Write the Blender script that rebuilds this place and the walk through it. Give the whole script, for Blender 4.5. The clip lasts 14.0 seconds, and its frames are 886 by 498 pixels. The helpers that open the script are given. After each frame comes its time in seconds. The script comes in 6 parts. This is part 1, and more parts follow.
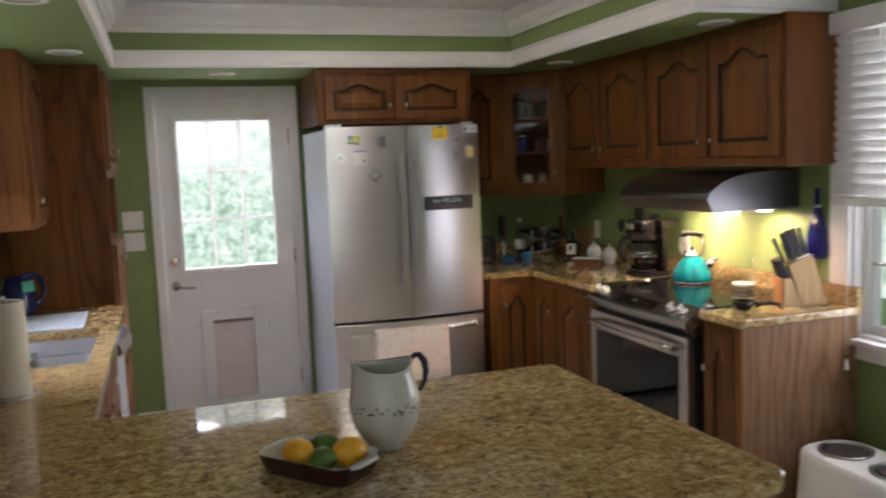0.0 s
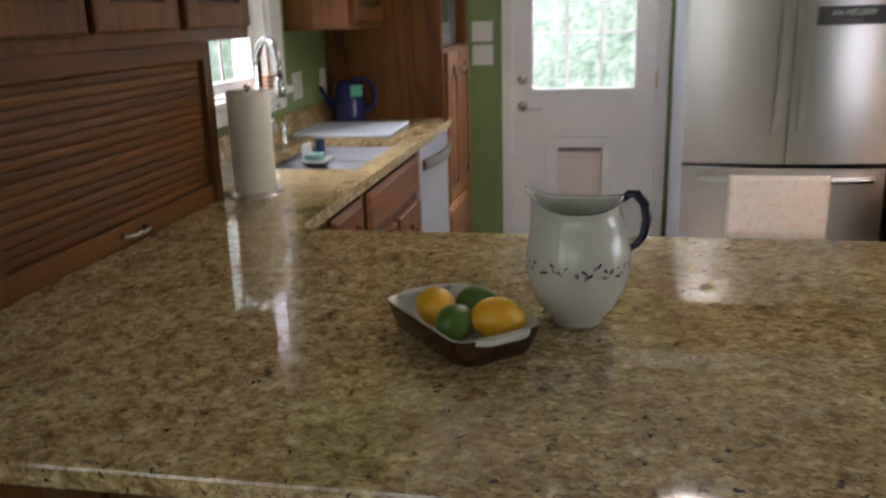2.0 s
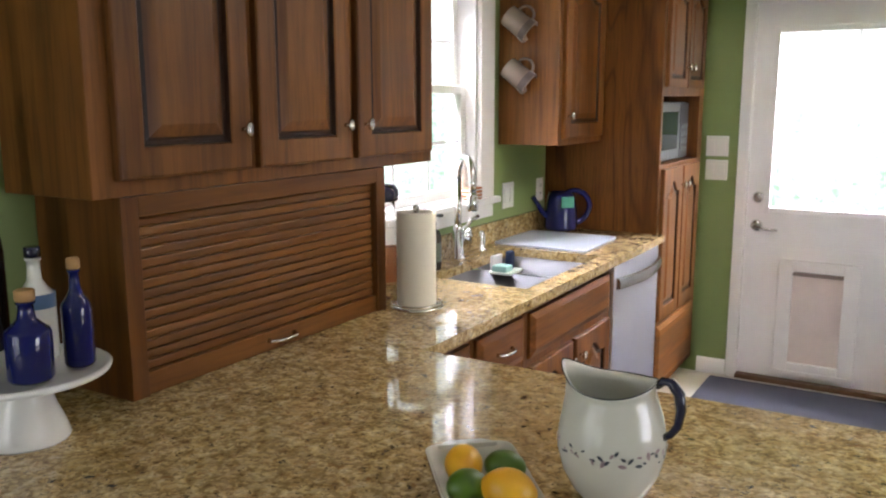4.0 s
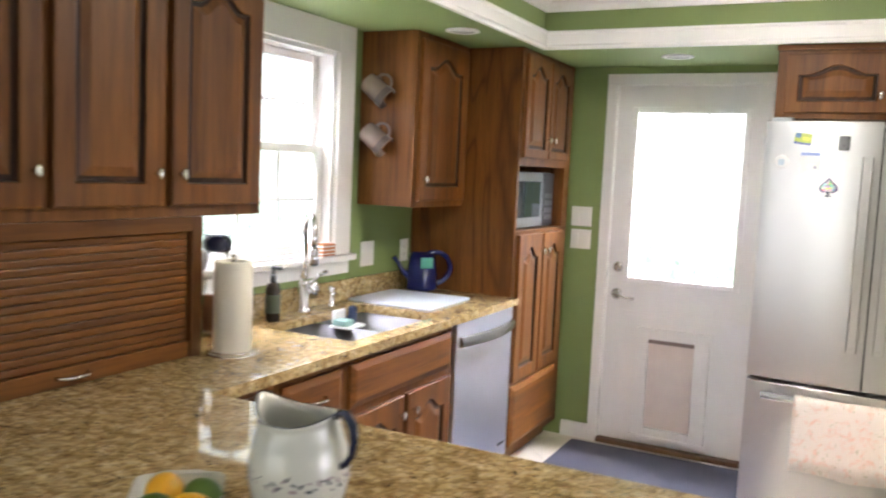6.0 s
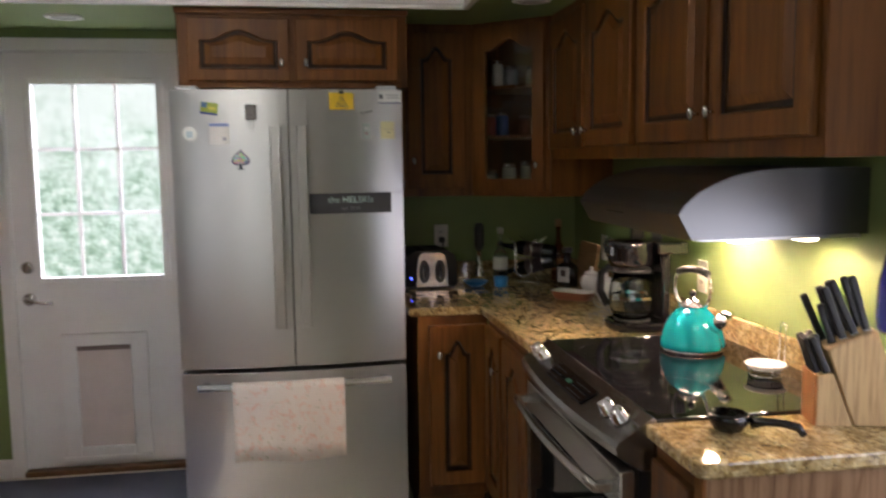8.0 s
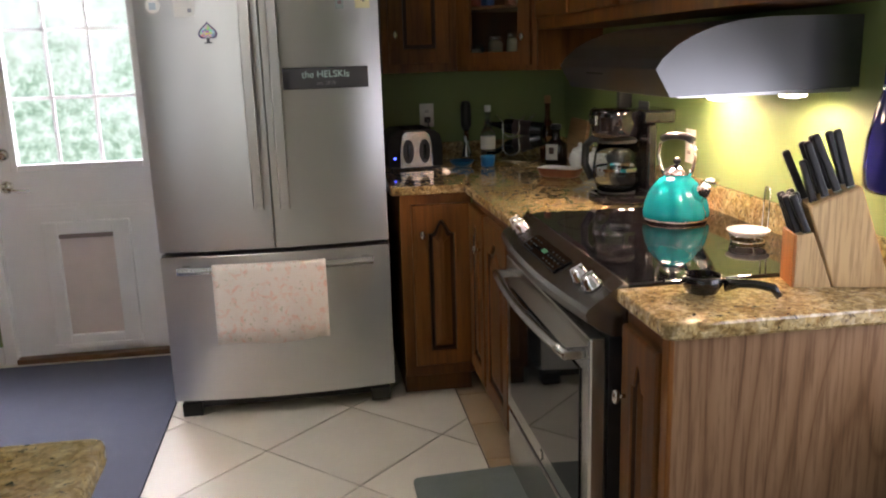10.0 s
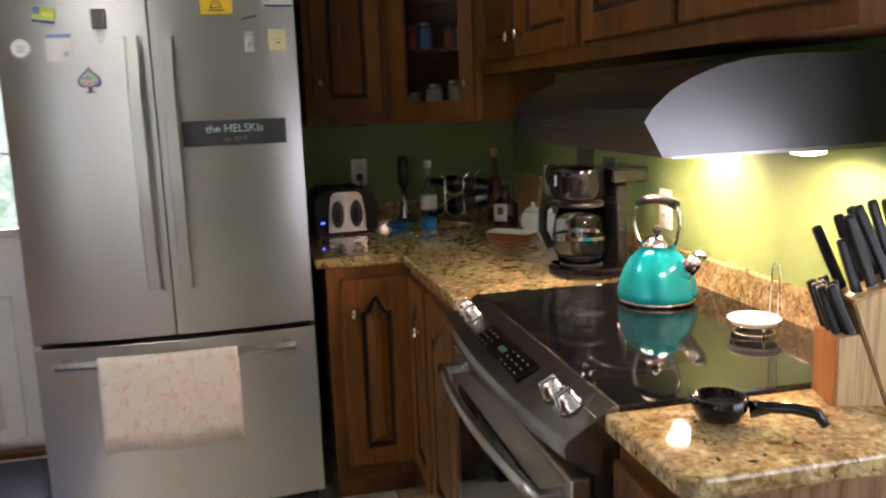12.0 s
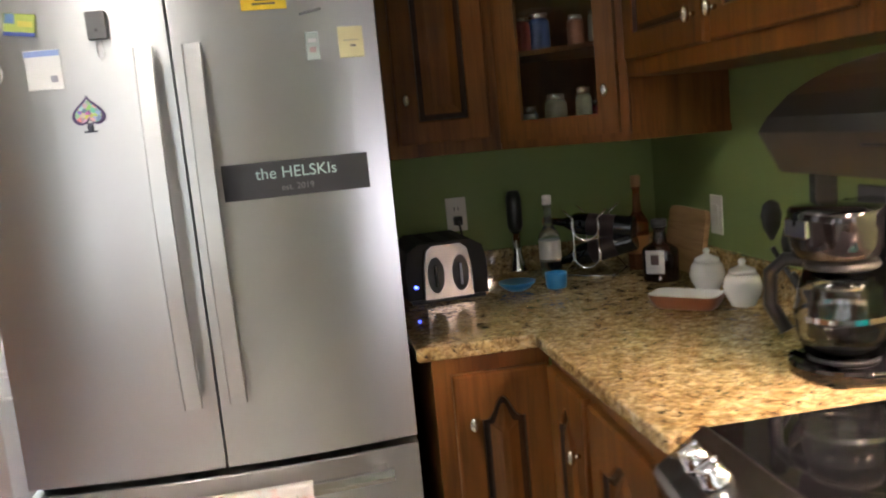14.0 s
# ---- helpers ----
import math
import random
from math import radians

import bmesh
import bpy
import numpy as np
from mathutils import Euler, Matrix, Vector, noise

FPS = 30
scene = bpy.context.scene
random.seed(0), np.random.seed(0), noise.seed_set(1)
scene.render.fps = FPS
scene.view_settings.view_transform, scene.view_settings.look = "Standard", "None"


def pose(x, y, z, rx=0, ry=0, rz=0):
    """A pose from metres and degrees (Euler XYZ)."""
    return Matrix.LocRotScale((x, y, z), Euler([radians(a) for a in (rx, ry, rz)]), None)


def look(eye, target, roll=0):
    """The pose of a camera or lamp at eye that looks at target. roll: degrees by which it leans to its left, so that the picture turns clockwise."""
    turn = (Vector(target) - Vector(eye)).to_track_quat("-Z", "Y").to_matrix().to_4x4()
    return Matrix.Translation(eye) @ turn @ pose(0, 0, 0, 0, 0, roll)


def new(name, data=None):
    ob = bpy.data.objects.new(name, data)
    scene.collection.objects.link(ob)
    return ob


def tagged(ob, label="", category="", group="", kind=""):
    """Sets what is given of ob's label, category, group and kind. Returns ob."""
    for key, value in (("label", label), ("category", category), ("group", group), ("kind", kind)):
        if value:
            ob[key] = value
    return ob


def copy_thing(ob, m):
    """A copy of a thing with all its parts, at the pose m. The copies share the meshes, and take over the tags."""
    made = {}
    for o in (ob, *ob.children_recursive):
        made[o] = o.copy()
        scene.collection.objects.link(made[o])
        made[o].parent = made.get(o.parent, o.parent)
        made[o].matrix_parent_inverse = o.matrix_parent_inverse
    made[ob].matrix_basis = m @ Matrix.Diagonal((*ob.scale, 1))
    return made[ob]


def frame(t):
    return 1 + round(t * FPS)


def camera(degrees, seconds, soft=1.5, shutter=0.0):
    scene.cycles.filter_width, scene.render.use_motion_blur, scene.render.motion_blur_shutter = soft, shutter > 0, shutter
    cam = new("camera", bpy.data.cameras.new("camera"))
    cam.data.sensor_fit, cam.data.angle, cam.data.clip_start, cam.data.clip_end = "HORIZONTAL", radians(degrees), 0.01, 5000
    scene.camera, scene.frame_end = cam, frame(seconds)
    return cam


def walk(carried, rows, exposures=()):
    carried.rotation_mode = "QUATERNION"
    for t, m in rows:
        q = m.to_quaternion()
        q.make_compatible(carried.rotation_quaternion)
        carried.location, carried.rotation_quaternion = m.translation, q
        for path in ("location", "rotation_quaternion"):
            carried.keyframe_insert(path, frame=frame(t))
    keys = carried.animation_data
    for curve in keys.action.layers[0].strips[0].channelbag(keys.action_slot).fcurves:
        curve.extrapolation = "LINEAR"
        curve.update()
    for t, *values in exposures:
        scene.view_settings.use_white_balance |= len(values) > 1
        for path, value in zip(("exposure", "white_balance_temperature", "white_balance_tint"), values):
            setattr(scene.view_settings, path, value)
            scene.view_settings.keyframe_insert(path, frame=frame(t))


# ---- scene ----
cam = camera(56.0, 14.0, soft=2.0, shutter=0.5)
PATH = [
    (0, (0.175, -0.407, 1.597), (0.804, 1.48, 1.387), -2.2),
    (0.5, (0.223, -0.271, 1.55), (0.673, 1.663, 1.309), -3.7),
    (1, (0.372, -0.101, 1.465), (0.663, 1.854, 1.161), -2.7),
    (1.5, (0.592, 0.003, 1.478), (0.492, 1.967, 1.115), -0.4),
    (2, (0.682, 0.175, 1.417), (0.313, 2.063, 0.87), -1.6),
    (2.5, (0.744, 0.295, 1.422), (0.211, 2.105, 0.757), 2.2),
    (3, (0.82, 0.349, 1.456), (-0.052, 2.064, 0.909), -2.8),
    (3.2, (0.887, 0.344, 1.485), (-0.143, 1.994, 1.022), -0.3),
    (5.5, (1.294, 0.198, 1.577), (0.382, 1.959, 1.319), -0.3),
    (6, (1.464, 0.386, 1.533), (0.565, 2.163, 1.345), 2.6),
    (6.5, (1.534, 0.51, 1.586), (0.85, 2.38, 1.405), 1.7),
    (7, (1.487, 0.611, 1.571), (1.25, 2.588, 1.385), 2.6),
    (7.5, (1.609, 0.774, 1.529), (1.682, 2.766, 1.372), 0.4),
    (8, (1.581, 0.828, 1.524), (1.889, 2.792, 1.311), -0.7),
    (8.5, (1.611, 0.849, 1.453), (1.998, 2.780, 1.107), -0.7),
    (9, (1.601, 0.861, 1.436), (1.963, 2.770, 0.962), -1.3),
    (11.5, (1.853, 1.182, 1.433), (2.059, 3.135, 1.054), -0.4),
    (12, (1.794, 1.374, 1.434), (2.216, 3.297, 1.083), -2.1),
    (12.5, (1.762, 1.562, 1.423), (2.254, 3.474, 1.109), -1.8),
    (13, (1.852, 1.855, 1.451), (2.031, 3.834, 1.220), -2.1),
    (13.5, (1.880, 2.023, 1.458), (2.063, 3.996, 1.185), -1.5),
    (14, (1.776, 2.258, 1.442), (2.057, 4.216, 1.148), -5.4),
]
walk(cam, [(t, look(eye, target, roll)) for t, eye, target, roll in PATH],
     exposures=[(0.0, 0.45), (1.5, 0.4), (2.5, 0.75), (3.2, 1.0), (5.3, 1.75), (6.0, 1.58), (6.5, 1.22), (7.0, 0.85), (7.5, 0.25), (8.0, 0.25), (9.0, 0.5), (11.5, 0.45), (12.5, 0.7), (13.5, 1.05), (14.0, 1.15)])

# ---- light and exposure ----
world = bpy.data.worlds.new("sky")
scene.world = world
world.use_nodes = True
wn = world.node_tree
sky = wn.nodes.new("ShaderNodeTexSky")
sky.sky_type = 'NISHITA'
sky.sun_disc = False
sky.sun_elevation = radians(48)
sky.sun_rotation = radians(200)
wn.nodes["Background"].inputs["Strength"].default_value = 0.12
wn.links.new(sky.outputs[0], wn.nodes["Background"].inputs["Color"])

sun_data = bpy.data.lights.new("sun", 'SUN')
sun_data.energy = 1.2
sun_data.angle = radians(12)
sun_data.color = (1.0, 0.95, 0.88)
sun = new("sun", sun_data)
sun.matrix_world = look((-4, -8, 10), (0, 0, 0))


def area_lamp(name, eye, target, sx, sy, watts, colour):
    d = bpy.data.lights.new(name, 'AREA')
    d.shape, d.size, d.size_y, d.energy, d.color = 'RECTANGLE', sx, sy, watts, colour
    o = new(name, d)
    o.matrix_world = look(eye, target)
    return o


DAY = (0.93, 0.91, 1.07)
area_lamp("daylight_sink_window", (-1.25, 3.06, 2.75), (0.1, 3.06, 0.9), 1.0, 0.9, 190, DAY)
area_lamp("daylight_door", (1.10, 5.80, 2.62), (0.45, 4.7, 1.0), 2.2, 0.9, 330, DAY)
area_lamp("daylight_side_window", (2.985, 1.70, 1.40), (1.9, 1.70, 1.38), 1.10, 1.18, 14, DAY)
# fill through a west window that is added, out of view
area_lamp("daylight_added_window", (-0.63, -0.75, 1.20), (1.0, 0.2, 0.7), 1.5, 1.5, 4.5, DAY)
# fill from an added patio door behind the viewpoint
area_lamp("daylight_added_patio", (0.05, -2.96, 1.15), (0.05, 2.0, 0.6), 1.25, 1.9, 6.0, (0.96, 0.97, 1.05))


def spot_lamp(name, eye, target, watts, cone, colour, radius=0.03, blend=0.6):
    d = bpy.data.lights.new(name, 'SPOT')
    d.energy, d.spot_size, d.spot_blend, d.color, d.shadow_soft_size = watts, radians(cone), blend, colour, radius
    o = new(name, d)
    o.matrix_world = look(eye, target)
    return o


WARM = (1.0, 0.65, 0.49)
for lx in (2.66, 2.85):
    for ly in (2.81, 3.30):
        spot_lamp("hood_lamp_light", (lx, ly, 1.296), (lx + 0.04, ly, 0.9), 7.0 if ly < 3.0 else 11.0, 177, WARM, 0.022, 0.5)
dome_light = area_lamp("ceiling_disc_light", (1.10, 3.24, 2.425), (1.10, 3.24, 0), 0.36, 0.36, 5, (1.0, 0.91, 0.88))
dome_light.data.shape = 'DISK'

# ---- materials ----


def mat(name, colour=(0.8, 0.8, 0.8), rough=0.5, metal=0.0, **more):
    m = bpy.data.materials.new(name)
    m.use_nodes = True
    b = m.node_tree.nodes["Principled BSDF"]
    b.inputs["Base Color"].default_value = (*colour, 1)
    b.inputs["Roughness"].default_value = rough
    b.inputs["Metallic"].default_value = metal
    for key, value in more.items():
        b.inputs[key.replace("_", " ")].default_value = value
    return m


def nd(m, kind, **props):
    n = m.node_tree.nodes.new(kind)
    for key, value in props.items():
        if key == "inp":
            for k, v in value.items():
                n.inputs[k].default_value = v
    return n


def bsdf(m):
    return m.node_tree.nodes["Principled BSDF"]


def link(m, a, b):
    m.node_tree.links.new(a, b)


def coords(m, scale=(1, 1, 1), rot=(0, 0, 0)):
    tc = nd(m, "ShaderNodeTexCoord")
    mp = nd(m, "ShaderNodeMapping")
    mp.inputs["Scale"].default_value = scale
    mp.inputs["Rotation"].default_value = rot
    link(m, tc.outputs["Object"], mp.inputs["Vector"])
    return mp.outputs[0]


def noise_tex(m, vec, scale, detail=4.0, rough=0.6, distort=0.0):
    n = nd(m, "ShaderNodeTexNoise", inp={"Scale": scale, "Detail": detail, "Roughness": rough, "Distortion": distort})
    link(m, vec, n.inputs["Vector"])
    return n.outputs["Fac"]


def ramp(m, fac, stops):
    r = nd(m, "ShaderNodeValToRGB")
    e = r.color_ramp.elements
    e[0].position, e[0].color = stops[0][0], (*stops[0][1], 1)
    e[1].position, e[1].color = stops[-1][0], (*stops[-1][1], 1)
    for p, c in stops[1:-1]:
        k = e.new(p)
        k.color = (*c, 1)
    link(m, fac, r.inputs["Fac"])
    return r.outputs["Color"]


def mix(m, fac, a, b, mode='MIX'):
    n = m.node_tree.nodes.new("ShaderNodeMix")
    n.data_type, n.blend_type = 'RGBA', mode
    for sock, v in ((n.inputs[0], fac), (n.inputs[6], a), (n.inputs[7], b)):
        if hasattr(v, "is_linked"):
            link(m, v, sock)
        elif isinstance(v, tuple):
            sock.default_value = (*v, 1)
        else:
            sock.default_value = v
    return n.outputs[2]


def bump(m, height, strength, dist=0.002):
    n = nd(m, "ShaderNodeBump", inp={"Strength": strength, "Distance": dist})
    link(m, height, n.inputs["Height"])
    link(m, n.outputs[0], bsdf(m).inputs["Normal"])


def rough_from(m, fac, lo, hi):
    r = nd(m, "ShaderNodeMapRange", inp={"To Min": lo, "To Max": hi})
    link(m, fac, r.inputs["Value"])
    link(m, r.outputs[0], bsdf(m).inputs["Roughness"])


def wood(name, dark, mid, light, axis='z', rough=(0.40, 0.56), coat=0.04, grain=1.0, fine=1.0):
    """Stained timber; the grain runs along the axis."""
    m = mat(name)
    long = {'x': (0.06, 1, 1), 'y': (1, 0.06, 1), 'z': (1, 1, 0.06)}[axis]
    info = nd(m, "ShaderNodeObjectInfo")
    v = coords(m, long)
    off = nd(m, "ShaderNodeVectorMath")
    off.operation = 'ADD'
    link(m, v, off.inputs[0])
    sc = nd(m, "ShaderNodeMath")
    sc.operation = 'MULTIPLY'
    sc.inputs[1].default_value = 37.0
    link(m, info.outputs["Random"], sc.inputs[0])
    link(m, sc.outputs[0], off.inputs[1])
    v = off.outputs[0]
    big = noise_tex(m, v, 7 * grain, 4, 0.6, 1.6)
    small = noise_tex(m, v, 60 * fine, 3, 0.65)
    c = ramp(m, big, [(0.32, dark), (0.5, mid), (0.68, light)])
    pores = ramp(m, small, [(0.36, (0.42, 0.37, 0.33)), (0.54, (1, 1, 1))])
    c = mix(m, 0.45, c, pores, 'MULTIPLY')
    tone = ramp(m, info.outputs["Random"], [(0.0, (0.85, 0.83, 0.80)), (1.0, (1.1, 1.08, 1.05))])
    c = mix(m, 1.0, c, tone, 'MULTIPLY')
    link(m, c, bsdf(m).inputs["Base Color"])
    bsdf(m).inputs["Coat Weight"].default_value = coat
    bsdf(m).inputs["Specular IOR Level"].default_value = 0.30
    bsdf(m).inputs["Coat Roughness"].default_value = 0.25
    rough_from(m, big, *rough)
    bump(m, small, 0.15, 0.001)
    return m


def painted(name, colour, rough=0.5, blotch=0.06, relief=0.08, scale=60):
    m = mat(name, colour, rough)
    v = coords(m)
    big = noise_tex(m, v, 2.5, 4, 0.6)
    hi = tuple(min(1, c * (1 + blotch)) for c in colour)
    lo = tuple(c * (1 - blotch) for c in colour)
    link(m, ramp(m, big, [(0.3, lo), (0.7, hi)]), bsdf(m).inputs["Base Color"])
    fine = noise_tex(m, v, scale, 3, 0.6)
    bump(m, fine, relief, 0.002)
    rough_from(m, big, rough * 0.85, min(1, rough * 1.15))
    return m


def granite(name):
    m = mat(name)
    v = coords(m)
    blot = noise_tex(m, v, 34, 4, 0.6, 0.6)
    c = ramp(m, blot, [(0.30, (0.20, 0.125, 0.050)), (0.42, (0.35, 0.25, 0.110)), (0.55, (0.47, 0.36, 0.185)), (0.74, (0.63, 0.53, 0.34))])
    vor = nd(m, "ShaderNodeTexVoronoi", inp={"Scale": 130.0, "Randomness": 1.0})
    link(m, v, vor.inputs["Vector"])
    sep = nd(m, "ShaderNodeSeparateColor")
    link(m, vor.outputs["Color"], sep.inputs[0])
    cells = ramp(m, sep.outputs[0], [(0.0, (0.60, 0.55, 0.47)), (0.5, (1, 1, 1)), (1.0, (1.35, 1.32, 1.22))])
    c = mix(m, 0.9, c, cells, 'MULTIPLY')
    spots = noise_tex(m, v, 64, 3, 0.7, 0.6)
    dark = ramp(m, spots, [(0.33, (1, 1, 1)), (0.395, (0, 0, 0))])
    c = mix(m, dark, c, (0.038, 0.027, 0.018))
    rust = noise_tex(m, v, 40, 3, 0.6, 0.8)
    rr = ramp(m, rust, [(0.60, (0, 0, 0)), (0.70, (0.6, 0.6, 0.6))])
    c = mix(m, rr, c, (0.27, 0.125, 0.035))
    drift = noise_tex(m, v, 7, 3, 0.6, 0.8)
    c = mix(m, 0.8, c, ramp(m, drift, [(0.34, (0.74, 0.68, 0.60)), (0.52, (1, 1, 1)), (0.70, (1.12, 1.11, 1.07))]), 'MULTIPLY')
    link(m, c, bsdf(m).inputs["Base Color"])
    rough_from(m, spots, 0.025, 0.07)
    bsdf(m).inputs["Specular IOR Level"].default_value = 0.8
    return m


def steel(name, colour=(0.56, 0.55, 0.53), rough=0.28, axis='z', cross=0.0, vary=0.10):
    """Brushed steel, the brushing along the axis."""
    m = mat(name, colour, rough, 1.0)
    long = {'x': (0.01, 1, 1), 'y': (1, 0.01, 1), 'z': (1, 1, 0.01)}[axis]
    v = coords(m, long)
    f = noise_tex(m, v, 350, 3, 0.7)
    rough_from(m, f, rough * (1 - vary), rough * (1 + vary))
    v2 = coords(m)
    smear = noise_tex(m, v2, 3.0, 3, 0.5)
    if cross:
        tg = nd(m, "ShaderNodeTangent")
        tg.direction_type, tg.axis = 'RADIAL', 'Z'
        link(m, tg.outputs[0], bsdf(m).inputs["Tangent"])
        bsdf(m).inputs["Anisotropic"].default_value = cross
        bsdf(m).inputs["Anisotropic Rotation"].default_value = 0.25
    link(m, mix(m, smear, tuple(c * 0.92 for c in colour), tuple(min(1, c * 1.06) for c in colour)), bsdf(m).inputs["Base Color"])
    return m


def glow(name, colour, strength):
    m = mat(name, colour, 0.5)
    bsdf(m).inputs["Emission Color"].default_value = (*colour, 1)
    bsdf(m).inputs["Emission Strength"].default_value = strength
    return m


def clear_glass(name, colour=(1, 1, 1), rough=0.0):
    return mat(name, colour, rough, 0.0, Transmission_Weight=1.0, IOR=1.45)


def veneer(name, dark, mid, light, lines=7.0, rough=(0.40, 0.55)):
    """Flat-sawn oak veneer with cathedral figure, upright."""
    m = mat(name)
    v = coords(m, (1, 1, 0.16))
    base = noise_tex(m, v, 3.2, 2, 0.45, 0.3)
    mul = nd(m, "ShaderNodeMath", inp={1: lines})
    mul.operation = 'MULTIPLY'
    link(m, base, mul.inputs[0])
    fold = nd(m, "ShaderNodeMath", inp={1: 0.5})
    fold.operation = 'PINGPONG'
    link(m, mul.outputs[0], fold.inputs[0])
    fine = noise_tex(m, coords(m, (1, 1, 0.05)), 120, 3, 0.65)
    c = ramp(m, fold.outputs[0], [(0.0, dark), (0.10, mid), (0.5, light)])
    pores = ramp(m, fine, [(0.36, (0.55, 0.50, 0.46)), (0.54, (1, 1, 1))])
    c = mix(m, 0.7, c, pores, 'MULTIPLY')
    link(m, c, bsdf(m).inputs["Base Color"])
    bsdf(m).inputs["Specular IOR Level"].default_value = 0.22
    rough_from(m, fine, *rough)
    bump(m, fine, 0.12, 0.001)
    return m


M_WOOD = wood("stained_oak_upright", (0.098, 0.0345, 0.0056), (0.150, 0.0560, 0.0095), (0.205, 0.0810, 0.0150))
M_WOOD_X = wood("stained_oak_along_x", (0.098, 0.0345, 0.0056), (0.150, 0.0560, 0.0095), (0.205, 0.0810, 0.0150), 'x')
M_WOOD_Y = wood("stained_oak_along_y", (0.098, 0.0345, 0.0056), (0.150, 0.0560, 0.0095), (0.205, 0.0810, 0.0150), 'y')
M_GROOVE = wood("dark_groove_oak", (0.010, 0.0035, 0.001), (0.028, 0.009, 0.0022), (0.06, 0.020, 0.004))
M_OAK = veneer("weathered_oak_veneer", (0.170, 0.090, 0.043), (0.232, 0.132, 0.068), (0.275, 0.162, 0.088), 15.0)
M_VENEER = veneer("stained_oak_veneer", (0.080, 0.028, 0.0048), (0.140, 0.052, 0.0090), (0.175, 0.068, 0.0125), 8.0)
M_GREEN = painted("green_wall_paint", (0.212, 0.285, 0.100), 0.55, 0.05, 0.10, 90)
M_WHITE = painted("white_trim_paint", (0.80, 0.79, 0.76), 0.38, 0.03, 0.04, 40)
M_CEIL = painted("white_ceiling_paint", (0.82, 0.82, 0.80), 0.8, 0.03, 0.2, 120)
M_DOOR = painted("off_white_door_paint", (0.82, 0.81, 0.785), 0.42, 0.05, 0.06, 50)
M_GRANITE = granite("polished_granite")
M_STEEL = steel("brushed_steel", (0.64, 0.63, 0.62), 0.30, 'x', 0.7)
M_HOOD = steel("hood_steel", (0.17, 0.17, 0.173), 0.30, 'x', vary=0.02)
M_STEEL_X = steel("brushed_steel_across", (0.50, 0.49, 0.47), 0.26, 'x')
M_STEEL_DK = steel("dark_brushed_steel", (0.36, 0.35, 0.34), 0.26, 'x')
M_CHROME = mat("chrome", (0.80, 0.80, 0.80), 0.10, 1.0)
M_NICKEL = mat("satin_nickel", (0.66, 0.63, 0.58), 0.24, 1.0)
M_GREYSIDE = painted("pale_grey_appliance_enamel", (0.50, 0.54, 0.57), 0.4, 0.04, 0.1, 200)
M_BLACK = mat("black_plastic", (0.012, 0.012, 0.013), 0.35)
M_BLACKGLOSS = mat("black_glass", (0.006, 0.006, 0.007), 0.04)
M_GLASS = clear_glass("clear_glass")
M_DARK = mat("shadow_gap_black", (0.01, 0.008, 0.006), 0.8)
M_PLATE = mat("white_plastic", (0.75, 0.74, 0.70), 0.35)


M_SLAT = painted("translucent_white_slat", (0.82, 0.81, 0.79), 0.5, 0.03, 0.03, 40)
tl = nd(M_SLAT, "ShaderNodeBsdfTranslucent", inp={"Color": (0.80, 0.80, 0.78, 1)})
ms = nd(M_SLAT, "ShaderNodeMixShader", inp={0: 0.32})
link(M_SLAT, bsdf(M_SLAT).outputs[0], ms.inputs[1])
link(M_SLAT, tl.outputs[0], ms.inputs[2])
link(M_SLAT, ms.outputs[0], M_SLAT.node_tree.nodes["Material Output"].inputs["Surface"])


def tile_mat(name, lo, hi, rough=0.3):
    m = mat(name, lo, rough)
    info = nd(m, "ShaderNodeObjectInfo")
    v = coords(m)
    f = noise_tex(m, v, 5, 5, 0.6)
    c = mix(m, f, lo, hi)
    t = ramp(m, info.outputs["Random"], [(0, (0.93, 0.93, 0.92)), (1, (1.05, 1.05, 1.04))])
    link(m, mix(m, 1.0, c, t, 'MULTIPLY'), bsdf(m).inputs["Base Color"])
    rough_from(m, noise_tex(m, v, 30, 3), rough * 0.8, rough * 1.4)
    bump(m, noise_tex(m, v, 14, 4), 0.05, 0.002)
    return m


M_TILE = tile_mat("cream_ceramic_tile", (0.66, 0.60, 0.49), (0.76, 0.71, 0.60))
M_TILE_TAN = tile_mat("tan_ceramic_tile", (0.36, 0.25, 0.14), (0.46, 0.33, 0.20))
M_GROUT = painted("brown_grout", (0.16, 0.12, 0.08), 0.9)


def cloth(name, colour, scale=400, strength=0.5):
    m = mat(name, colour, 0.95)
    v = coords(m)
    f = noise_tex(m, v, scale, 2, 0.7)
    big = noise_tex(m, v, 8, 4, 0.6)
    lo = tuple(c * 0.7 for c in colour)
    hi = tuple(min(1, c * 1.3) for c in colour)
    link(m, mix(m, f, mix(m, big, lo, colour), mix(m, big, colour, hi)), bsdf(m).inputs["Base Color"])
    bump(m, f, strength, 0.003)
    return m


M_RUG = cloth("charcoal_ribbed_carpet", (0.070, 0.074, 0.098))
M_MAT = cloth("grey_green_foam", (0.16, 0.18, 0.16), 200, 0.2)

# ---- mesh helpers ----


def box(bm, x0, y0, z0, x1, y1, z1, bevel=0.0, segs=2):
    vs = [bm.verts.new(p) for p in ((x0, y0, z0), (x1, y0, z0), (x1, y1, z0), (x0, y1, z0), (x0, y0, z1), (x1, y0, z1), (x1, y1, z1), (x0, y1, z1))]
    fs = [bm.faces.new([vs[i] for i in f]) for f in ((3, 2, 1, 0), (4, 5, 6, 7), (0, 1, 5, 4), (1, 2, 6, 5), (2, 3, 7, 6), (3, 0, 4, 7))]
    if bevel > 0:
        es = list({e for f in fs for e in f.edges})
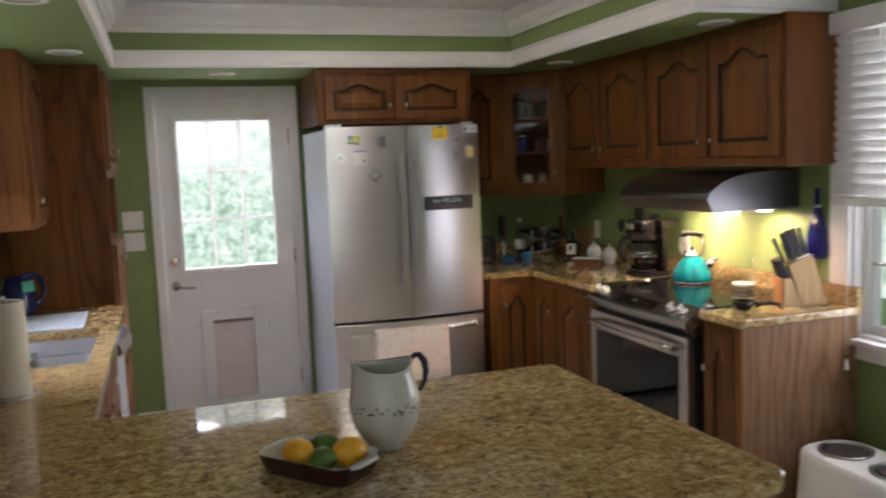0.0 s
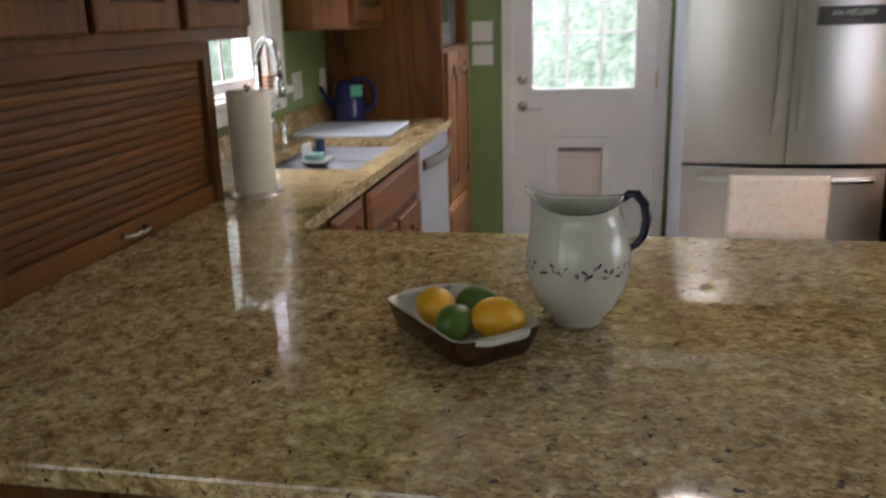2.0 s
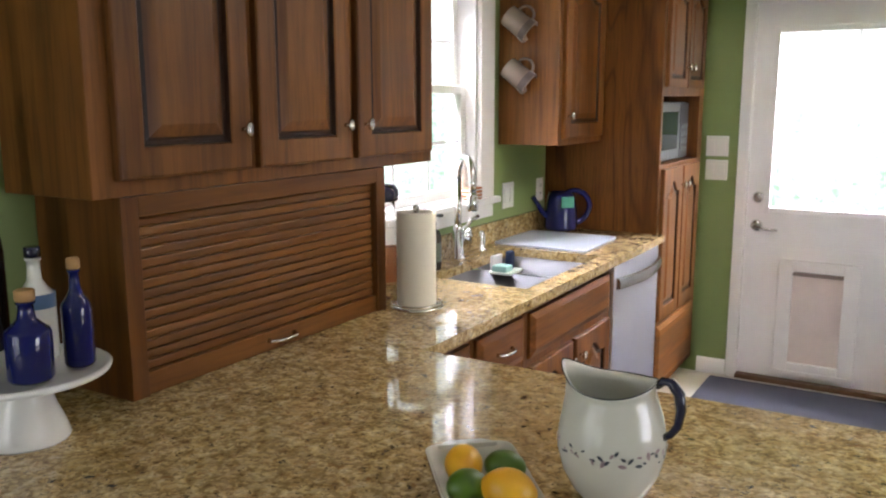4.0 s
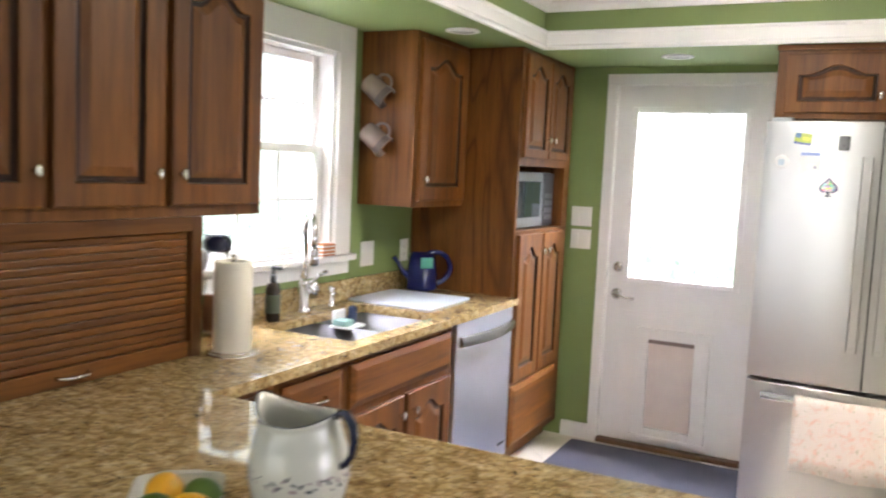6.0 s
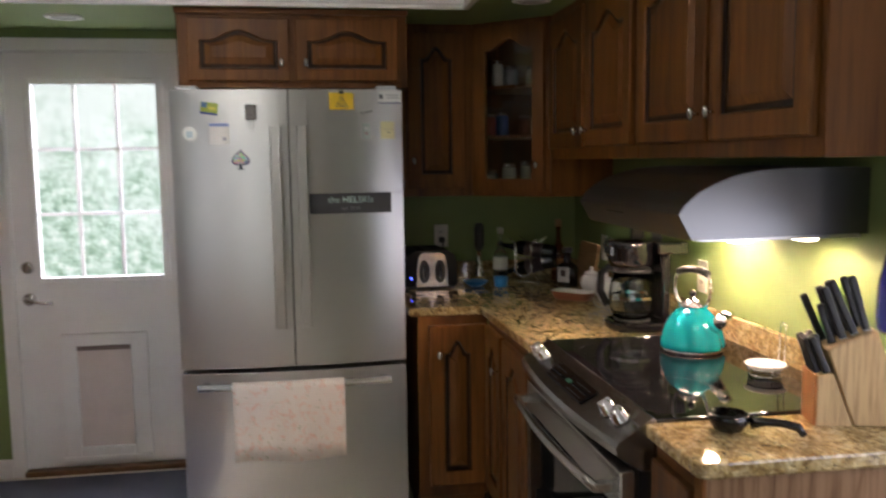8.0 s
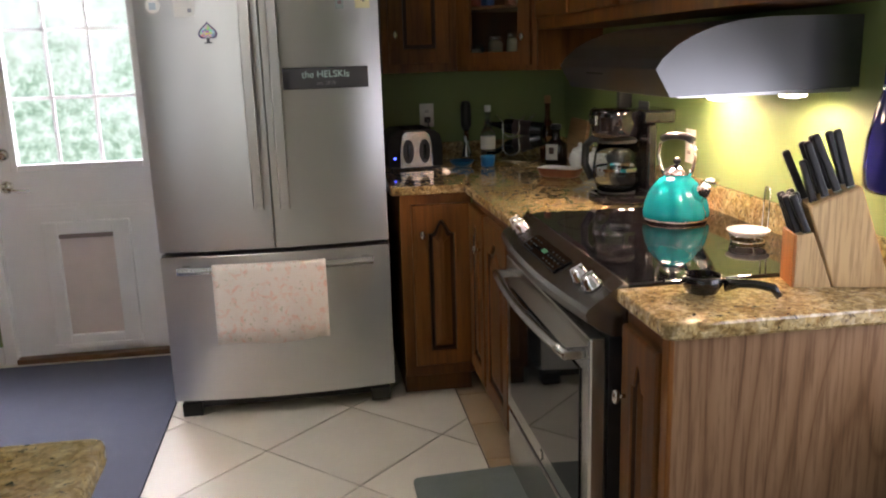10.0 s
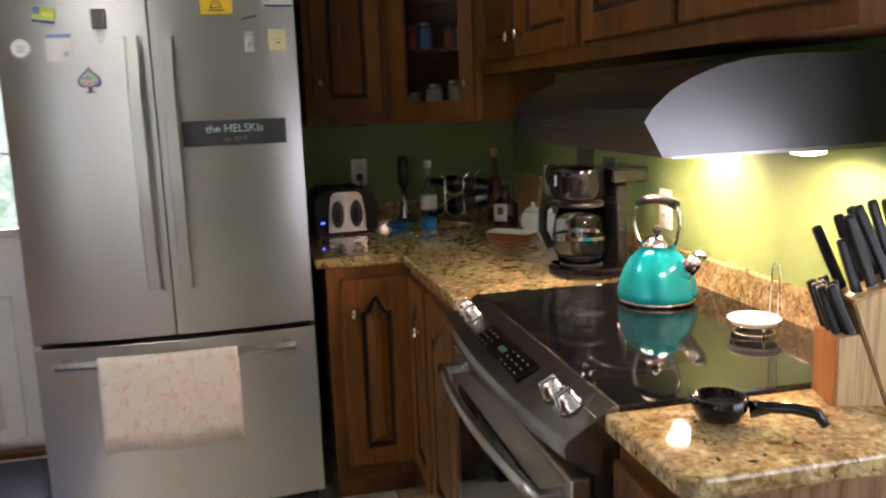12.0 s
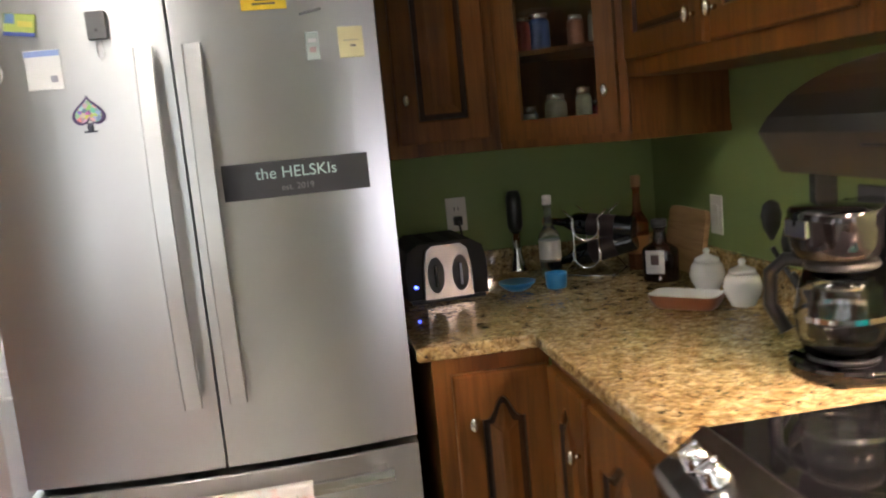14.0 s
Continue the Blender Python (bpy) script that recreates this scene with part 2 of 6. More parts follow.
        bmesh.ops.bevel(bm, geom=es, offset=bevel, segments=segs, affect='EDGES', profile=0.5)
    return vs


def boxes(*dims, bevel=0.0, segs=2):
    bm = bmesh.new()
    for d in dims:
        box(bm, *d, bevel=bevel, segs=segs)
    return bm


def rings(bm, loops, closed=True, cap0=True, cap1=True, smooth=False):
    """Skin over loops of points with the same count."""
    rows = [[bm.verts.new(p) for p in l] for l in loops]
    n = len(rows[0])
    out = []
    for a, b in zip(rows, rows[1:]):
        for i in range(n if closed else n - 1):
            j = (i + 1) % n
            f = bm.faces.new((a[i], a[j], b[j], b[i]))
            f.smooth = smooth
            out.append(f)
    if cap0:
        bm.faces.new(rows[0][::-1])
    if cap1:
        bm.faces.new(rows[-1])
    return out


def lathe(bm, profile, cx=0, cy=0, cz=0, n=24, cap0=True, cap1=True, sx=1.0, sy=1.0):
    """Turn (radius, height) pairs about the upright axis."""
    loops = [[(cx + max(r, 1e-4) * sx * math.cos(2 * math.pi * i / n), cy + max(r, 1e-4) * sy * math.sin(2 * math.pi * i / n), cz + z) for i in range(n)] for r, z in profile]
    rings(bm, loops, True, cap0, cap1, True)
    return bm


def cyl(bm, a, b, r, n=12, r2=None):
    a, b = Vector(a), Vector(b)
    d = (b - a).normalized()
    u = d.orthogonal().normalized()
    w = d.cross(u)
    r2 = r if r2 is None else r2
    loops = [[p + (u * math.cos(2 * math.pi * i / n) + w * math.sin(2 * math.pi * i / n)) * q for i in range(n)] for p, q in ((a, r), (b, r2))]
    rings(bm, loops, True, True, True, True)
    return bm


def tube(bm, pts, r, n=10, radii=None):
    pts = [Vector(p) for p in pts]
    loops = []
    u = None
    for i, p in enumerate(pts):
        d = (pts[min(i + 1, len(pts) - 1)] - pts[max(i - 1, 0)]).normalized()
        u = d.orthogonal().normalized() if u is None else (u - d * u.dot(d)).normalized()
        w = d.cross(u)
        q = r if radii is None else radii[i]
        loops.append([p + (u * math.cos(2 * math.pi * k / n) + w * math.sin(2 * math.pi * k / n)) * q for k in range(n)])
    rings(bm, loops, True, True, True, True)
    return bm


def arc(c, r, a0, a1, n, plane='xz'):
    out = []
    for i in range(n + 1):
        a = radians(a0 + (a1 - a0) * i / n)
        u, v = r * math.cos(a), r * math.sin(a)
        out.append({'xz': (c[0] + u, c[1], c[2] + v), 'yz': (c[0], c[1] + u, c[2] + v), 'xy': (c[0] + u, c[1] + v, c[2])}[plane])
    return out


def prism(bm, poly, z0, z1):
    rings(bm, [[(x, y, z0) for x, y in poly], [(x, y, z1) for x, y in poly]])
    return bm


def finish(name, bm, material, smooth=False):
    bmesh.ops.recalc_face_normals(bm, faces=bm.faces[:])
    me = bpy.data.meshes.new(name)
    bm.to_mesh(me)
    bm.free()
    me.materials.append(material)
    if smooth:
        me.shade_smooth()
    return me


def part(name, bm, material, parent, label="", smooth=False, at=None):
    ob = new(name, finish(name, bm, material, smooth))
    ob.parent = parent
    if at is not None:
        ob.matrix_basis = at
    if label:
        tagged(ob, label)
    return ob


def thing(name, label, category, x=0, y=0, z=0, rz=0, group=""):
    e = new(name)
    e.empty_display_size = 0.05
    e.matrix_basis = pose(x, y, z, 0, 0, rz)
    return tagged(e, label, category, group)


def solid(name, bm, material, label, category, m=None, smooth=False, group=""):
    ob = new(name, finish(name, bm, material, smooth))
    if m is not None:
        ob.matrix_basis = m
    return tagged(ob, label, category, group)


def structure(name, bm, material, label="", smooth=False):
    ob = new(name, finish(name, bm, material, smooth))
    return tagged(ob, label, kind="structure")


# ---- the setting ----
XW, XE, YN, YS = -0.68, 2.95, 5.06, -3.0
ZC, ZS = 2.48, 2.155          # ceiling, soffit
TX0, TX1, TY1 = -0.04, 2.255, 4.375


def wall_with_hole(axis, at, thick, a0, a1, z0, z1, hole):
    """A wall across an axis with one opening (a0, a1, z0, z1)."""
    h0, h1, hz0, hz1 = hole
    bm = bmesh.new()
    spans = [(a0, h0, z0, z1), (h1, a1, z0, z1), (h0, h1, hz1, z1)]
    if hz0 > z0:
        spans.append((h0, h1, z0, hz0))
    for s0, s1, q0, q1 in spans:
        if axis == 'x':
            box(bm, min(at, at + thick), s0, q0, max(at, at + thick), s1, q1)
        else:
            box(bm, s0, min(at, at + thick), q0, s1, max(at, at + thick), q1)
    return bm


SINK_WIN = (2.62, 3.50, 1.13, 2.03)
ADDED_WIN = (-1.5, 0.0, 0.45, 1.95)
SIDE_WIN = (1.10, 2.395, 0.78, 2.05)
DOOR_HOLE = (0.155, 0.985, 0.0, 2.065)
ADDED_PATIO = (-0.6, 0.7, 0.0, 2.1)
ww = wall_with_hole('x', XW, -0.15, 0.2, YN + 0.15, 0, 2.62, SINK_WIN)
for q in ((YS - 0.15, 0, ADDED_WIN[0], 2.62), (ADDED_WIN[1], 0, 0.2, 2.62), (ADDED_WIN[0], 0, ADDED_WIN[1], ADDED_WIN[2]), (ADDED_WIN[0], ADDED_WIN[3], ADDED_WIN[1], 2.62)):
    box(ww, XW - 0.15, q[0], q[1], XW, q[2], q[3])
structure("wall_west", ww, M_GREEN, "green painted plaster wall behind the sink")
we = wall_with_hole('x', XE, 0.15, YS - 0.15, YN + 0.15, 0, 2.62, SIDE_WIN)
structure("wall_east", we, M_GREEN, "green painted plaster wall behind the range")
structure("wall_north", wall_with_hole('y', YN, 0.15, XW, XE, 0, 2.62, DOOR_HOLE), M_GREEN, "green painted plaster wall with the back door")
# south wall is out of view, kept pale to brighten the refrigerator's reflection
structure("wall_south", wall_with_hole('y', YS, -0.15, XW, XE, 0, 2.62, ADDED_PATIO), painted("pale_reflector_paint", (0.62, 0.57, 0.48), 0.6), "unseen wall, pale beige for the steel to reflect")
structure("ceiling", boxes((XW, YS, ZC, XE, YN, ZC + 0.12)), M_CEIL, "flat white painted ceiling")
# lowered soffit round the kitchen
structure("soffit_north", boxes((TX0, TY1, ZS, XE, YN, ZC)), M_GREEN, "lowered green painted soffit")
structure("soffit_west", boxes((XW, 1.15, ZS, TX0, YN, ZC)), M_GREEN, "lowered green painted soffit over the sink side")
structure("soffit_east", boxes((TX1, 2.50, ZS, XE, TY1, ZC)), M_GREEN, "lowered green painted soffit over the range side")
structure("floor", boxes((XW, YS, -0.12, XE, YN, -0.006)), M_GROUT, "cream ceramic tiles laid diagonally with brown joints")


def trim_run(name, p0, p1, inward, profile, label):
    """A moulding along p0-p1; profile points are (out, height), out along inward."""
    bm = bmesh.new()
    ix, iy = inward
    rings(bm, [[(p[0] + o * ix, p[1] + o * iy, z) for o, z in profile] for p in (p0, p1)], True)
    return structure(name, bm, M_WHITE, label)


LIP = [(0.0, ZS - 0.004), (0.022, ZS - 0.004), (0.024, ZS + 0.01), (0.018, ZS + 0.02), (0.018, ZS + 0.070), (0.026, ZS + 0.078), (0.026, ZS + 0.086), (0.0, ZS + 0.086)]
CROWN = [(0.0, 2.335), (0.012, 2.335), (0.018, 2.36), (0.035, 2.375), (0.05, 2.41), (0.085, 2.44), (0.10, 2.452), (0.10, ZC - 0.003), (0.0, ZC - 0.003)]
for nm, prof, lab in (("trim", LIP, "white painted edge moulding of the soffit"), ("crown_trim", CROWN, "white painted crown moulding")):
    trim_run(nm + "_north", (TX0, TY1), (TX1, TY1), (0, -1), prof, lab)
    trim_run(nm + "_west", (TX0, 1.15), (TX0, TY1), (1, 0), prof, lab)
    trim_run(nm + "_east", (TX1, 2.50), (TX1, TY1), (-1, 0), prof, lab)
    trim_run(nm + "_end", (TX1 - 0.024, 2.50), (XE, 2.50), (0, -1), prof, lab)
trim_run("crown_trim_side", (XE, YS), (XE, 2.46), (-1, 0), CROWN, "white painted crown moulding")
trim_run("baseboard_north", (-0.06, YN), (0.10, YN), (0, -1), [(0, 0), (0.014, 0), (0.014, 0.075), (0.008, 0.09), (0, 0.09)], "white painted baseboard beside the door")
trim_run("baseboard_east", (XE, YS), (XE, 2.30), (-1, 0), [(0, 0), (0.014, 0), (0.014, 0.075), (0.008, 0.09), (0, 0.09)], "white painted baseboard")

# ---- joinery ----


def panel_door(w, h, arch=0.0, stile=0.064, thick=0.021, n=14, groove=False):
    """A framed door with a raised field, the top of the opening arched by arch metres."""
    cx, cz = w / 2, h / 2
    x0, x1, z0, z1 = stile, w - stile, stile, h - stile - arch
    side = 5
    inner, outer = [], []
    for i in range(side):                                  # along the bottom
        t = i / side
        inner.append((x0 + (x1 - x0) * t, z0)); outer.append((w * t, 0))
    for i in range(side):                                  # up the far side
        t = i / side
        inner.append((x1, z0 + (z1 - z0) * t)); outer.append((w, h * t))
    for i in range(n):                                     # across the arch
        t = i / n
        u = abs(1 - 2 * t)
        rise = arch * (0.5 + 0.5 * math.cos(math.pi * min(1, u / 0.78)))
        inner.append((x1 - (x1 - x0) * t, z1 + rise)); outer.append((w * (1 - t), h))
    for i in range(side):
        t = i / side
        inner.append((x0, z1 - (z1 - z0) * t)); outer.append((0, h * (1 - t)))

    def off(loop, d):
        fx, fz = 1 - d / (w / 2 - stile * 0.999), 1 - d / (h / 2 - stile * 0.999)
        fx, fz = max(fx, 0.05), max(fz, 0.05)
        return [(cx + (x - cx) * fx, cz + (z - cz) * fz) for x, z in loop]

    def shrink(d):
        return [(min(max(x, d), w - d), min(max(z, d), h - d)) for x, z in outer]

    if groove:                                             # the darker strip along the moulding
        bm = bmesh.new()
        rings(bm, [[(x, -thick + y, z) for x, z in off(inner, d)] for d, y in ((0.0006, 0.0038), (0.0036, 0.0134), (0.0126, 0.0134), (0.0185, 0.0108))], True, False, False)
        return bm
    loops = [[(x, 0, z) for x, z in outer], [(x, -thick + 0.005, z) for x, z in outer], [(x, -thick + 0.001, z) for x, z in shrink(0.0035)],
             [(x, -thick, z) for x, z in shrink(0.007)],
             [(x, -thick, z) for x, z in off(inner, -0.004)], [(x, -thick + 0.003, z) for x, z in off(inner, 0.0)], [(x, -thick + 0.014, z) for x, z in off(inner, 0.003)],
             [(x, -thick + 0.014, z) for x, z in off(inner, 0.013)], [(x, -thick + 0.002, z) for x, z in off(inner, 0.042)], [(x, -thick + 0.001, z) for x, z in off(inner, 0.046)]]
    bm = bmesh.new()
    rings(bm, loops)
    return bm


def knob_mesh():
    bm = bmesh.new()
    cyl(bm, (0, 0, 0), (0, -0.016, 0), 0.005, 8)
    loops = []
    for y, r in ((-0.013, 0.006), (-0.017, 0.011), (-0.023, 0.0125), (-0.028, 0.010), (-0.030, 0.004)):
        loops.append([(r * math.cos(a) * 0.85, y, r * math.sin(a) * 1.5) for a in [2 * math.pi * i / 12 for i in range(12)]])
    rings(bm, loops, smooth=True)
    return bm


KNOB = finish("knob", knob_mesh(), M_NICKEL)


def bow_mesh():
    bm = bmesh.new()
    tube(bm, [(-0.048, 0, 0), (-0.046, -0.014, 0), (-0.03, -0.026, 0), (0, -0.030, 0), (0.03, -0.026, 0), (0.046, -0.014, 0), (0.048, 0, 0)], 0.005, 8, [0.007, 0.005, 0.005, 0.006, 0.005, 0.005, 0.007])
    return bm


BOW = finish("bow_handle", bow_mesh(), M_NICKEL)


def handle(parent, x, z, y=-0.021, bow=False):
    ob = new("handle" if bow else "knob", BOW if bow else KNOB)
    ob.parent = parent
    ob.matrix_basis = pose(x, y, z)
    return ob


def drawer_face(w, h, thick=0.021):
    """A drawer front with a rounded edge and a sloped border round the flat field."""
    bm = bmesh.new()
    rings(bm, [[(d, y, d), (w - d, y, d), (w - d, y, h - d), (d, y, h - d)] for d, y in ((0, 0), (0, -0.009), (0.002, -0.012), (0.006, -0.0135), (0.024, -thick), (0.027, -thick - 0.0005))])
    return bm


def cabinet(name, label, x, y, z, rz, w, h, depth, fronts, toe=0.0, group="", back=0.0):
    """A cabinet unit: origin at its lower front corner on the viewer's hand, fronts are (kind, x0, x1, z0, z1, knob x, knob z)."""
    c = thing(name, label, "cabinet", x, y, z, rz, group)
    bm = boxes((0, 0, toe, w, depth - back, h), bevel=0.002, segs=1)
    if toe:
        box(bm, 0.002, 0.07, 0.0, w - 0.002, depth - back, toe)
    part("body", bm, M_WOOD, c)
    for f in fronts:
        kind, x0, x1, z0, z1, kx, kz = f
        if kind == "drawer":
            d = part("drawer_front", drawer_face(x1 - x0, z1 - z0), M_WOOD_X, c, at=pose(x0, -0.001, z0))
            if kx is not None:
                handle(d, kx - x0, kz - z0, bow=True)
        else:
            arch = min(0.055, (z1 - z0) * 0.16)
            d = part("door", panel_door(x1 - x0, z1 - z0, arch, 0.066 if z1 - z0 > 0.4 else 0.052), M_WOOD, c, at=pose(x0, -0.001, z0))
            part("groove_glaze", panel_door(x1 - x0, z1 - z0, arch, 0.066 if z1 - z0 > 0.4 else 0.052, groove=True), M_GROOVE, d)
            if kx is not None:
                handle(d, kx - x0, kz - z0)
    return c


WL = "stained oak wall cabinet with arched raised-panel doors"
# over the peninsula end of the sink side: three doors
Zu, Ht = 1.357, ZS - 0.002 - 1.357
cabinet("wall_cabinet", "stained oak wall cabinet with three arched doors above the appliance garage", -0.385, 1.35, Zu, 90, 1.29, Ht, 0.293,
        [("door", 0.055, 0.435, 0.035, Ht - 0.03, 0.405, 0.13), ("door", 0.465, 0.83, 0.035, Ht - 0.03, 0.80, 0.13), ("door", 0.865, 1.265, 0.035, Ht - 0.03, 0.895, 0.13)])
# beside the tall cabinet
cabinet("wall_cabinet", "stained oak wall cabinet with mugs hung on its side", -0.385, 3.70, Zu, 90, 0.535, Ht, 0.293, [("door", 0.03, 0.505, 0.03, Ht - 0.03, 0.06, 0.13)])
# tall cabinet with a microwave
pc = cabinet("tall_cabinet", "tall stained oak pantry cabinet with a microwave niche", -0.09, 4.24, 0, 90, 0.79, 1.245, 0.588,
             [("door", 0.03, 0.36, 0.47, 1.225, 0.33, 1.13), ("door", 0.375, 0.70, 0.47, 1.225, 0.405, 1.13), ("drawer", 0.03, 0.70, 0.13, 0.445, None, None)], toe=0.09)
part("end_panel", boxes((-0.005, 0.0, 0.09, -0.0005, 0.588, 2.15)), M_VENEER, pc)
part("side_panel", boxes((0, 0, 1.245, 0.02, 0.588, 2.15)), M_WOOD, pc)
part("side_panel", boxes((0.70, 0, 1.245, 0.79, 0.588, 2.15)), M_WOOD, pc)
part("back_panel", boxes((0.021, 0.50, 1.246, 0.699, 0.588, 1.58)), M_WOOD, pc)
part("upper_body", boxes((0.021, 0.001, 1.575, 0.699, 0.588, 2.15)), M_WOOD, pc)
for x0, x1, kx in ((0.03, 0.36, 0.33), (0.375, 0.70, 0.405)):
    d = part("door", panel_door(x1 - x0, 0.51, 0.05, 0.045), M_WOOD, pc, at=pose(x0, -0.001, 1.615))
    part("groove_glaze", panel_door(x1 - x0, 0.51, 0.05, 0.045, groove=True), M_GROOVE, d)
    handle(d, kx - x0, 0.10)

# sink side base units
TOE = 0.10
HB = 0.879
cabinet("base_cabinet", "stained oak base cabinet with one narrow drawer front", -0.09, 2.062, 0, 90, 0.31, HB, 0.588, [("drawer", 0.02, 0.29, 0.70, 0.85, None, None), ("door", 0.02, 0.29, 0.13, 0.67, 0.26, 0.58)], TOE)
cabinet("base_cabinet", "stained oak base cabinet with a drawer and a bow handle", -0.09, 2.374, 0, 90, 0.366, HB, 0.588, [("drawer", 0.02, 0.346, 0.70, 0.85, 0.183, 0.775), ("drawer", 0.02, 0.346, 0.42, 0.67, 0.183, 0.55), ("drawer", 0.02, 0.346, 0.13, 0.39, 0.183, 0.26)], TOE)
sb = thing("sink_cabinet", "stained oak sink base cabinet with two arched doors", "cabinet", -0.09, 2.742, 0, 90)
part("body", boxes((0, 0, TOE, 0.84, 0.02, HB), (0, 0.02, TOE, 0.02, 0.588, HB), (0.82, 0.02, TOE, 0.84, 0.588, HB), (0.02, 0.02, TOE, 0.82, 0.588, TOE + 0.02), (0.02, 0.07, 0, 0.82, 0.09, TOE)), M_WOOD, sb)
part("drawer_front", drawer_face(0.78, 0.16), M_WOOD_X, sb, at=pose(0.03, -0.001, 0.69))
for x0, x1, kx in ((0.03, 0.405, 0.37), (0.435, 0.81, 0.47)):
    d = part("door", panel_door(x1 - x0, 0.53, 0.05), M_WOOD, sb, at=pose(x0, -0.001, 0.13))
    part("groove_glaze", panel_door(x1 - x0, 0.53, 0.05, groove=True), M_GROOVE, d)
    handle(d, kx - x0, 0.46)
# peninsula carcass
pen = thing("peninsula_cabinet", "stained oak peninsula base under the granite top", "cabinet", 0, 0, 0)
part("body", boxes((XW + 0.01, 1.30, TOE, 1.26, 2.02, HB)), M_WOOD, pen)
part("plinth", boxes((XW + 0.01, 1.36, 0, 1.20, 1.96, TOE)), M_DARK, pen)
for i in range(4):
    part("panel", panel_door(0.42, 0.70, 0.05), M_WOOD, pen, at=pose(-0.55 + 0.45 * i, 1.299, 0.14))

# range side
cabinet("base_cabinet", "dark stained oak corner base cabinet beside the refrigerator", 2.0, 4.205, 0, 0, 0.295, HB, 0.84, [("door", 0.045, 0.285, 0.15, 0.84, 0.085, 0.72)], TOE, back=0.0)
cabinet("base_cabinet", "dark stained oak base cabinet between corner and range", 2.298, 4.20, 0, -90, 0.724, HB, 0.645, [("door", 0.03, 0.30, 0.15, 0.84, 0.265, 0.70), ("door", 0.33, 0.70, 0.15, 0.84, None, None)], TOE)
eb = cabinet("base_cabinet", "stained oak end base cabinet with a weathered oak side", 2.352, 2.596, 0, -90, 0.235, HB, 0.591, [("door", 0.02, 0.215, 0.13, 0.84, 0.05, 0.68)], TOE)
part("end_panel", boxes((0.236, 0.0, 0.0, 0.248, 0.591, HB)), M_OAK, eb, "weathered pale oak veneer end panel")
part("stile", boxes((0.216, -0.012, 0.0, 0.252, -0.0005, HB), bevel=0.003), M_WOOD, eb)

HE = ZS - 0.002 - 1.52
cabinet("wall_cabinet", "dark stained oak wall cabinet with two arched doors", 2.65, 4.475, 1.52, -90, 1.012, HE, 0.295, [("door", 0.03, 0.49, 0.045, HE - 0.04, 0.455, 0.11), ("door", 0.52, 0.985, 0.045, HE - 0.04, 0.555, 0.11)])
cabinet("wall_cabinet", "dark stained oak wall cabinet with two arched doors above the hood", 2.65, 3.46, 1.52, -90, 1.015, HE, 0.295, [("door", 0.03, 0.505, 0.045, HE - 0.04, 0.47, 0.12), ("door", 0.525, 0.99, 0.045, HE - 0.04, 0.56, 0.12)])
HN = ZS - 0.002 - 1.35
cabinet("wall_cabinet", "dark stained oak wall cabinet beside the refrigerator", 2.002, 4.755, 1.35, 0, 0.34, HN, 0.30, [("door", 0.03, 0.31, 0.04, HN - 0.04, 0.06, 0.17)])
HF = ZS - 0.002 - 1.83
fr = cabinet("wall_cabinet", "stained oak cabinet above the refrigerator with two arched doors", 1.055, 4.42, 1.83, 0, 0.945, HF, 0.635, [("door", 0.04, 0.455, 0.025, HF - 0.04, 0.42, 0.10), ("door", 0.475, 0.905, 0.025, HF - 0.04, 0.52, 0.10)])
part("trim_rail", boxes((-0.004, -0.022, HF - 0.025, 0.949, -0.0005, HF), bevel=0.004), M_WOOD_X, fr)

# diagonal corner cabinet with a glazed door
A, B = Vector((2.345, 4.754)), Vector((2.648, 4.477))
dlen = (B - A).length
dang = math.degrees(math.atan2(B.y - A.y, B.x - A.x))
cc = thing("corner_cabinet", "dark stained oak diagonal corner cabinet with a glazed door", "cabinet", A.x, A.y, 1.35, dang)


def to_local(px, py):
    q = Matrix.Rotation(radians(-dang), 2) @ (Vector((px, py)) - A)
    return q.x, q.y


def shelf_poly():
    return [to_local(*p) for p in ((A.x, A.y), (B.x, B.y), (2.946, 4.477), (2.946, 5.056), (2.345, 5.056))]


bm = bmesh.new()
prism(bm, shelf_poly(), 0.0, 0.02)
prism(bm, shelf_poly(), HN - 0.02, HN)
for q0, q1 in (((2.346, 4.757), (2.346, 5.05)), ((2.65, 4.478), (2.94, 4.478))):
    a, b = Vector(to_local(*q0)), Vector(to_local(*q1))
    nrm = (b - a).orthogonal().normalized() * 0.008
    prism(bm, [tuple(a - nrm), tuple(b - nrm), tuple(b + nrm), tuple(a + nrm)], 0.02, HN - 0.02)
part("carcass", bm, M_WOOD, cc)
bm = bmesh.new()
prism(bm, [to_local(*p) for p in ((2.36, 5.032), (2.918, 5.032), (2.918, 5.044), (2.36, 5.044))], 0.021, HN - 0.021)
prism(bm, [to_local(*p) for p in ((2.92, 4.50), (2.932, 4.50), (2.932, 5.03), (2.92, 5.03))], 0.021, HN - 0.021)
part("back_panel", bm, M_WOOD, cc)
for zs in (0.27, 0.50):
    bm = bmesh.new()
    prism(bm, [to_local(*p) for p in ((2.38, 4.77), (2.66, 4.51), (2.93, 4.51), (2.93, 5.04), (2.38, 5.04))], zs, zs + 0.015)
    part("shelf", bm, M_WOOD_X, cc)
part("face_frame", boxes((0, -0.001, 0, 0.045, 0.019, HN), (dlen - 0.045, -0.001, 0, dlen, 0.019, HN), (0.045, -0.001, 0, dlen - 0.045, 0.019, 0.035), (0.045, -0.001, HN - 0.04, dlen - 0.045, 0.019, HN)), M_WOOD, cc)


def glazed_frame(w, h, stile, arch, thick=0.02, n=16):
    x0, x1, z0, z1 = stile, w - stile, stile, h - stile - arch
    inner, outer = [], []
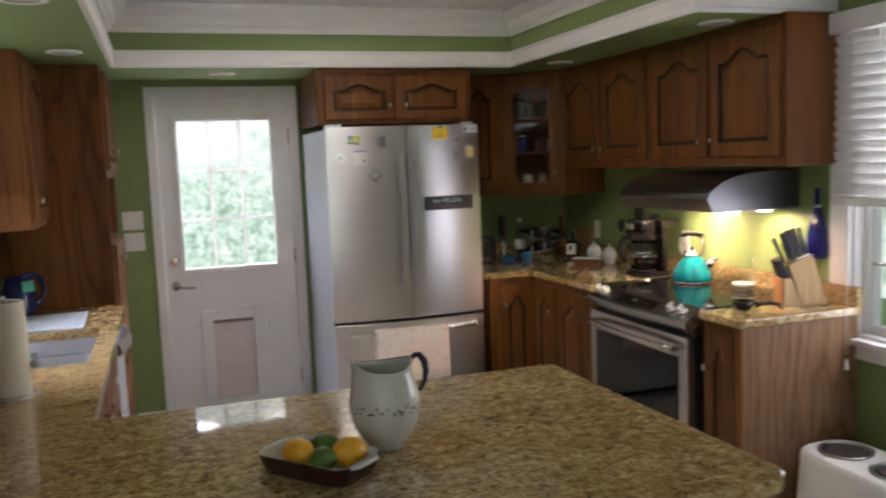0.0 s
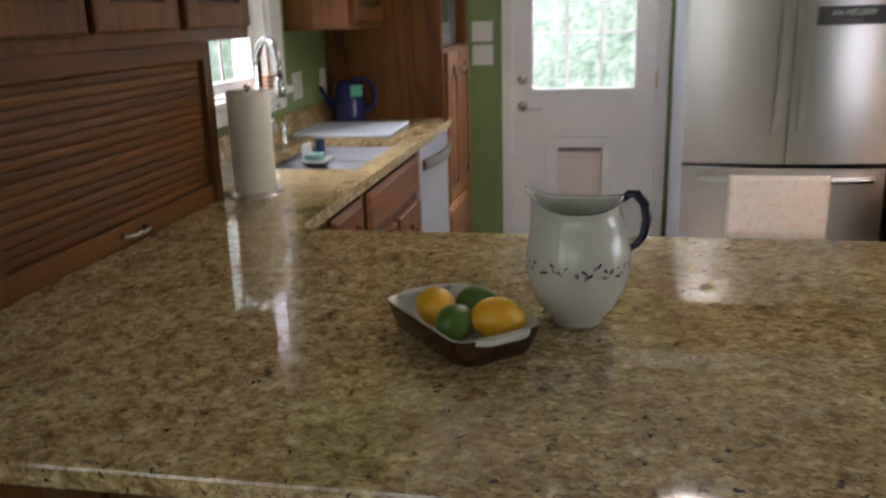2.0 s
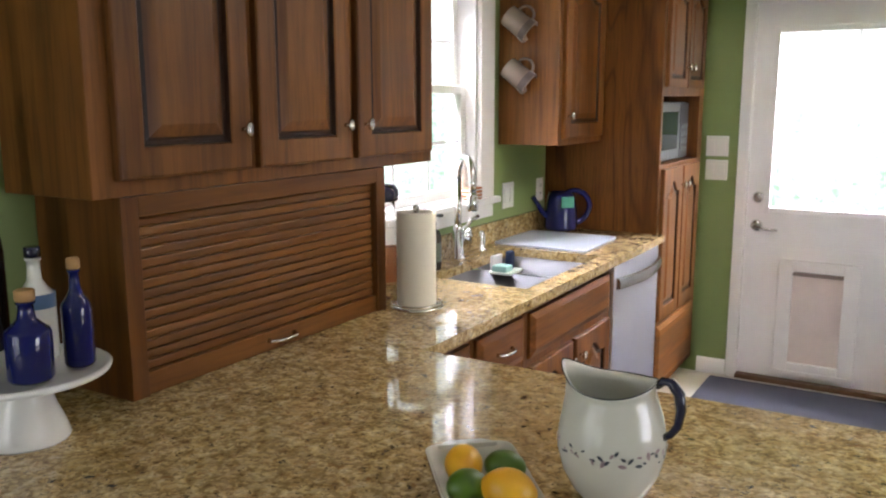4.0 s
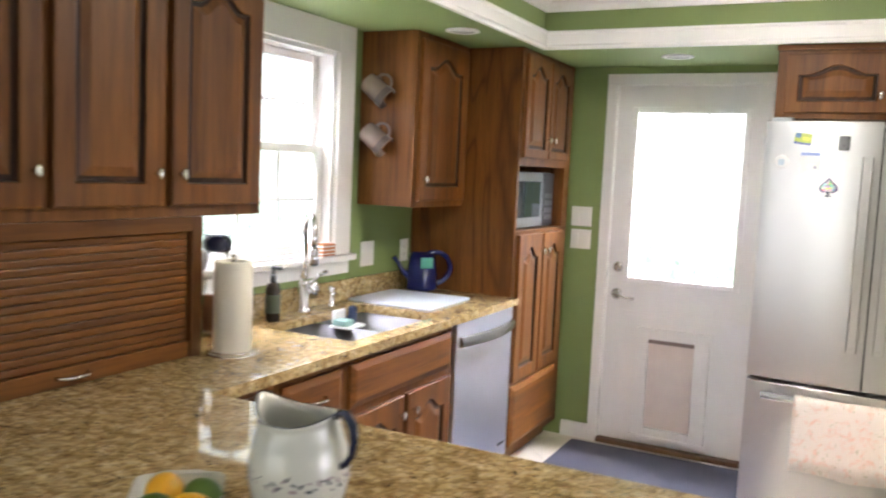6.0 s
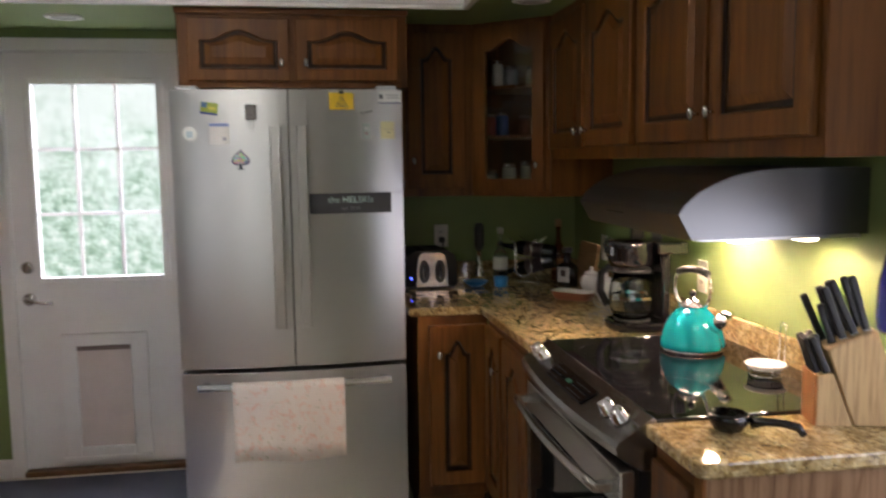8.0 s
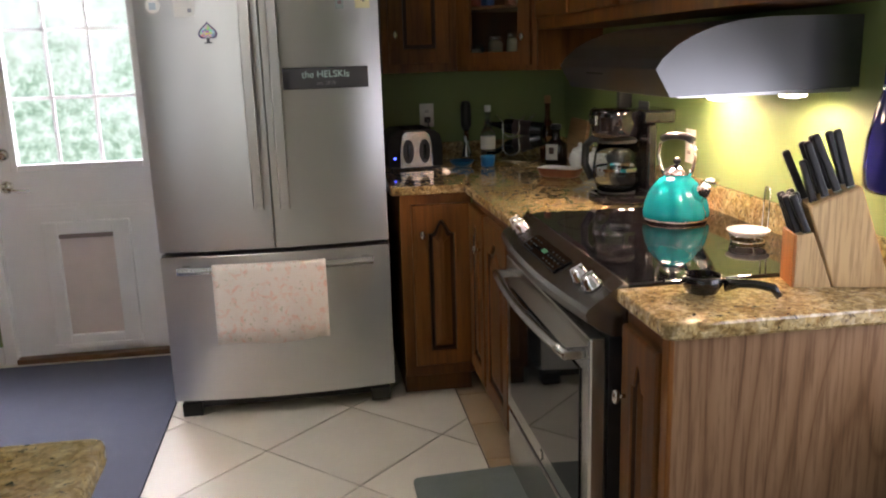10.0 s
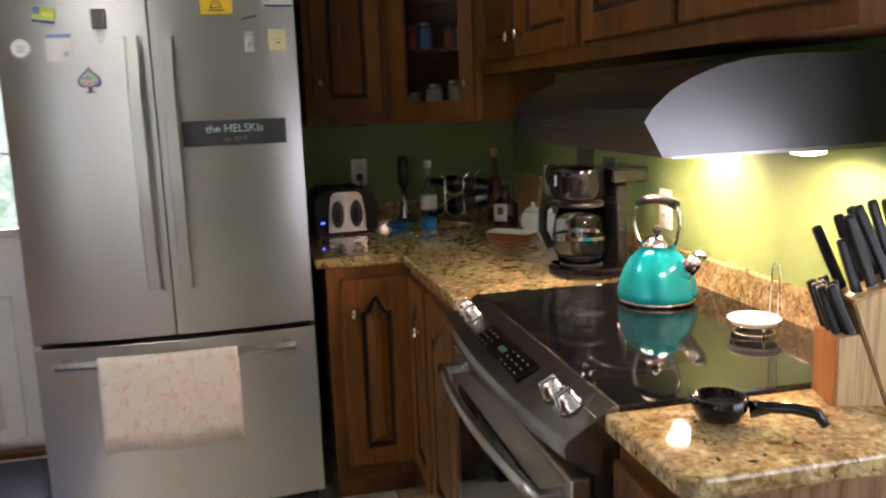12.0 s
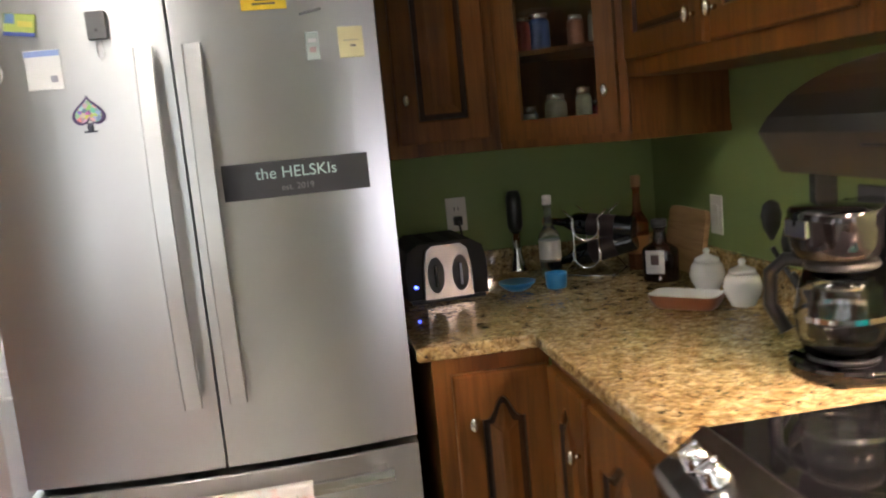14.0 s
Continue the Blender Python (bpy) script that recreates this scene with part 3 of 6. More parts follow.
    for i in range(4):
        t = i / 4
        inner.append((x0 + (x1 - x0) * t, z0)); outer.append((w * t, 0))
    for i in range(4):
        t = i / 4
        inner.append((x1, z0 + (z1 - z0) * t)); outer.append((w, h * t))
    for i in range(n):
        t = i / n
        u = abs(1 - 2 * t)
        inner.append((x1 - (x1 - x0) * t, z1 + arch * (0.5 + 0.5 * math.cos(math.pi * min(1, u / 0.8))))); outer.append((w * (1 - t), h))
    for i in range(4):
        t = i / 4
        inner.append((x0, z1 - (z1 - z0) * t)); outer.append((0, h * (1 - t)))
    bm = bmesh.new()
    loops = [[(x, 0, z) for x, z in outer], [(x, -thick, z) for x, z in outer], [(x, -thick, z) for x, z in inner], [(x, 0, z) for x, z in inner], [(x, 0, z) for x, z in outer]]
    rings(bm, loops, True, False, False)
    bmesh.ops.remove_doubles(bm, verts=bm.verts[:], dist=1e-5)
    return bm


gd = part("door", glazed_frame(dlen - 0.05, HN - 0.05, 0.058, 0.05), M_WOOD, cc, at=pose(0.025, -0.003, 0.025))
gp = part("pane", boxes((0.05, -0.010, 0.05, dlen - 0.10, -0.007, HN - 0.10)), M_GLASS, gd)
gp.visible_shadow = False
handle(gd, dlen - 0.05 - 0.028, 0.12, -0.02)

# appliance garage with a roll-up slatted front
ga = thing("appliance_garage", "stained oak appliance garage with a closed roll-up slatted front", "cabinet", -0.385, 1.415, 0.915, 90)
GW, GH = 0.955, 0.441
part("side_panel", boxes((0, 0, 0, 0.045, 0.29, GH), bevel=0.002), M_WOOD, ga)
part("side_panel", boxes((GW - 0.045, 0, 0, GW, 0.29, GH), bevel=0.002), M_WOOD, ga)
part("top_rail", boxes((0.045, 0, GH - 0.045, GW - 0.045, 0.29, GH), bevel=0.002), M_WOOD_X, ga)
bm = bmesh.new()
box(bm, 0, -0.010, 0, GW - 0.094, 0.006, 0.022, 0.005, 2)
SLAT = finish("slat", bm, M_WOOD_X)
for i in range(15):
    o = new("slat", SLAT)
    o.parent = ga
    o.matrix_basis = pose(0.047, 0.026, 0.054 + i * 0.0227)
br = part("bottom_rail", boxes((0.047, 0.006, 0.001, GW - 0.047, 0.030, 0.052), bevel=0.003), M_WOOD_X, ga)
handle(br, GW / 2, 0.028, 0.006, bow=True)

# ---- stone tops ----


def rounded(poly, radii, n=6):
    out = []
    k = len(poly)
    for i in range(k):
        p, a, b = Vector(poly[i]), Vector(poly[i - 1]), Vector(poly[(i + 1) % k])
        r = radii[i]
        if r <= 0:
            out.append(tuple(p)); continue
        d0, d1 = (a - p).normalized(), (b - p).normalized()
        for j in range(n + 1):
            t = j / n
            q = (p + d0 * r) * (1 - t) ** 2 + p * 2 * t * (1 - t) + (p + d1 * r) * t ** 2
            out.append(tuple(q))
    return out


def slab(bm, poly, z0, z1, edge=0.006):
    """A stone slab with its upper and lower edge eased."""
    c = [sum(p[i] for p in poly) / len(poly) for i in (0, 1)]

    def inset(d):
        out = []
        k = len(poly)
        for i in range(k):
            p, a, b = Vector(poly[i]), Vector(poly[i - 1]), Vector(poly[(i + 1) % k])
            t = ((p - a).normalized() + (b - p).normalized()).normalized()
            nrm = Vector((-t.y, t.x))
            out.append(tuple(p + nrm * d))
        return out
    area = sum(poly[i - 1][0] * poly[i][1] - poly[i][0] * poly[i - 1][1] for i in range(len(poly)))
    if area < 0:
        poly = poly[::-1]
    loops = []
    for z, d in ((z0, edge), (z0 + edge, 0), (z1 - edge, 0), (z1 - edge * 0.3, edge * 0.3), (z1, edge)):
        loops.append([(x, y, z) for x, y in inset(d)])
    rings(bm, loops)


XC, ZT0, ZT1 = -0.05, 0.88, 0.915
SK = (-0.53, -0.125, 2.84, 3.55)
wt = thing("worktop", "polished brown and gold granite worktop with peninsula and sink cutout", "worktop", 0, 0, 0)
bm = bmesh.new()
slab(bm, rounded([(XW, 0.95), (1.40, 0.95), (1.365, 2.058), (XW, 2.058)], [0, 0.10, 0.03, 0]), ZT0, ZT1)
part("peninsula_slab", bm, M_GRANITE, wt)
bm = bmesh.new()
box(bm, XW, 2.0585, ZT0, XC, SK[2], ZT1)
box(bm, XW, SK[3], ZT0, XC, 4.236, ZT1)
box(bm, XW, SK[2], ZT0, SK[0], SK[3], ZT1)
box(bm, SK[1], SK[2], ZT0, XC, SK[3], ZT1)
bmesh.ops.remove_doubles(bm, verts=bm.verts[:], dist=1e-5)
part("sink_slab", bm, M_GRANITE, wt)
part("backsplash", boxes((XW + 0.001, 2.40, ZT1, XW + 0.024, 4.236, 1.01), bevel=0.002), M_GRANITE, wt)
wt2 = thing("worktop", "polished granite corner worktop lit by the hood lamps", "worktop", 0, 0, 0)
bm = bmesh.new()
slab(bm, rounded([(1.965, 4.195), (2.262, 4.195), (2.280, 3.476), (2.948, 3.476), (2.948, 5.058), (1.965, 5.058)], [0.01, 0, 0.012, 0, 0, 0]), ZT0, ZT1)
part("slab", bm, M_GRANITE, wt2)
part("backsplash", boxes((2.926, 3.473, ZT1, 2.949, 5.058, 1.0), bevel=0.002), M_GRANITE, wt2)
part("backsplash", boxes((1.965, 5.036, ZT1, 2.925, 5.059, 1.0), bevel=0.002), M_GRANITE, wt2)
wt3 = thing("worktop", "short polished granite worktop at the end of the range", "worktop", 0, 0, 0)
bm = bmesh.new()
slab(bm, rounded([(2.325, 2.330), (2.948, 2.330), (2.948, 2.598), (2.325, 2.598)], [0.035, 0.0, 0, 0.008]), ZT0, ZT1)
part("slab", bm, M_GRANITE, wt3)
part("backsplash", boxes((2.926, 2.335, ZT1, 2.949, 3.472, 1.0), bevel=0.002), M_GRANITE, wt3)

# ---- refrigerator ----
FW = 0.90
fg = thing("refrigerator", "brushed steel french-door refrigerator with a bottom freezer drawer", "refrigerator", 1.05, 4.19, 0)


def bulge(x):
    u = (x - FW / 2) / (FW / 2)
    return -0.035 * (1 - u * u)


def curved_front(x0, x1, z0, z1, thick=0.06, n=12, lip=0.0025):
    bm = bmesh.new()
    xs = [x0 + (x1 - x0) * i / n for i in range(n + 1)]
    front = [(x, bulge(x)) for x in xs]
    outline = front + [(x1, thick), (x0, thick)]
    c = (x0 + x1) / 2

    def ins(d):
        return [(x + (d if x < c else -d) * min(1, abs(x - c) / (x1 - x0) * 2), y + (d if i <= n else 0)) for i, (x, y) in enumerate(outline)]
    loops = []
    for z, d in ((z0, lip), (z0 + lip * 0.5, lip * 0.3), (z0 + lip, 0), (z1 - lip, 0), (z1 - lip * 0.5, lip * 0.3), (z1, lip)):
        loops.append([(x, y, z) for x, y in ins(d)])
    rings(bm, loops)
    return bm


part("body", boxes((0.004, 0.068, 0.06, FW - 0.004, 0.80, 1.795), bevel=0.004), M_GREYSIDE, fg, "pale grey enamelled side")
part("gasket", boxes((0.012, 0.058, 0.08, FW - 0.012, 0.0675, 1.79)), M_DARK, fg)
part("base_grille", boxes((0.03, 0.05, 0.03, FW - 0.03, 0.0675, 0.075)), M_BLACK, fg)
ld = part("door", curved_front(0.002, FW / 2 - 0.003, 0.706, 1.804), M_STEEL, fg)
rd = part("door", curved_front(FW / 2 + 0.003, FW - 0.002, 0.706, 1.804), M_STEEL, fg)
fd = part("freezer_drawer", curved_front(0.002, FW - 0.002, 0.085, 0.688), M_STEEL, fg)
for d, hx in ((ld, 0.401), (rd, 0.500)):
    bm = bmesh.new()
    pts = []
    y0 = bulge(hx)
    for i in range(13):
        t = i / 12
        pts.append((0.87 + 0.79 * t, y0 - 0.040 - 0.032 * math.sin(math.pi * t)))
    loops = [[(hx - 0.020, y - 0.003, z), (hx - 0.017, y - 0.007, z), (hx + 0.017, y - 0.007, z), (hx + 0.020, y - 0.003, z), (hx + 0.017, y + 0.003, z), (hx - 0.017, y + 0.003, z)] for z, y in pts]
    rings(bm, loops)
    for z in (0.90, 1.63):
        box(bm, hx - 0.011, y0 - 0.050, z - 0.018, hx + 0.011, y0 + 0.004, z + 0.018)
    part("handle", bm, M_STEEL, d, "long flat steel bar handle")
bm = bmesh.new()
loops = []
for i in range(17):
    x = 0.07 + 0.76 * i / 16
    y = bulge(x) - 0.052
    loops.append([(x, y + 0.010, 0.628), (x, y - 0.006, 0.628), (x, y - 0.010, 0.640), (x, y - 0.006, 0.656), (x, y + 0.010, 0.656)])
rings(bm, loops)
for x in (0.10, 0.80):
    box(bm, x - 0.015, bulge(x) - 0.05, 0.632, x + 0.015, bulge(x) + 0.01, 0.652)
part("handle", bm, M_STEEL_X, fd, "wide steel bar handle")
for x in (0.02, FW - 0.10):
    part("foot", boxes((x, 0.03, 0.0, x + 0.08, 0.10, 0.058), bevel=0.004), M_BLACK, fg)
for x in (0.02, FW - 0.10):
    part("hinge_cover", boxes((x, 0.03, 1.8045, x + 0.08, 0.15, 1.822), bevel=0.005), M_GREYSIDE, fg)

# ---- range ----
RW = 0.870
rg = thing("range", "slide-in electric range with steel front and black glass cooktop", "range", 2.278, 3.472, 0, -90)
# local: x along the front, y into the wall
part("body", boxes((0.004, 0.035, 0.03, RW - 0.004, 0.65, 0.905)), M_BLACK, rg)
part("cooktop", boxes((0, 0.075, 0.9055, RW, 0.655, 0.922), bevel=0.003), M_BLACKGLOSS, rg, "black ceramic glass cooktop")
M_RING = mat("grey_printed_ring", (0.045, 0.045, 0.045), 0.25)
for cx, cy, r in ((0.20, 0.50, 0.08), (0.20, 0.23, 0.115), (0.62, 0.50, 0.08), (0.62, 0.23, 0.10)):
    bm = bmesh.new()
    a = [(cx + r * math.cos(2 * math.pi * i / 40), cy + r * math.sin(2 * math.pi * i / 40), 0.9224) for i in range(40)]
    b = [(cx + (r - 0.003) * math.cos(2 * math.pi * i / 40), cy + (r - 0.003) * math.sin(2 * math.pi * i / 40), 0.9224) for i in range(40)]
    rings(bm, [a, b], True, False, False)
    part("burner_ring", bm, M_RING, rg)
# sloped bowed control panel
bm = bmesh.new()
loops = []
for i in range(13):
    t = i / 12
    x = RW * t
    bow = -0.030 * (1 - (2 * t - 1) ** 2)
    loops.append([(x, 0.076, 0.921), (x, 0.068, 0.925), (x, -0.015 + bow, 0.870), (x, -0.022 + bow, 0.858), (x, -0.018 + bow, 0.838), (x, 0.04, 0.80), (x, 0.08, 0.80)])
rings(bm, loops)
cp = part("control_panel", bm, M_STEEL_DK, rg, "bowed steel control panel with knobs")
slope = math.degrees(math.atan2(0.055, 0.083 + 0.02))


def on_panel(x, v, lift=0.0):
    """A pose on the sloped panel at x, v metres down the slope from the glass."""
    t = x / RW
    bow = -0.030 * (1 - (2 * t - 1) ** 2)
    p0, p1 = Vector((x, 0.068, 0.925)), Vector((x, -0.015 + bow, 0.870))
    d = (p1 - p0)
    p = p0 + d * v
    ang = math.degrees(math.atan2(p0.z - p1.z, p0.y - p1.y))
    return Matrix.Translation(p) @ pose(0, 0, 0, ang) @ pose(0, 0, lift)


bm = bmesh.new()
box(bm, -0.16, -0.030, 0, 0.16, 0.028, 0.003, 0.001, 1)
part("display_panel", bm, M_BLACKGLOSS, cp, "black glass touch panel", at=on_panel(RW / 2, 0.52, 0.0015))
M_MARK = mat("pale_printed_marks", (0.055, 0.055, 0.055), 0.5)
BTN = finish("button_mark", boxes((0, 0, 0.0032, 0.013, 0.003, 0.0036)), M_MARK)
for i in range(10):
    for j in range(3):
        if 3 <= i <= 5:
            continue
        o = new("button_mark", BTN)
        o.parent = cp
        o.matrix_basis = on_panel(RW / 2, 0.52, 0.0015) @ pose(-0.148 + 0.0302 * i, -0.022 + 0.016 * j, 0)
part("clock", boxes((-0.026, -0.008, 0.0032, 0.012, 0.005, 0.0037)), glow("green_clock_glow", (0.03, 0.16, 0.06), 0.004), cp, at=on_panel(RW / 2, 0.52, 0.0015))
bm = bmesh.new()
lathe(bm, [(0.024, 0.0), (0.025, 0.004), (0.021, 0.007), (0.019, 0.026), (0.016, 0.030), (0.002, 0.031)], n=20)
box(bm, -0.004, -0.017, 0.028, 0.004, 0.017, 0.036, 0.002, 1)
RKNOB = finish("knob", bm, M_CHROME)
for x in (0.075, 0.140, RW - 0.150, RW - 0.080):
    o = new("knob", RKNOB)
    o.parent = cp
    o.matrix_basis = on_panel(x, 0.5, 0.001)
od = part("oven_door", boxes((0.012, -0.008, 0.27, RW - 0.012, 0.033, 0.795), bevel=0.006), M_STEEL_X, rg, "steel framed oven door with a dark window")
part("window", boxes((0.075, -0.0125, 0.33, RW - 0.075, -0.0082, 0.70), bevel=0.001, segs=1), M_BLACKGLOSS, od)
bm = bmesh.new()
tube(bm, [(0.05 + (RW - 0.10) * i / 12, -0.050 - 0.022 * math.sin(math.pi * i / 12), 0.745) for i in range(13)], 0.013, 12)
for x in (0.06, RW - 0.06):
    box(bm, x - 0.014, -0.058, 0.733, x + 0.014, -0.007, 0.757, 0.003, 1)
part("handle", bm, M_STEEL_X, od)
dr = part("storage_drawer", boxes((0.012, -0.006, 0.06, RW - 0.012, 0.033, 0.255), bevel=0.006), M_STEEL_X, rg)
bm = bmesh.new()
lathe(bm, [(0.016, 0), (0.016, 0.002), (0.013, 0.003)], n=20)
part("badge", bm, M_NICKEL, od, at=pose(RW / 2, -0.0085, 0.298, 90))
for x in (0.05, RW - 0.05):
    for y in (0.08, 0.6):
        bm = bmesh.new()
        cyl(bm, (x, y, 0), (x, y, 0.031), 0.018)
        part("foot", bm, M_BLACK, rg)

# ---- range hood ----
hd = thing("range_hood", "steel under-cabinet range hood with lit lamps", "range hood", 2.948, 3.452, 0, -90)
HW = 0.745
# local y runs towards the wall at 0; front at -0.52
bm = bmesh.new()
side = [(0.0, 1.494), (0.0, 1.330), (-0.465, 1.322), (-0.50, 1.385), (-0.485, 1.407), (-0.45, 1.437), (-0.41, 1.458), (-0.36, 1.476), (-0.30, 1.488), (-0.22, 1.494)]
rings(bm, [[(x, y, z) for y, z in side] for x in (0.0, HW)])
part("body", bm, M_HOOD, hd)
part("underside", boxes((0.015, -0.44, 1.318, HW - 0.015, -0.01, 1.328)), M_STEEL, hd)
M_LAMP = glow("hood_bulb_glow", (1.0, 0.86, 0.62), 14.0)
for x, yy, dr in ((0.152, -0.288, 0.75), (0.152, -0.103, 0.75), (0.642, -0.288, 1.0), (0.642, -0.103, 1.0)):
    bm = bmesh.new()
    lathe(bm, [(0.040, 0.0), (0.040, -0.005 * dr), (0.034, -0.006 * dr)], cx=x, cy=yy, cz=1.318, n=20)
    part("lamp_ring", bm, M_CHROME, hd)
    bm = bmesh.new()
    lathe(bm, [(0.034, 0.0), (0.032, -0.010 * dr), (0.012, -0.014 * dr)], cx=x, cy=yy, cz=1.3165, n=20)
    lp = part("lamp_lens", bm, M_LAMP, hd, "glowing warm lamp lens")
    lp.visible_shadow = False
part("switch_panel", boxes((0.23, -0.492, 1.366, 0.36, -0.462, 1.388)), M_BLACK, hd)

# ---- dishwasher ----
dw = thing("dishwasher", "steel dishwasher with a curved bar handle", "dishwasher", -0.085, 3.592, 0, 90)
part("body", boxes((0.004, 0.03, 0.10, 0.636, 0.57, 0.875)), M_BLACK, dw)
# door steel tinted blue for the daylight it mirrors
dd = part("door", boxes((0.003, -0.012, 0.115, 0.637, 0.0295, 0.872), bevel=0.005), steel("blue_tinted_steel", (0.74, 0.77, 0.84), 0.32, 'x', 0.7), dw)
bm = bmesh.new()
loops = []
for i in range(15):
    t = i / 14
    x = 0.02 + 0.60 * t
    y = -0.026 - 0.036 * math.sin(math.pi * t)
    loops.append([(x, y + 0.010, 0.765), (x, y - 0.006, 0.768), (x, y - 0.010, 0.79), (x, y - 0.004, 0.812), (x, y + 0.010, 0.815)])
rings(bm, loops)
part("handle", bm, M_STEEL_X, dd)
part("toe_kick", boxes((0.006, 0.05, 0.0, 0.634, 0.07, 0.10)), M_BLACK, dw)
bm = bmesh.new()
box(bm, 0.52, -0.0145, 0.185, 0.60, -0.0121, 0.197)
part("badge", bm, M_CHROME, dd)

# ---- back door ----
d1 = thing("door_1", "closed off-white back door with a nine-pane window and a pet flap", "door", 0.165, 5.075, 0.0)
DW_, DH_ = 0.81, 2.04
gx0, gx1, gz0, gz1 = 0.115, 0.692, 0.975, 1.905
Z0 = 0.03
bm = bmesh.new()
for s in ((0, 0, Z0, gx0, 0.042, 2.05), (gx1, 0, Z0, DW_, 0.042, 2.05), (gx0, 0, Z0, gx1, 0.042, gz0), (gx0, 0, gz1, gx1, 0.042, 2.05)):
    box(bm, *s)
part("slab", bm, M_DOOR, d1)
bm = bmesh.new()
w = 0.028
for s in ((gx0 - w, -0.012, gz0 - w, gx0 + 0.004, 0.0, gz1 + w), (gx1 - 0.004, -0.012, gz0 - w, gx1 + w, 0.0, gz1 + w), (gx0 + 0.004, -0.012, gz0 - w, gx1 - 0.004, 0.0, gz0 + 0.004), (gx0 + 0.004, -0.012, gz1 - 0.004, gx1 - 0.004, 0.0, gz1 + w)):
    box(bm, *s, bevel=0.003, segs=1)
part("glazing_frame", bm, M_DOOR, d1)
bm = bmesh.new()
for i in (1, 2):
    x = gx0 + (gx1 - gx0) * i / 3
    box(bm, x - 0.008, 0.004, gz0, x + 0.008, 0.016, gz1)
    z = gz0 + (gz1 - gz0) * i / 3
    box(bm, gx0, 0.003, z - 0.008, gx1, 0.017, z + 0.008)
part("glazing_bar", bm, M_SLAT, d1)
for i in range(3):
    for j in range(3):
        xa, xb = gx0 + (gx1 - gx0) * i / 3 + 0.004, gx0 + (gx1 - gx0) * (i + 1) / 3 - 0.004
        za, zb = gz0 + (gz1 - gz0) * j / 3 + 0.004, gz0 + (gz1 - gz0) * (j + 1) / 3 - 0.004
        o = part("pane", boxes((xa, 0.020, za, xb, 0.023, zb)), M_GLASS, d1)
        o.visible_shadow = False
M_FLAP = painted("pinkish_frosted_flap", (0.73, 0.64, 0.585), 0.5, 0.10, 0.05, 30)
pf = part("pet_flap", boxes((0.262, -0.010, 0.13, 0.515, -0.004, 0.64), bevel=0.003), M_FLAP, d1, "worn translucent pet flap in a white frame")
bm = bmesh.new()
for s in ((0.19, -0.034, 0.075, 0.262, 0.0, 0.70), (0.515, -0.034, 0.075, 0.595, 0.0, 0.70), (0.262, -0.034, 0.640, 0.515, 0.0, 0.70), (0.262, -0.034, 0.075, 0.515, 0.0, 0.13)):
    box(bm, *s, bevel=0.005, segs=2)
part("frame", bm, M_DOOR, pf)
part("sill", boxes((0.180, -0.046, 0.066, 0.605, -0.0345, 0.090), bevel=0.003), M_DOOR, pf)
# dark line across the top edge of the flap
part("lip", boxes((0.264, -0.030, 0.618, 0.513, -0.0105, 0.638), bevel=0.002), painted("brown_grey_line", (0.24, 0.19, 0.165), 0.6), pf, "brown-grey line along the top of the flap")
for x0 in (0.10, 0.44):
    bm = bmesh.new()
    box(bm, x0, -0.004, 0.775, x0 + 0.27, 0.0, 0.785)
    box(bm, x0 + 0.02, -0.006, 0.755, x0 + 0.25, 0.0, 0.765)
    part("moulding", bm, M_DOOR, d1)
bm = bmesh.new()
lathe(bm, [(0.030, 0), (0.030, 0.006), (0.024, 0.012), (0.012, 0.016)], n=20)
part("deadbolt", bm, M_NICKEL, d1, at=pose(0.055, -0.0005, 1.03, 90))
bm = bmesh.new()
lathe(bm, [(0.031, 0), (0.031, 0.006), (0.022, 0.012), (0.010, 0.014), (0.010, 0.045), (0.002, 0.046)], n=20)
lv = part("lever_handle", bm, M_NICKEL, d1, at=pose(0.055, -0.0005, 0.875, 90))
bm = bmesh.new()
tube(bm, [(0.0, 0.0, 0.040), (0.03, -0.006, 0.044), (0.07, -0.014, 0.044), (0.115, -0.016, 0.040)], 0.008, 8)
part("lever", bm, M_NICKEL, lv)
M_BRASS = mat("worn_brass", (0.42, 0.30, 0.13), 0.35, 1.0)
for z in (0.22, 1.02, 1.80):
    bm = bmesh.new()
    cyl(bm, (DW_ + 0.001, -0.006, z - 0.045), (DW_ + 0.001, -0.006, z + 0.045), 0.006, 10)
    for k in (-0.052, 0.045):
        cyl(bm, (DW_ + 0.001, -0.006, z + k), (DW_ + 0.001, -0.006, z + k + 0.007), 0.0045, 8)
    part("hinge", bm, M_BRASS, d1, "worn brass hinge")
M_WOODSILL = wood("door_threshold_oak", (0.10, 0.05, 0.02), (0.17, 0.09, 0.04), (0.24, 0.13, 0.06), 'x')
structure("door_threshold", boxes((0.16, 5.03, 0.0, 0.98, 5.16, 0.026), bevel=0.004), M_WOODSILL, "worn wooden threshold")
structure("door_trim", boxes((0.105, 5.038, 0.0, 0.163, 5.06, 2.055), (0.977, 5.038, 0.0, 1.035, 5.06, 2.055), (0.105, 5.036, 2.055, 1.035, 5.06, 2.113), bevel=0.004), M_WHITE, "white painted door casing")
structure("door_jamb", boxes((0.150, 5.062, 0.027, 0.163, 5.20, 2.06), (0.977, 5.062, 0.027, 0.99, 5.20, 2.06), (0.150, 5.062, 2.052, 0.99, 5.20, 2.07)), M_WHITE, "white painted door jamb")

# ---- windows ----


def window(name, label, x_in, side, y0, y1, z0, z1, casing, sash_at, bars):
    """A double-hung window in a wall across x; side is +1 when outside lies towards +x."""
    w = thing(name, label, "window", 0, 0, 0)
    w["kind"] = "structure"
    xi = x_in
    c = casing

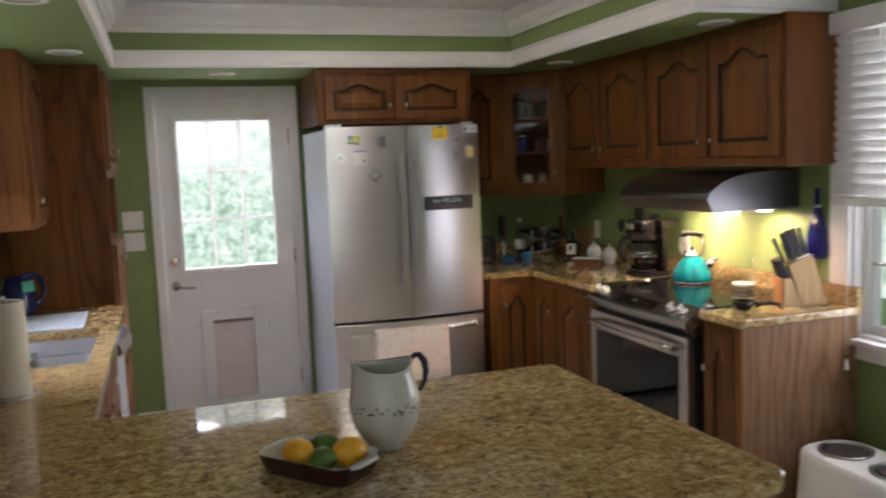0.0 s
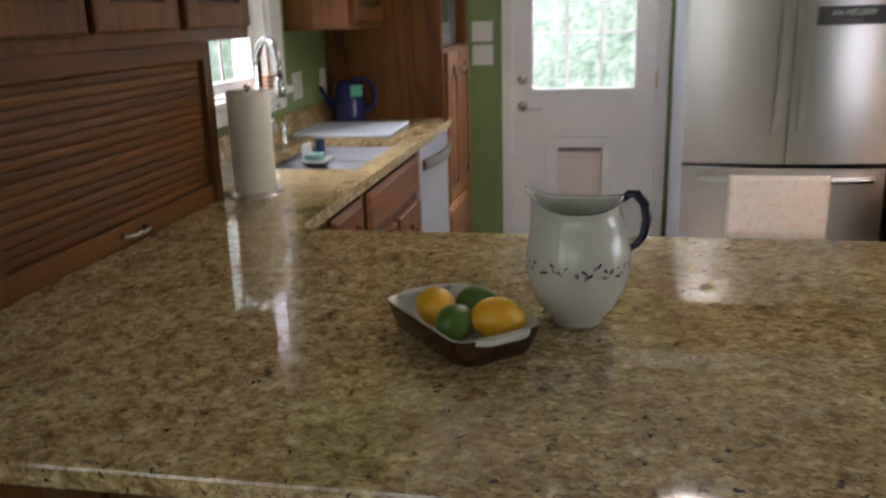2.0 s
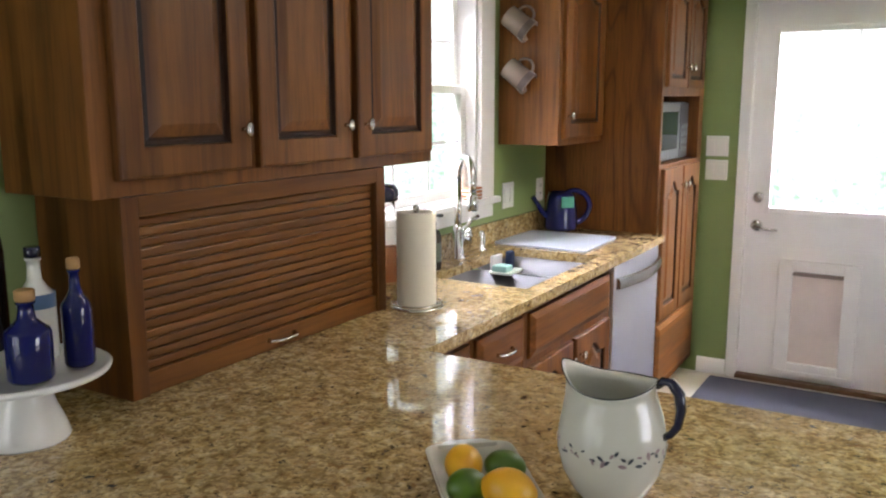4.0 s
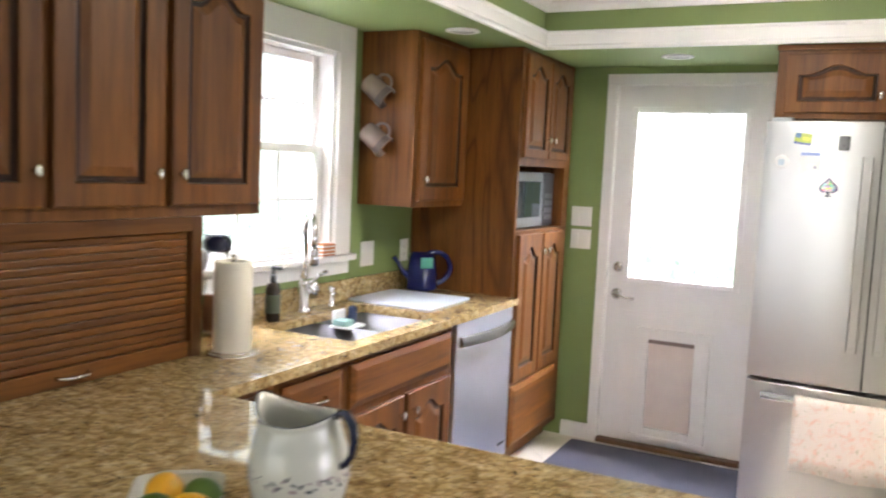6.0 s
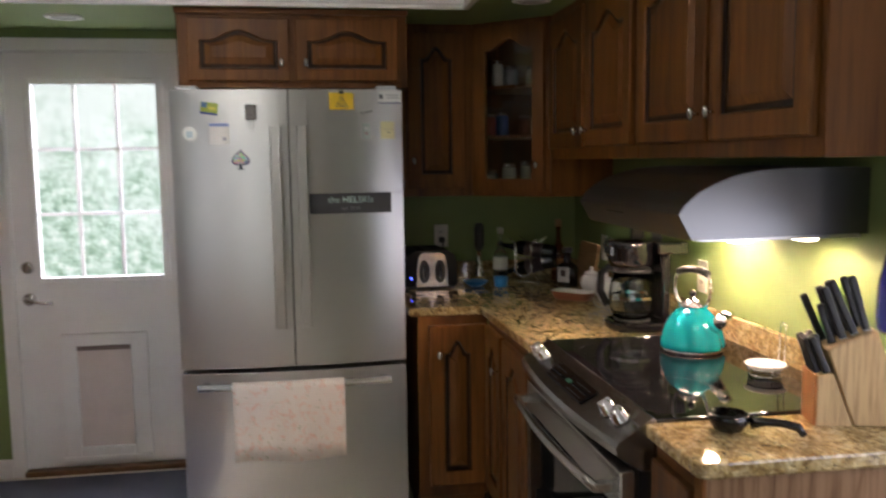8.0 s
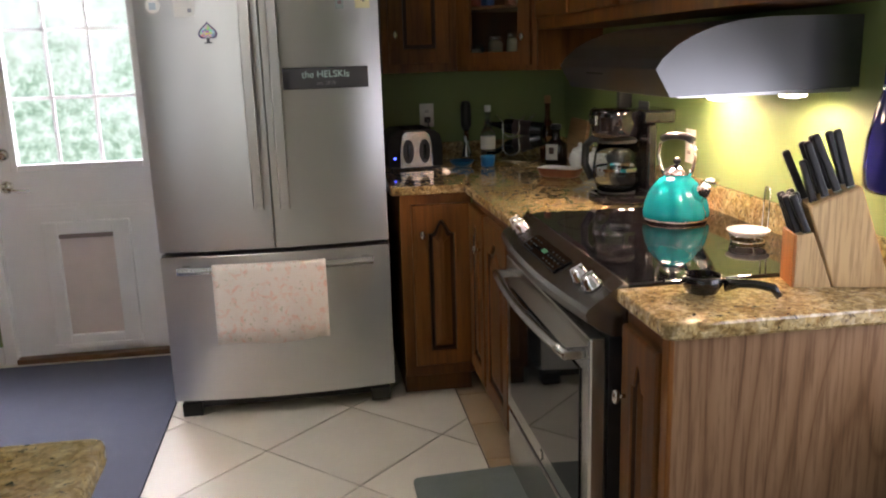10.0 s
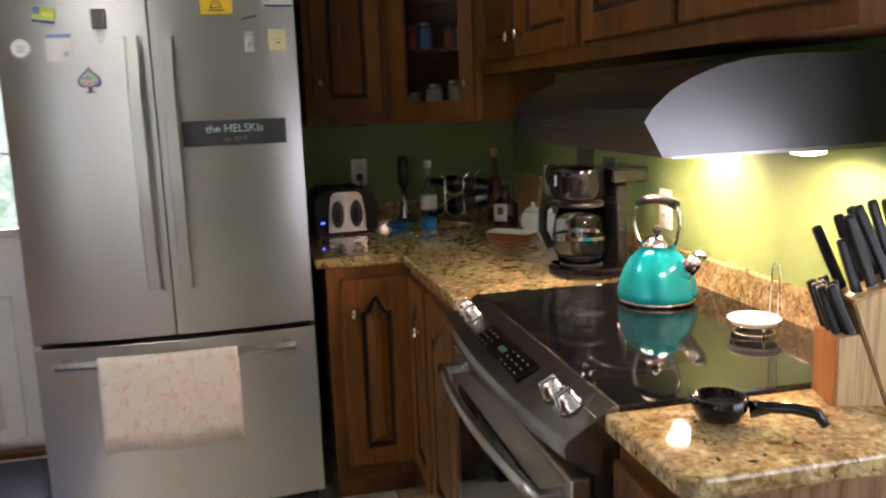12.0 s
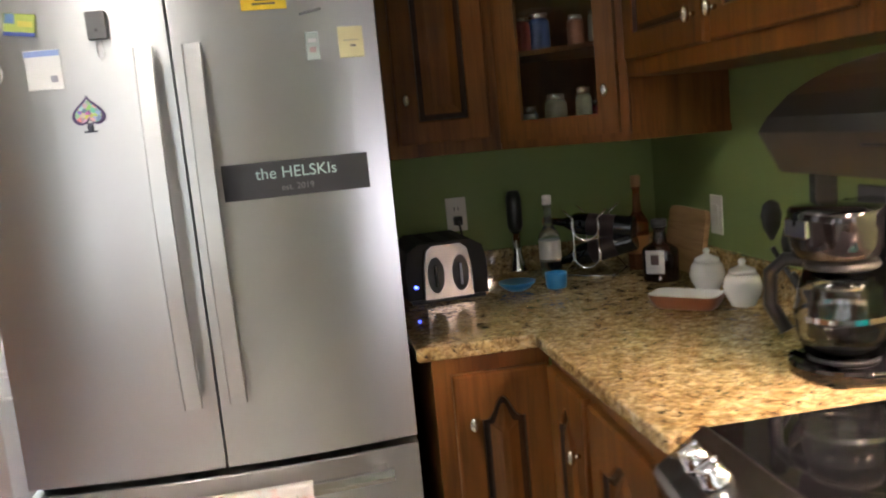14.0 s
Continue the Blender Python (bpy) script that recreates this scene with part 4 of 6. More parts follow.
    def bx(a, b, *r, **k):
        return boxes((min(xi + side * a, xi + side * b), r[0], r[1], max(xi + side * a, xi + side * b), r[2], r[3]), **k)
    bm = bmesh.new()
    for r in ((y0 - c, z0, y0, z1 + c), (y1, z0, y1 + c, z1 + c), (y0, z1, y1, z1 + c)):
        b = (min(xi - side * 0.022, xi), r[0], r[1], max(xi - side * 0.022, xi), r[2], r[3])
        box(bm, *b, bevel=0.004, segs=2)
    part("casing", bm, M_WHITE, w)
    part("window_sill", bx(-0.05, 0.05, y0 - c - 0.02, z0 - 0.028, y1 + c + 0.02, z0, bevel=0.006), M_WHITE, w)
    part("apron", bx(-0.018, -0.001, y0 - c, z0 - 0.09, y1 + c, z0 - 0.0285, bevel=0.003), M_WHITE, w)
    bm = bmesh.new()
    for r in ((y0, z0, y0 + 0.018, z1), (y1 - 0.018, z0, y1, z1), (y0 + 0.018, z1 - 0.018, y1 - 0.018, z1), (y0 + 0.018, z0, y1 - 0.018, z0 + 0.012)):
        box(bm, min(xi + side * 0.0, xi + side * 0.15), r[0], r[1], max(xi + side * 0.0, xi + side * 0.15), r[2], r[3])
    part("window_frame", bm, M_WHITE, w)
    zm = sash_at
    for k, (za, zb, dx) in enumerate(((z0 + 0.012, zm + 0.018, 0.045), (zm - 0.018, z1 - 0.018, 0.085))):
        bm = bmesh.new()
        ya, yb, s = y0 + 0.018, y1 - 0.018, 0.042
        x0, x1 = sorted((xi + side * dx, xi + side * (dx + 0.035)))
        for r in ((ya, za, ya + s, zb), (yb - s, za, yb, zb), (ya + s, za, yb - s, za + s), (ya + s, zb - s * 0.85, yb - s, zb)):
            box(bm, x0, r[0], r[1], x1, r[2], r[3], bevel=0.003, segs=1)
        sash = part("sash", bm, M_WHITE, w)
        xm = (x0 + x1) / 2
        bm = bmesh.new()
        nx, nz = bars
        for i in range(1, nx):
            y = ya + s + (yb - ya - 2 * s) * i / nx
            box(bm, xm - 0.006, y - 0.007, za + s, xm + 0.006, y + 0.007, zb - s * 0.85)
        for i in range(1, nz):
            z = za + s + (zb - za - 2 * s) * i / nz
            box(bm, xm - 0.007, ya + s, z - 0.007, xm + 0.007, yb - s, z + 0.007)
        if nx * nz > 1:
            part("glazing_bar", bm, M_SLAT, sash)
        o = part("pane", boxes((xm - 0.002, ya + s, za + s, xm + 0.002, yb - s, zb - s * 0.85)), M_GLASS, sash)
        o.visible_shadow = False
    return w


window("window_1", "white double-hung window above the sink", XW, -1, 2.62, 3.50, 1.13, 2.03, 0.125, 1.60, (3, 2))
window("window_2", "white double-hung window with a half-raised blind", XE, 1, 1.10, 2.395, 0.78, 2.05, 0.105, 1.38, (3, 2))
# unseen window added in the west wall to let more light in
window("added_window", "added white double-hung window, out of view", XW, -1, -1.5, 0.0, 0.45, 1.95, 0.09, 1.25, (1, 1))

# unseen patio door added in the south wall as a light source
pt = thing("door_2", "added white sliding glass patio door, out of view", "door", 0, 0, 0)
for x0, x1, y in ((-0.6, 0.08, -3.06), (0.02, 0.7, -3.10)):
    bm = bmesh.new()
    for s in ((x0, y, 0.0, x0 + 0.07, y + 0.035, 2.1), (x1 - 0.07, y, 0.0, x1, y + 0.035, 2.1), (x0 + 0.07, y, 0.0, x1 - 0.07, y + 0.035, 0.09), (x0 + 0.07, y, 2.02, x1 - 0.07, y + 0.035, 2.1)):
        box(bm, *s)
    part("sash", bm, M_WHITE, pt)
    o = part("pane", boxes((x0 + 0.07, y + 0.015, 0.09, x1 - 0.07, y + 0.019, 2.02)), M_GLASS, pt)
    o.visible_shadow = False
structure("added_patio_trim", boxes((-0.68, -3.0, 0, -0.6, -2.98, 2.18), (0.7, -3.0, 0, 0.78, -2.98, 2.18), (-0.6, -3.0, 2.1, 0.7, -2.98, 2.18)), M_WHITE, "white painted casing")

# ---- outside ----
# Leaves and white sky glow by emission, in place of daylight falling on them.
def glowing_foliage(name, strength):
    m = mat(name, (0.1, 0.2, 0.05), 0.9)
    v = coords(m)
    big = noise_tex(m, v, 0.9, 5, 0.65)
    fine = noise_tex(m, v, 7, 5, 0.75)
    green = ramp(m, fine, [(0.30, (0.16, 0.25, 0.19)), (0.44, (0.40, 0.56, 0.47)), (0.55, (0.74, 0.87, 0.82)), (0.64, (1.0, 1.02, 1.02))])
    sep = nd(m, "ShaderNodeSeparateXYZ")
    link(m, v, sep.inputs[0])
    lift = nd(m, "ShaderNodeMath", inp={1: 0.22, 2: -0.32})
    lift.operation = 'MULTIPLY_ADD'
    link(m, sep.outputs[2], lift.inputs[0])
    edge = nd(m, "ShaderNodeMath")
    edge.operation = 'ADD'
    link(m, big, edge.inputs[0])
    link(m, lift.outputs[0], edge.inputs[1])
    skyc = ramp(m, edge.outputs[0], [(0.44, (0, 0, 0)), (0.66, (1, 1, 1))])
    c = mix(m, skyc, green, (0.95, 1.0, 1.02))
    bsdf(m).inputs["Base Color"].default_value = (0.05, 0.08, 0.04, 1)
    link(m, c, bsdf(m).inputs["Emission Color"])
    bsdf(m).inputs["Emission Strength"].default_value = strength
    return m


M_FOL = glowing_foliage("glowing_leafy_distance", 0.80)
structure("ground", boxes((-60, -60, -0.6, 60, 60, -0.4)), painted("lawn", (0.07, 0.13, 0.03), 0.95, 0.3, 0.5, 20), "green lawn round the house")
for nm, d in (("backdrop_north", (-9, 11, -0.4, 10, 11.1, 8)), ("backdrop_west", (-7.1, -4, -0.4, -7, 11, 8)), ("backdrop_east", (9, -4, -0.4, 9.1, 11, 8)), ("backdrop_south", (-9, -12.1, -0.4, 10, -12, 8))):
    structure(nm, boxes(d), M_FOL, "glowing leafy backdrop beyond the glass")

# ---- things on the peninsula ----
M_CREAM = mat("cream_glazed_china", (0.62, 0.62, 0.55), 0.12)
M_CHINA = mat("white_glazed_china", (0.80, 0.80, 0.78), 0.12)
M_NAVY = mat("dark_navy_glaze", (0.010, 0.012, 0.03), 0.12)
M_BROWNGLAZE = painted("brown_glazed_stoneware", (0.040, 0.015, 0.008), 0.22, 0.15, 0.03, 30)
M_INK = mat("dark_painted_leaves", (0.05, 0.06, 0.08), 0.3)
M_ROSE = mat("faded_painted_flowers", (0.30, 0.22, 0.24), 0.3)

jug = thing("pitcher", "cream china pitcher with a black handle and a leafy painted band", "pitcher", 0.648, 1.500, 0.915, 0)
prof = [(0.040, 0.0), (0.043, 0.004), (0.043, 0.010), (0.061, 0.030), (0.077, 0.062), (0.085, 0.095), (0.085, 0.120), (0.080, 0.148), (0.072, 0.170), (0.067, 0.188), (0.067, 0.199), (0.071, 0.208)]


def jug_loops(inset):
    loops = []
    for r, z in prof:
        up = max(0.0, (z - 0.15) / 0.070)
        l = []
        for i in range(40):
            a = 2 * math.pi * i / 40
            s = max(0.0, -math.cos(a)) ** 5 * up
            k = max(0.0, math.cos(a)) ** 3 * up
            dip = abs(math.sin(a)) * up * up * 0.017
            rr = max(r - inset, 0.004) + 0.018 * s
            l.append((rr * math.cos(a), rr * math.sin(a) * (1 - 0.25 * s), z + 0.022 * s + 0.008 * k - dip))
        loops.append(l)
    return loops


bm = bmesh.new()
rings(bm, jug_loops(0) + jug_loops(0.004)[::-1][:-2], smooth=True)
part("body", bm, M_CREAM, jug)
bm = bmesh.new()
tube(bm, [(0.068, 0, 0.207), (0.078, 0, 0.217), (0.090, 0, 0.217), (0.103, 0, 0.200), (0.107, 0, 0.175), (0.103, 0, 0.150), (0.093, 0, 0.134), (0.080, 0, 0.126)], 0.007, 10, [0.006, 0.007, 0.008, 0.009, 0.008, 0.007, 0.006, 0.006])
part("handle", bm, M_NAVY, jug, "black glazed handle")
top = jug_loops(0)[-1]
bm = bmesh.new()
tube(bm, [Vector(p) + Vector((0, 0, 0.001)) for p in top] + [Vector(top[0]) + Vector((0, 0, 0.001))], 0.0009, 6)
part("rim_line", bm, M_NAVY, jug)
rng = random.Random(4)
for nm, m_, cnt, size in (("leaf_band", M_INK, 46, 0.0062), ("flower_band", M_ROSE, 30, 0.0070)):
    bm = bmesh.new()
    for i in range(cnt):
        a = 2 * math.pi * (i + rng.random() * 0.6) / cnt
        z = 0.108 + 0.004 * math.sin(a * 9) + rng.uniform(-0.009, 0.009)
        c = Vector((0.0862 * math.cos(a), 0.0862 * math.sin(a), z))
        nrm = Vector((math.cos(a), math.sin(a), 0))
        tan = Vector((-math.sin(a), math.cos(a), 0))
        ph = rng.uniform(0, 3.1)
        u = tan * math.cos(ph) + Vector((0, 0, 1)) * math.sin(ph)
        w_ = nrm.cross(u)
        s = size * rng.uniform(0.6, 1.1)
        bm.faces.new([bm.verts.new(c + u * s * x + w_ * s * y) for x, y in ((-1, 0), (-0.3, 0.45), (0.6, 0.35), (1, 0), (0.6, -0.35), (-0.3, -0.45))])
    tagged(part(nm, bm, m_, jug), kind="stuff")


def rrect(w, d, r, n=5):
    return rounded([(-w / 2, -d / 2), (w / 2, -d / 2), (w / 2, d / 2), (-w / 2, d / 2)], [r] * 4, n)


def dish(name, label, cat, w, d, h, x, y, z, rz, outer, inner, lips=0.0):
    t = thing(name, label, cat, x, y, z, rz)
    bm = bmesh.new()
    loops = []
    for zz, g in ((0, -0.030), (0.004, -0.024), (h * 0.5, -0.010), (h, 0.0)):
        loops.append([(px, py, zz) for px, py in rrect(w + g, d + g, 0.03)])
    for g in (-0.006,):
        loops.append([(px, py, h) for px, py in rrect(w + g, d + g, 0.03)])
    for zz, g in ((h * 0.5, -0.020), (0.010, -0.036)):
        loops.append([(px, py, zz) for px, py in rrect(w + g, d + g, 0.03)])
    rings(bm, loops[:4], smooth=True, cap1=False)
    part("bowl", bm, outer, t)
    bm = bmesh.new()
    rings(bm, [[(a, b, c + 0.0008) for a, b, c in l] for l in loops[3:]], smooth=True, cap0=False)
    part("lining", bm, inner, t, "white glazed inside")
    if lips:
        for s in (-1, 1):
            bm = bmesh.new()
            e = w / 2
            slab(bm, rounded([(s * (e - 0.006), -d * 0.34), (s * (e + lips), -d * 0.22), (s * (e + lips), d * 0.22), (s * (e - 0.006), d * 0.34)][::s], [0.0, 0.012, 0.012, 0.0]), h - 0.008, h + 0.001, 0.002)
            part("handle", bm, inner, t)
    return t


bk = dish("baking_dish", "small brown stoneware baking dish with a white lining, holding citrus", "baking dish", 0.25, 0.155, 0.046, 0.468, 1.400, 0.9155, -50, M_BROWNGLAZE, M_CREAM, 0.014)


def peel(name, lo, hi):
    m = mat(name, lo, 0.35)
    v = coords(m)
    link(m, ramp(m, noise_tex(m, v, 12, 3), [(0.35, lo), (0.7, hi)]), bsdf(m).inputs["Base Color"])
    bump(m, noise_tex(m, v, 260, 2), 0.25, 0.002)
    return m


M_LEMON = peel("lemon_peel", (0.75, 0.36, 0.015), (0.85, 0.47, 0.03))
M_LIME = peel("lime_peel", (0.050, 0.115, 0.008), (0.100, 0.19, 0.018))
for nm, lab, x, y, z, r, ln, rz, m_ in (("lemon", "ripe orange-yellow lemon in the dish", 0.530, 1.372, 0.9610, 0.034, 0.040, 20, M_LEMON), ("lemon", "ripe orange-yellow lemon in the dish", 0.424, 1.420, 0.9600, 0.032, 0.039, 120, M_LEMON),
                                        ("lime", "dark green lime in the dish", 0.468, 1.353, 0.9585, 0.029, 0.033, 60, M_LIME), ("lime", "dark green lime in the dish", 0.488, 1.446, 0.9585, 0.029, 0.034, 10, M_LIME)):
    bm = bmesh.new()
    loops = []
    for i in range(13):
        a = math.pi * i / 12
        tip = 0.006 * (abs(math.cos(a)) ** 12) * (1 if m_ is M_LEMON else 0.4)
        xx = -math.cos(a) * (ln + tip)
        rr = max(r * math.sin(a) ** 0.9, 0.002)
        loops.append([(xx, rr * math.cos(b), rr * math.sin(b)) for b in [2 * math.pi * k / 18 for k in range(18)]])
    rings(bm, loops, smooth=True)
    solid(nm, bm, m_, lab, nm, pose(x, y, z, 0, 8, rz))

cs = thing("cake_stand", "white china pedestal cake stand carrying bottles", "cake stand", -0.405, 1.182, 0.915)
bm = bmesh.new()
lathe(bm, [(0.078, 0.0), (0.080, 0.004), (0.072, 0.03), (0.058, 0.065), (0.050, 0.095), (0.048, 0.115)], n=36)
part("pedestal", bm, M_CHINA, cs)
bm = bmesh.new()
lathe(bm, [(0.046, 0.114), (0.13, 0.122), (0.160, 0.130), (0.163, 0.138), (0.156, 0.142), (0.150, 0.136), (0.02, 0.134)], n=48)
part("plate", bm, M_CHINA, cs)


def tinted(name, colour, rough=0.03):
    return mat(name, colour, rough, 0.0, Transmission_Weight=0.85, IOR=1.45)


M_COBALT = mat("cobalt_glass", (0.006, 0.009, 0.085), 0.05)
M_DKGREEN = mat("dark_wine_glass", (0.008, 0.010, 0.012), 0.08)
M_CORK = painted("cork", (0.42, 0.25, 0.11), 0.85, 0.2, 0.3, 120)
M_LABELW = painted("white_paper_label", (0.72, 0.71, 0.66), 0.6, 0.05)


def bottle(name, label, x, y, z, r, h, glass, stopper=None, stop_h=0.02, tag=None, tag_z=(0.25, 0.45), neck=0.30, sx=1.0, sy=1.0, rz=0, tilt=None):
    t = thing(name, label, "bottle", x, y, z, rz)
    if tilt is not None:
        t.matrix_basis = tilt
    bm = bmesh.new()
    hs = h * (1 - neck)
    lathe(bm, [(r * 0.90, 0.0), (r, 0.006), (r, hs * 0.86), (r * 0.93, hs * 0.93), (r * 0.62, hs * 1.03), (r * 0.40, hs * 1.12), (r * 0.34, h * 0.9), (r * 0.34, h * 0.97), (r * 0.42, h * 0.975), (r * 0.42, h)], n=20, sx=sx, sy=sy)
    part("glass", bm, glass, t)
    if stopper:
        bm = bmesh.new()
        lathe(bm, [(r * 0.36, h + 0.0005), (r * 0.44, h + 0.003), (r * 0.44, h + stop_h), (r * 0.36, h + stop_h + 0.002)], n=14)
        part("stopper", bm, stopper, t)
    if tag:
        bm = bmesh.new()
        k = 1.012
        lathe(bm, [(r * k, h * tag_z[0]), (r * k, h * tag_z[1])], n=20, cap0=False, cap1=False, sx=sx, sy=sy)
        part("paper_label", bm, tag, t)
    return t


zc = 0.915 + 0.1428
bottle("blue_bottle", "cobalt blue glass bottle with a cork", -0.318, 1.148, zc, 0.040, 0.145, M_COBALT, M_CORK)
bottle("blue_bottle", "slim dark blue bottle with a cork", -0.320, 1.250, zc, 0.028, 0.185, M_COBALT, M_CORK)
bottle("blue_bottle", "wide cobalt blue glass bottle", -0.430, 1.085, zc, 0.045, 0.20, M_COBALT)
bottle("china_bottle", "white china bottle with blue painting", -0.420, 1.235, zc, 0.035, 0.20, M_CHINA, M_NAVY, tag=mat("blue_brushwork", (0.12, 0.2, 0.35), 0.3), tag_z=(0.52, 0.66))
bottle("wine_bottle", "tall dark wine bottle with a pale capsule", -0.585, 1.235, 0.915, 0.038, 0.56, M_DKGREEN, M_LABELW, 0.06)

st = thing("bar_stool", "bar stool with a dull green cushion", "stool", -0.10, 0.70, 0.05)
M_GCLOTH = cloth("dull_green_cushion", (0.045, 0.095, 0.065))
bm = bmesh.new()
slab(bm, rrect(0.40, 0.38, 0.06), 0.62, 0.68, 0.02)
part("cushion", bm, M_GCLOTH, st)
for sx_ in (-1, 1):
    for sy_ in (-1, 1):
        bm = bmesh.new()
        cyl(bm, (sx_ * 0.19, sy_ * 0.18, -0.05), (sx_ * 0.15, sy_ * 0.14, 0.62), 0.016)
        part("leg", bm, M_WOOD, st)

# ---- sink side ----
sk = thing("sink", "double-bowl stainless steel undermount sink", "sink", 0, 0, 0)


def basin(x0, y0, x1, y1, z0, z1):
    bm = bmesh.new()
    cx, cy = (x0 + x1) / 2, (y0 + y1) / 2
    w_, d_ = x1 - x0, y1 - y0
    loops = []
    for z, g, r in ((z1, 0.02, 0.05), (z1, 0.0, 0.05), (z0 + 0.03, -0.012, 0.05), (z0 + 0.006, -0.035, 0.05), (z0, -0.07, 0.04)):
        loops.append([(cx + px, cy + py, z) for px, py in rrect(w_ + g, d_ + g, r)])
    rings(bm, loops, True, False, True, True)
    return bm


M_SINK = steel("satin_sink_steel", (0.15, 0.15, 0.155), 0.50, 'y')
part("bowl", basin(-0.525, 2.85, -0.13, 3.190, 0.70, 0.8795), M_SINK, sk)
part("bowl", basin(-0.525, 3.216, -0.13, 3.54, 0.70, 0.8795), M_SINK, sk)
part("divider", boxes((-0.52, 3.190, 0.84, -0.135, 3.216, 0.872), bevel=0.006), M_STEEL_X, sk)
for y in (3.05, 3.385):
    bm = bmesh.new()
    lathe(bm, [(0.04, 0.0), (0.038, 0.003), (0.02, 0.001)], cx=-0.36, cy=y, cz=0.7005, n=20)
    part("drain", bm, M_CHROME, sk)

fc = thing("faucet", "chrome gooseneck kitchen faucet with side lever and sprayer", "faucet", -0.60, 3.195, 0.915)
fc.scale = (1.18, 1.18, 1.22)
bm = bmesh.new()
lathe(bm, [(0.028, 0), (0.028, 0.008), (0.020, 0.014), (0.019, 0.10), (0.014, 0.115)], n=18)
part("base", bm, M_CHROME, fc)
bm = bmesh.new()
tube(bm, [(0, 0, 0.10), (0, 0, 0.27)] + arc((0.075, 0, 0.27), 0.075, 180, 0, 12) + [(0.15, 0, 0.235)], 0.0125, 12)
part("spout", bm, M_CHROME, fc, at=pose(0, 0, 0, 0, 0, -42))
bm = bmesh.new()
lathe(bm, [(0.015, 0.0), (0.018, 0.01), (0.018, 0.05), (0.014, 0.055)], cx=0.15, cz=0.18, n=16)
part("spray_head", bm, M_CHROME, fc, at=pose(0, 0, 0, 0, 0, -42))
bm = bmesh.new()
lathe(bm, [(0.020, 0), (0.024, 0.03), (0.020, 0.055), (0.008, 0.062)], cy=0.055, cz=0.045, n=16)
tube(bm, [(0, 0.0, 0.07), (0, 0.055, 0.07)], 0.016, 10)
part("valve", bm, M_CHROME, fc)
bm = bmesh.new()
tube(bm, [(0.0, 0.055, 0.10), (0.01, 0.08, 0.125), (0.02, 0.11, 0.135)], 0.007, 8)
part("lever", bm, M_CHROME, fc)
bm = bmesh.new()
lathe(bm, [(0.022, 0), (0.022, 0.008), (0.014, 0.012), (0.016, 0.06), (0.012, 0.085), (0.004, 0.09)], n=16)
solid("side_sprayer", bm, M_CHROME, "chrome side sprayer standing beside the faucet", "sprayer", pose(-0.60, 3.40, 0.9155))

sp = thing("soap_dispenser", "dark brown pump soap bottle with a pale label", "soap bottle", -0.575, 2.965, 0.915)
sp.scale = (0.95, 0.95, 1.12)
bm = bmesh.new()
lathe(bm, [(0.028, 0), (0.031, 0.006), (0.031, 0.115), (0.024, 0.132), (0.012, 0.14)], n=20)
part("bottle", bm, mat("dark_amber_plastic", (0.03, 0.022, 0.015), 0.15), sp)
bm = bmesh.new()
lathe(bm, [(0.0316, 0.03), (0.0316, 0.095)], n=20, cap0=False, cap1=False)
part("paper_label", bm, painted("dull_label", (0.07, 0.085, 0.055), 0.5), sp)
bm = bmesh.new()
cyl(bm, (0, 0, 0.14), (0, 0, 0.165), 0.012)
cyl(bm, (0, 0, 0.165), (0, 0, 0.185), 0.005)
box(bm, -0.010, -0.009, 0.183, 0.042, 0.009, 0.194, 0.003, 1)
part("pump", bm, M_BLACK, sp)

ph = thing("paper_towel_holder", "steel stand with a full roll of white paper towel", "paper towel", -0.315, 2.435, 0.915)
bm = bmesh.new()
lathe(bm, [(0.082, 0), (0.084, 0.004), (0.078, 0.009), (0.02, 0.011)], n=32)
part("base", bm, M_NICKEL, ph)
bm = bmesh.new()
tube(bm, arc((0, 0, 0.016), 0.079, 200, 420, 24, 'xy'), 0.003, 6)
part("wire_rail", bm, M_NICKEL, ph)
bm = bmesh.new()
cyl(bm, (0, 0, 0.01), (0, 0, 0.308), 0.006)
lathe(bm, [(0.006, 0.304), (0.010, 0.310), (0.010, 0.317), (0.004, 0.322)], n=14)
part("rod", bm, M_NICKEL, ph)
M_PAPER = painted("soft_white_paper", (0.78, 0.73, 0.60), 0.95, 0.03, 0.35, 160)
bm = bmesh.new()
lathe(bm, [(0.020, 0.014), (0.060, 0.013), (0.061, 0.016), (0.061, 0.298), (0.060, 0.301), (0.020, 0.300), (0.020, 0.014)], n=36, cap0=False, cap1=False)
part("roll", bm, M_PAPER, ph)

M_DRY = painted("blue_white_microfibre", (0.55, 0.62, 0.72), 0.9, 0.12, 0.5, 250)
bm = bmesh.new()
slab(bm, rounded([(-0.645, 3.60), (-0.20, 3.585), (-0.215, 4.03), (-0.645, 4.01)], [0.02] * 4), 0.9155, 0.925, 0.003)
solid("drying_mat", bm, M_DRY, "pale blue dish drying mat lying beside the sink", "drying mat")

tp = thing("watering_can", "cobalt blue enamel watering can with a green paper label", "watering can", -0.53, 4.10, 0.926, -45)
M_COB = mat("cobalt_enamel", (0.010, 0.013, 0.085), 0.14)
bm = bmesh.new()
lathe(bm, [(0.078, 0), (0.083, 0.005), (0.083, 0.02), (0.078, 0.09), (0.070, 0.15), (0.062, 0.185), (0.058, 0.185), (0.058, 0.16)], n=28)
part("body", bm, M_COB, tp)
bm = bmesh.new()
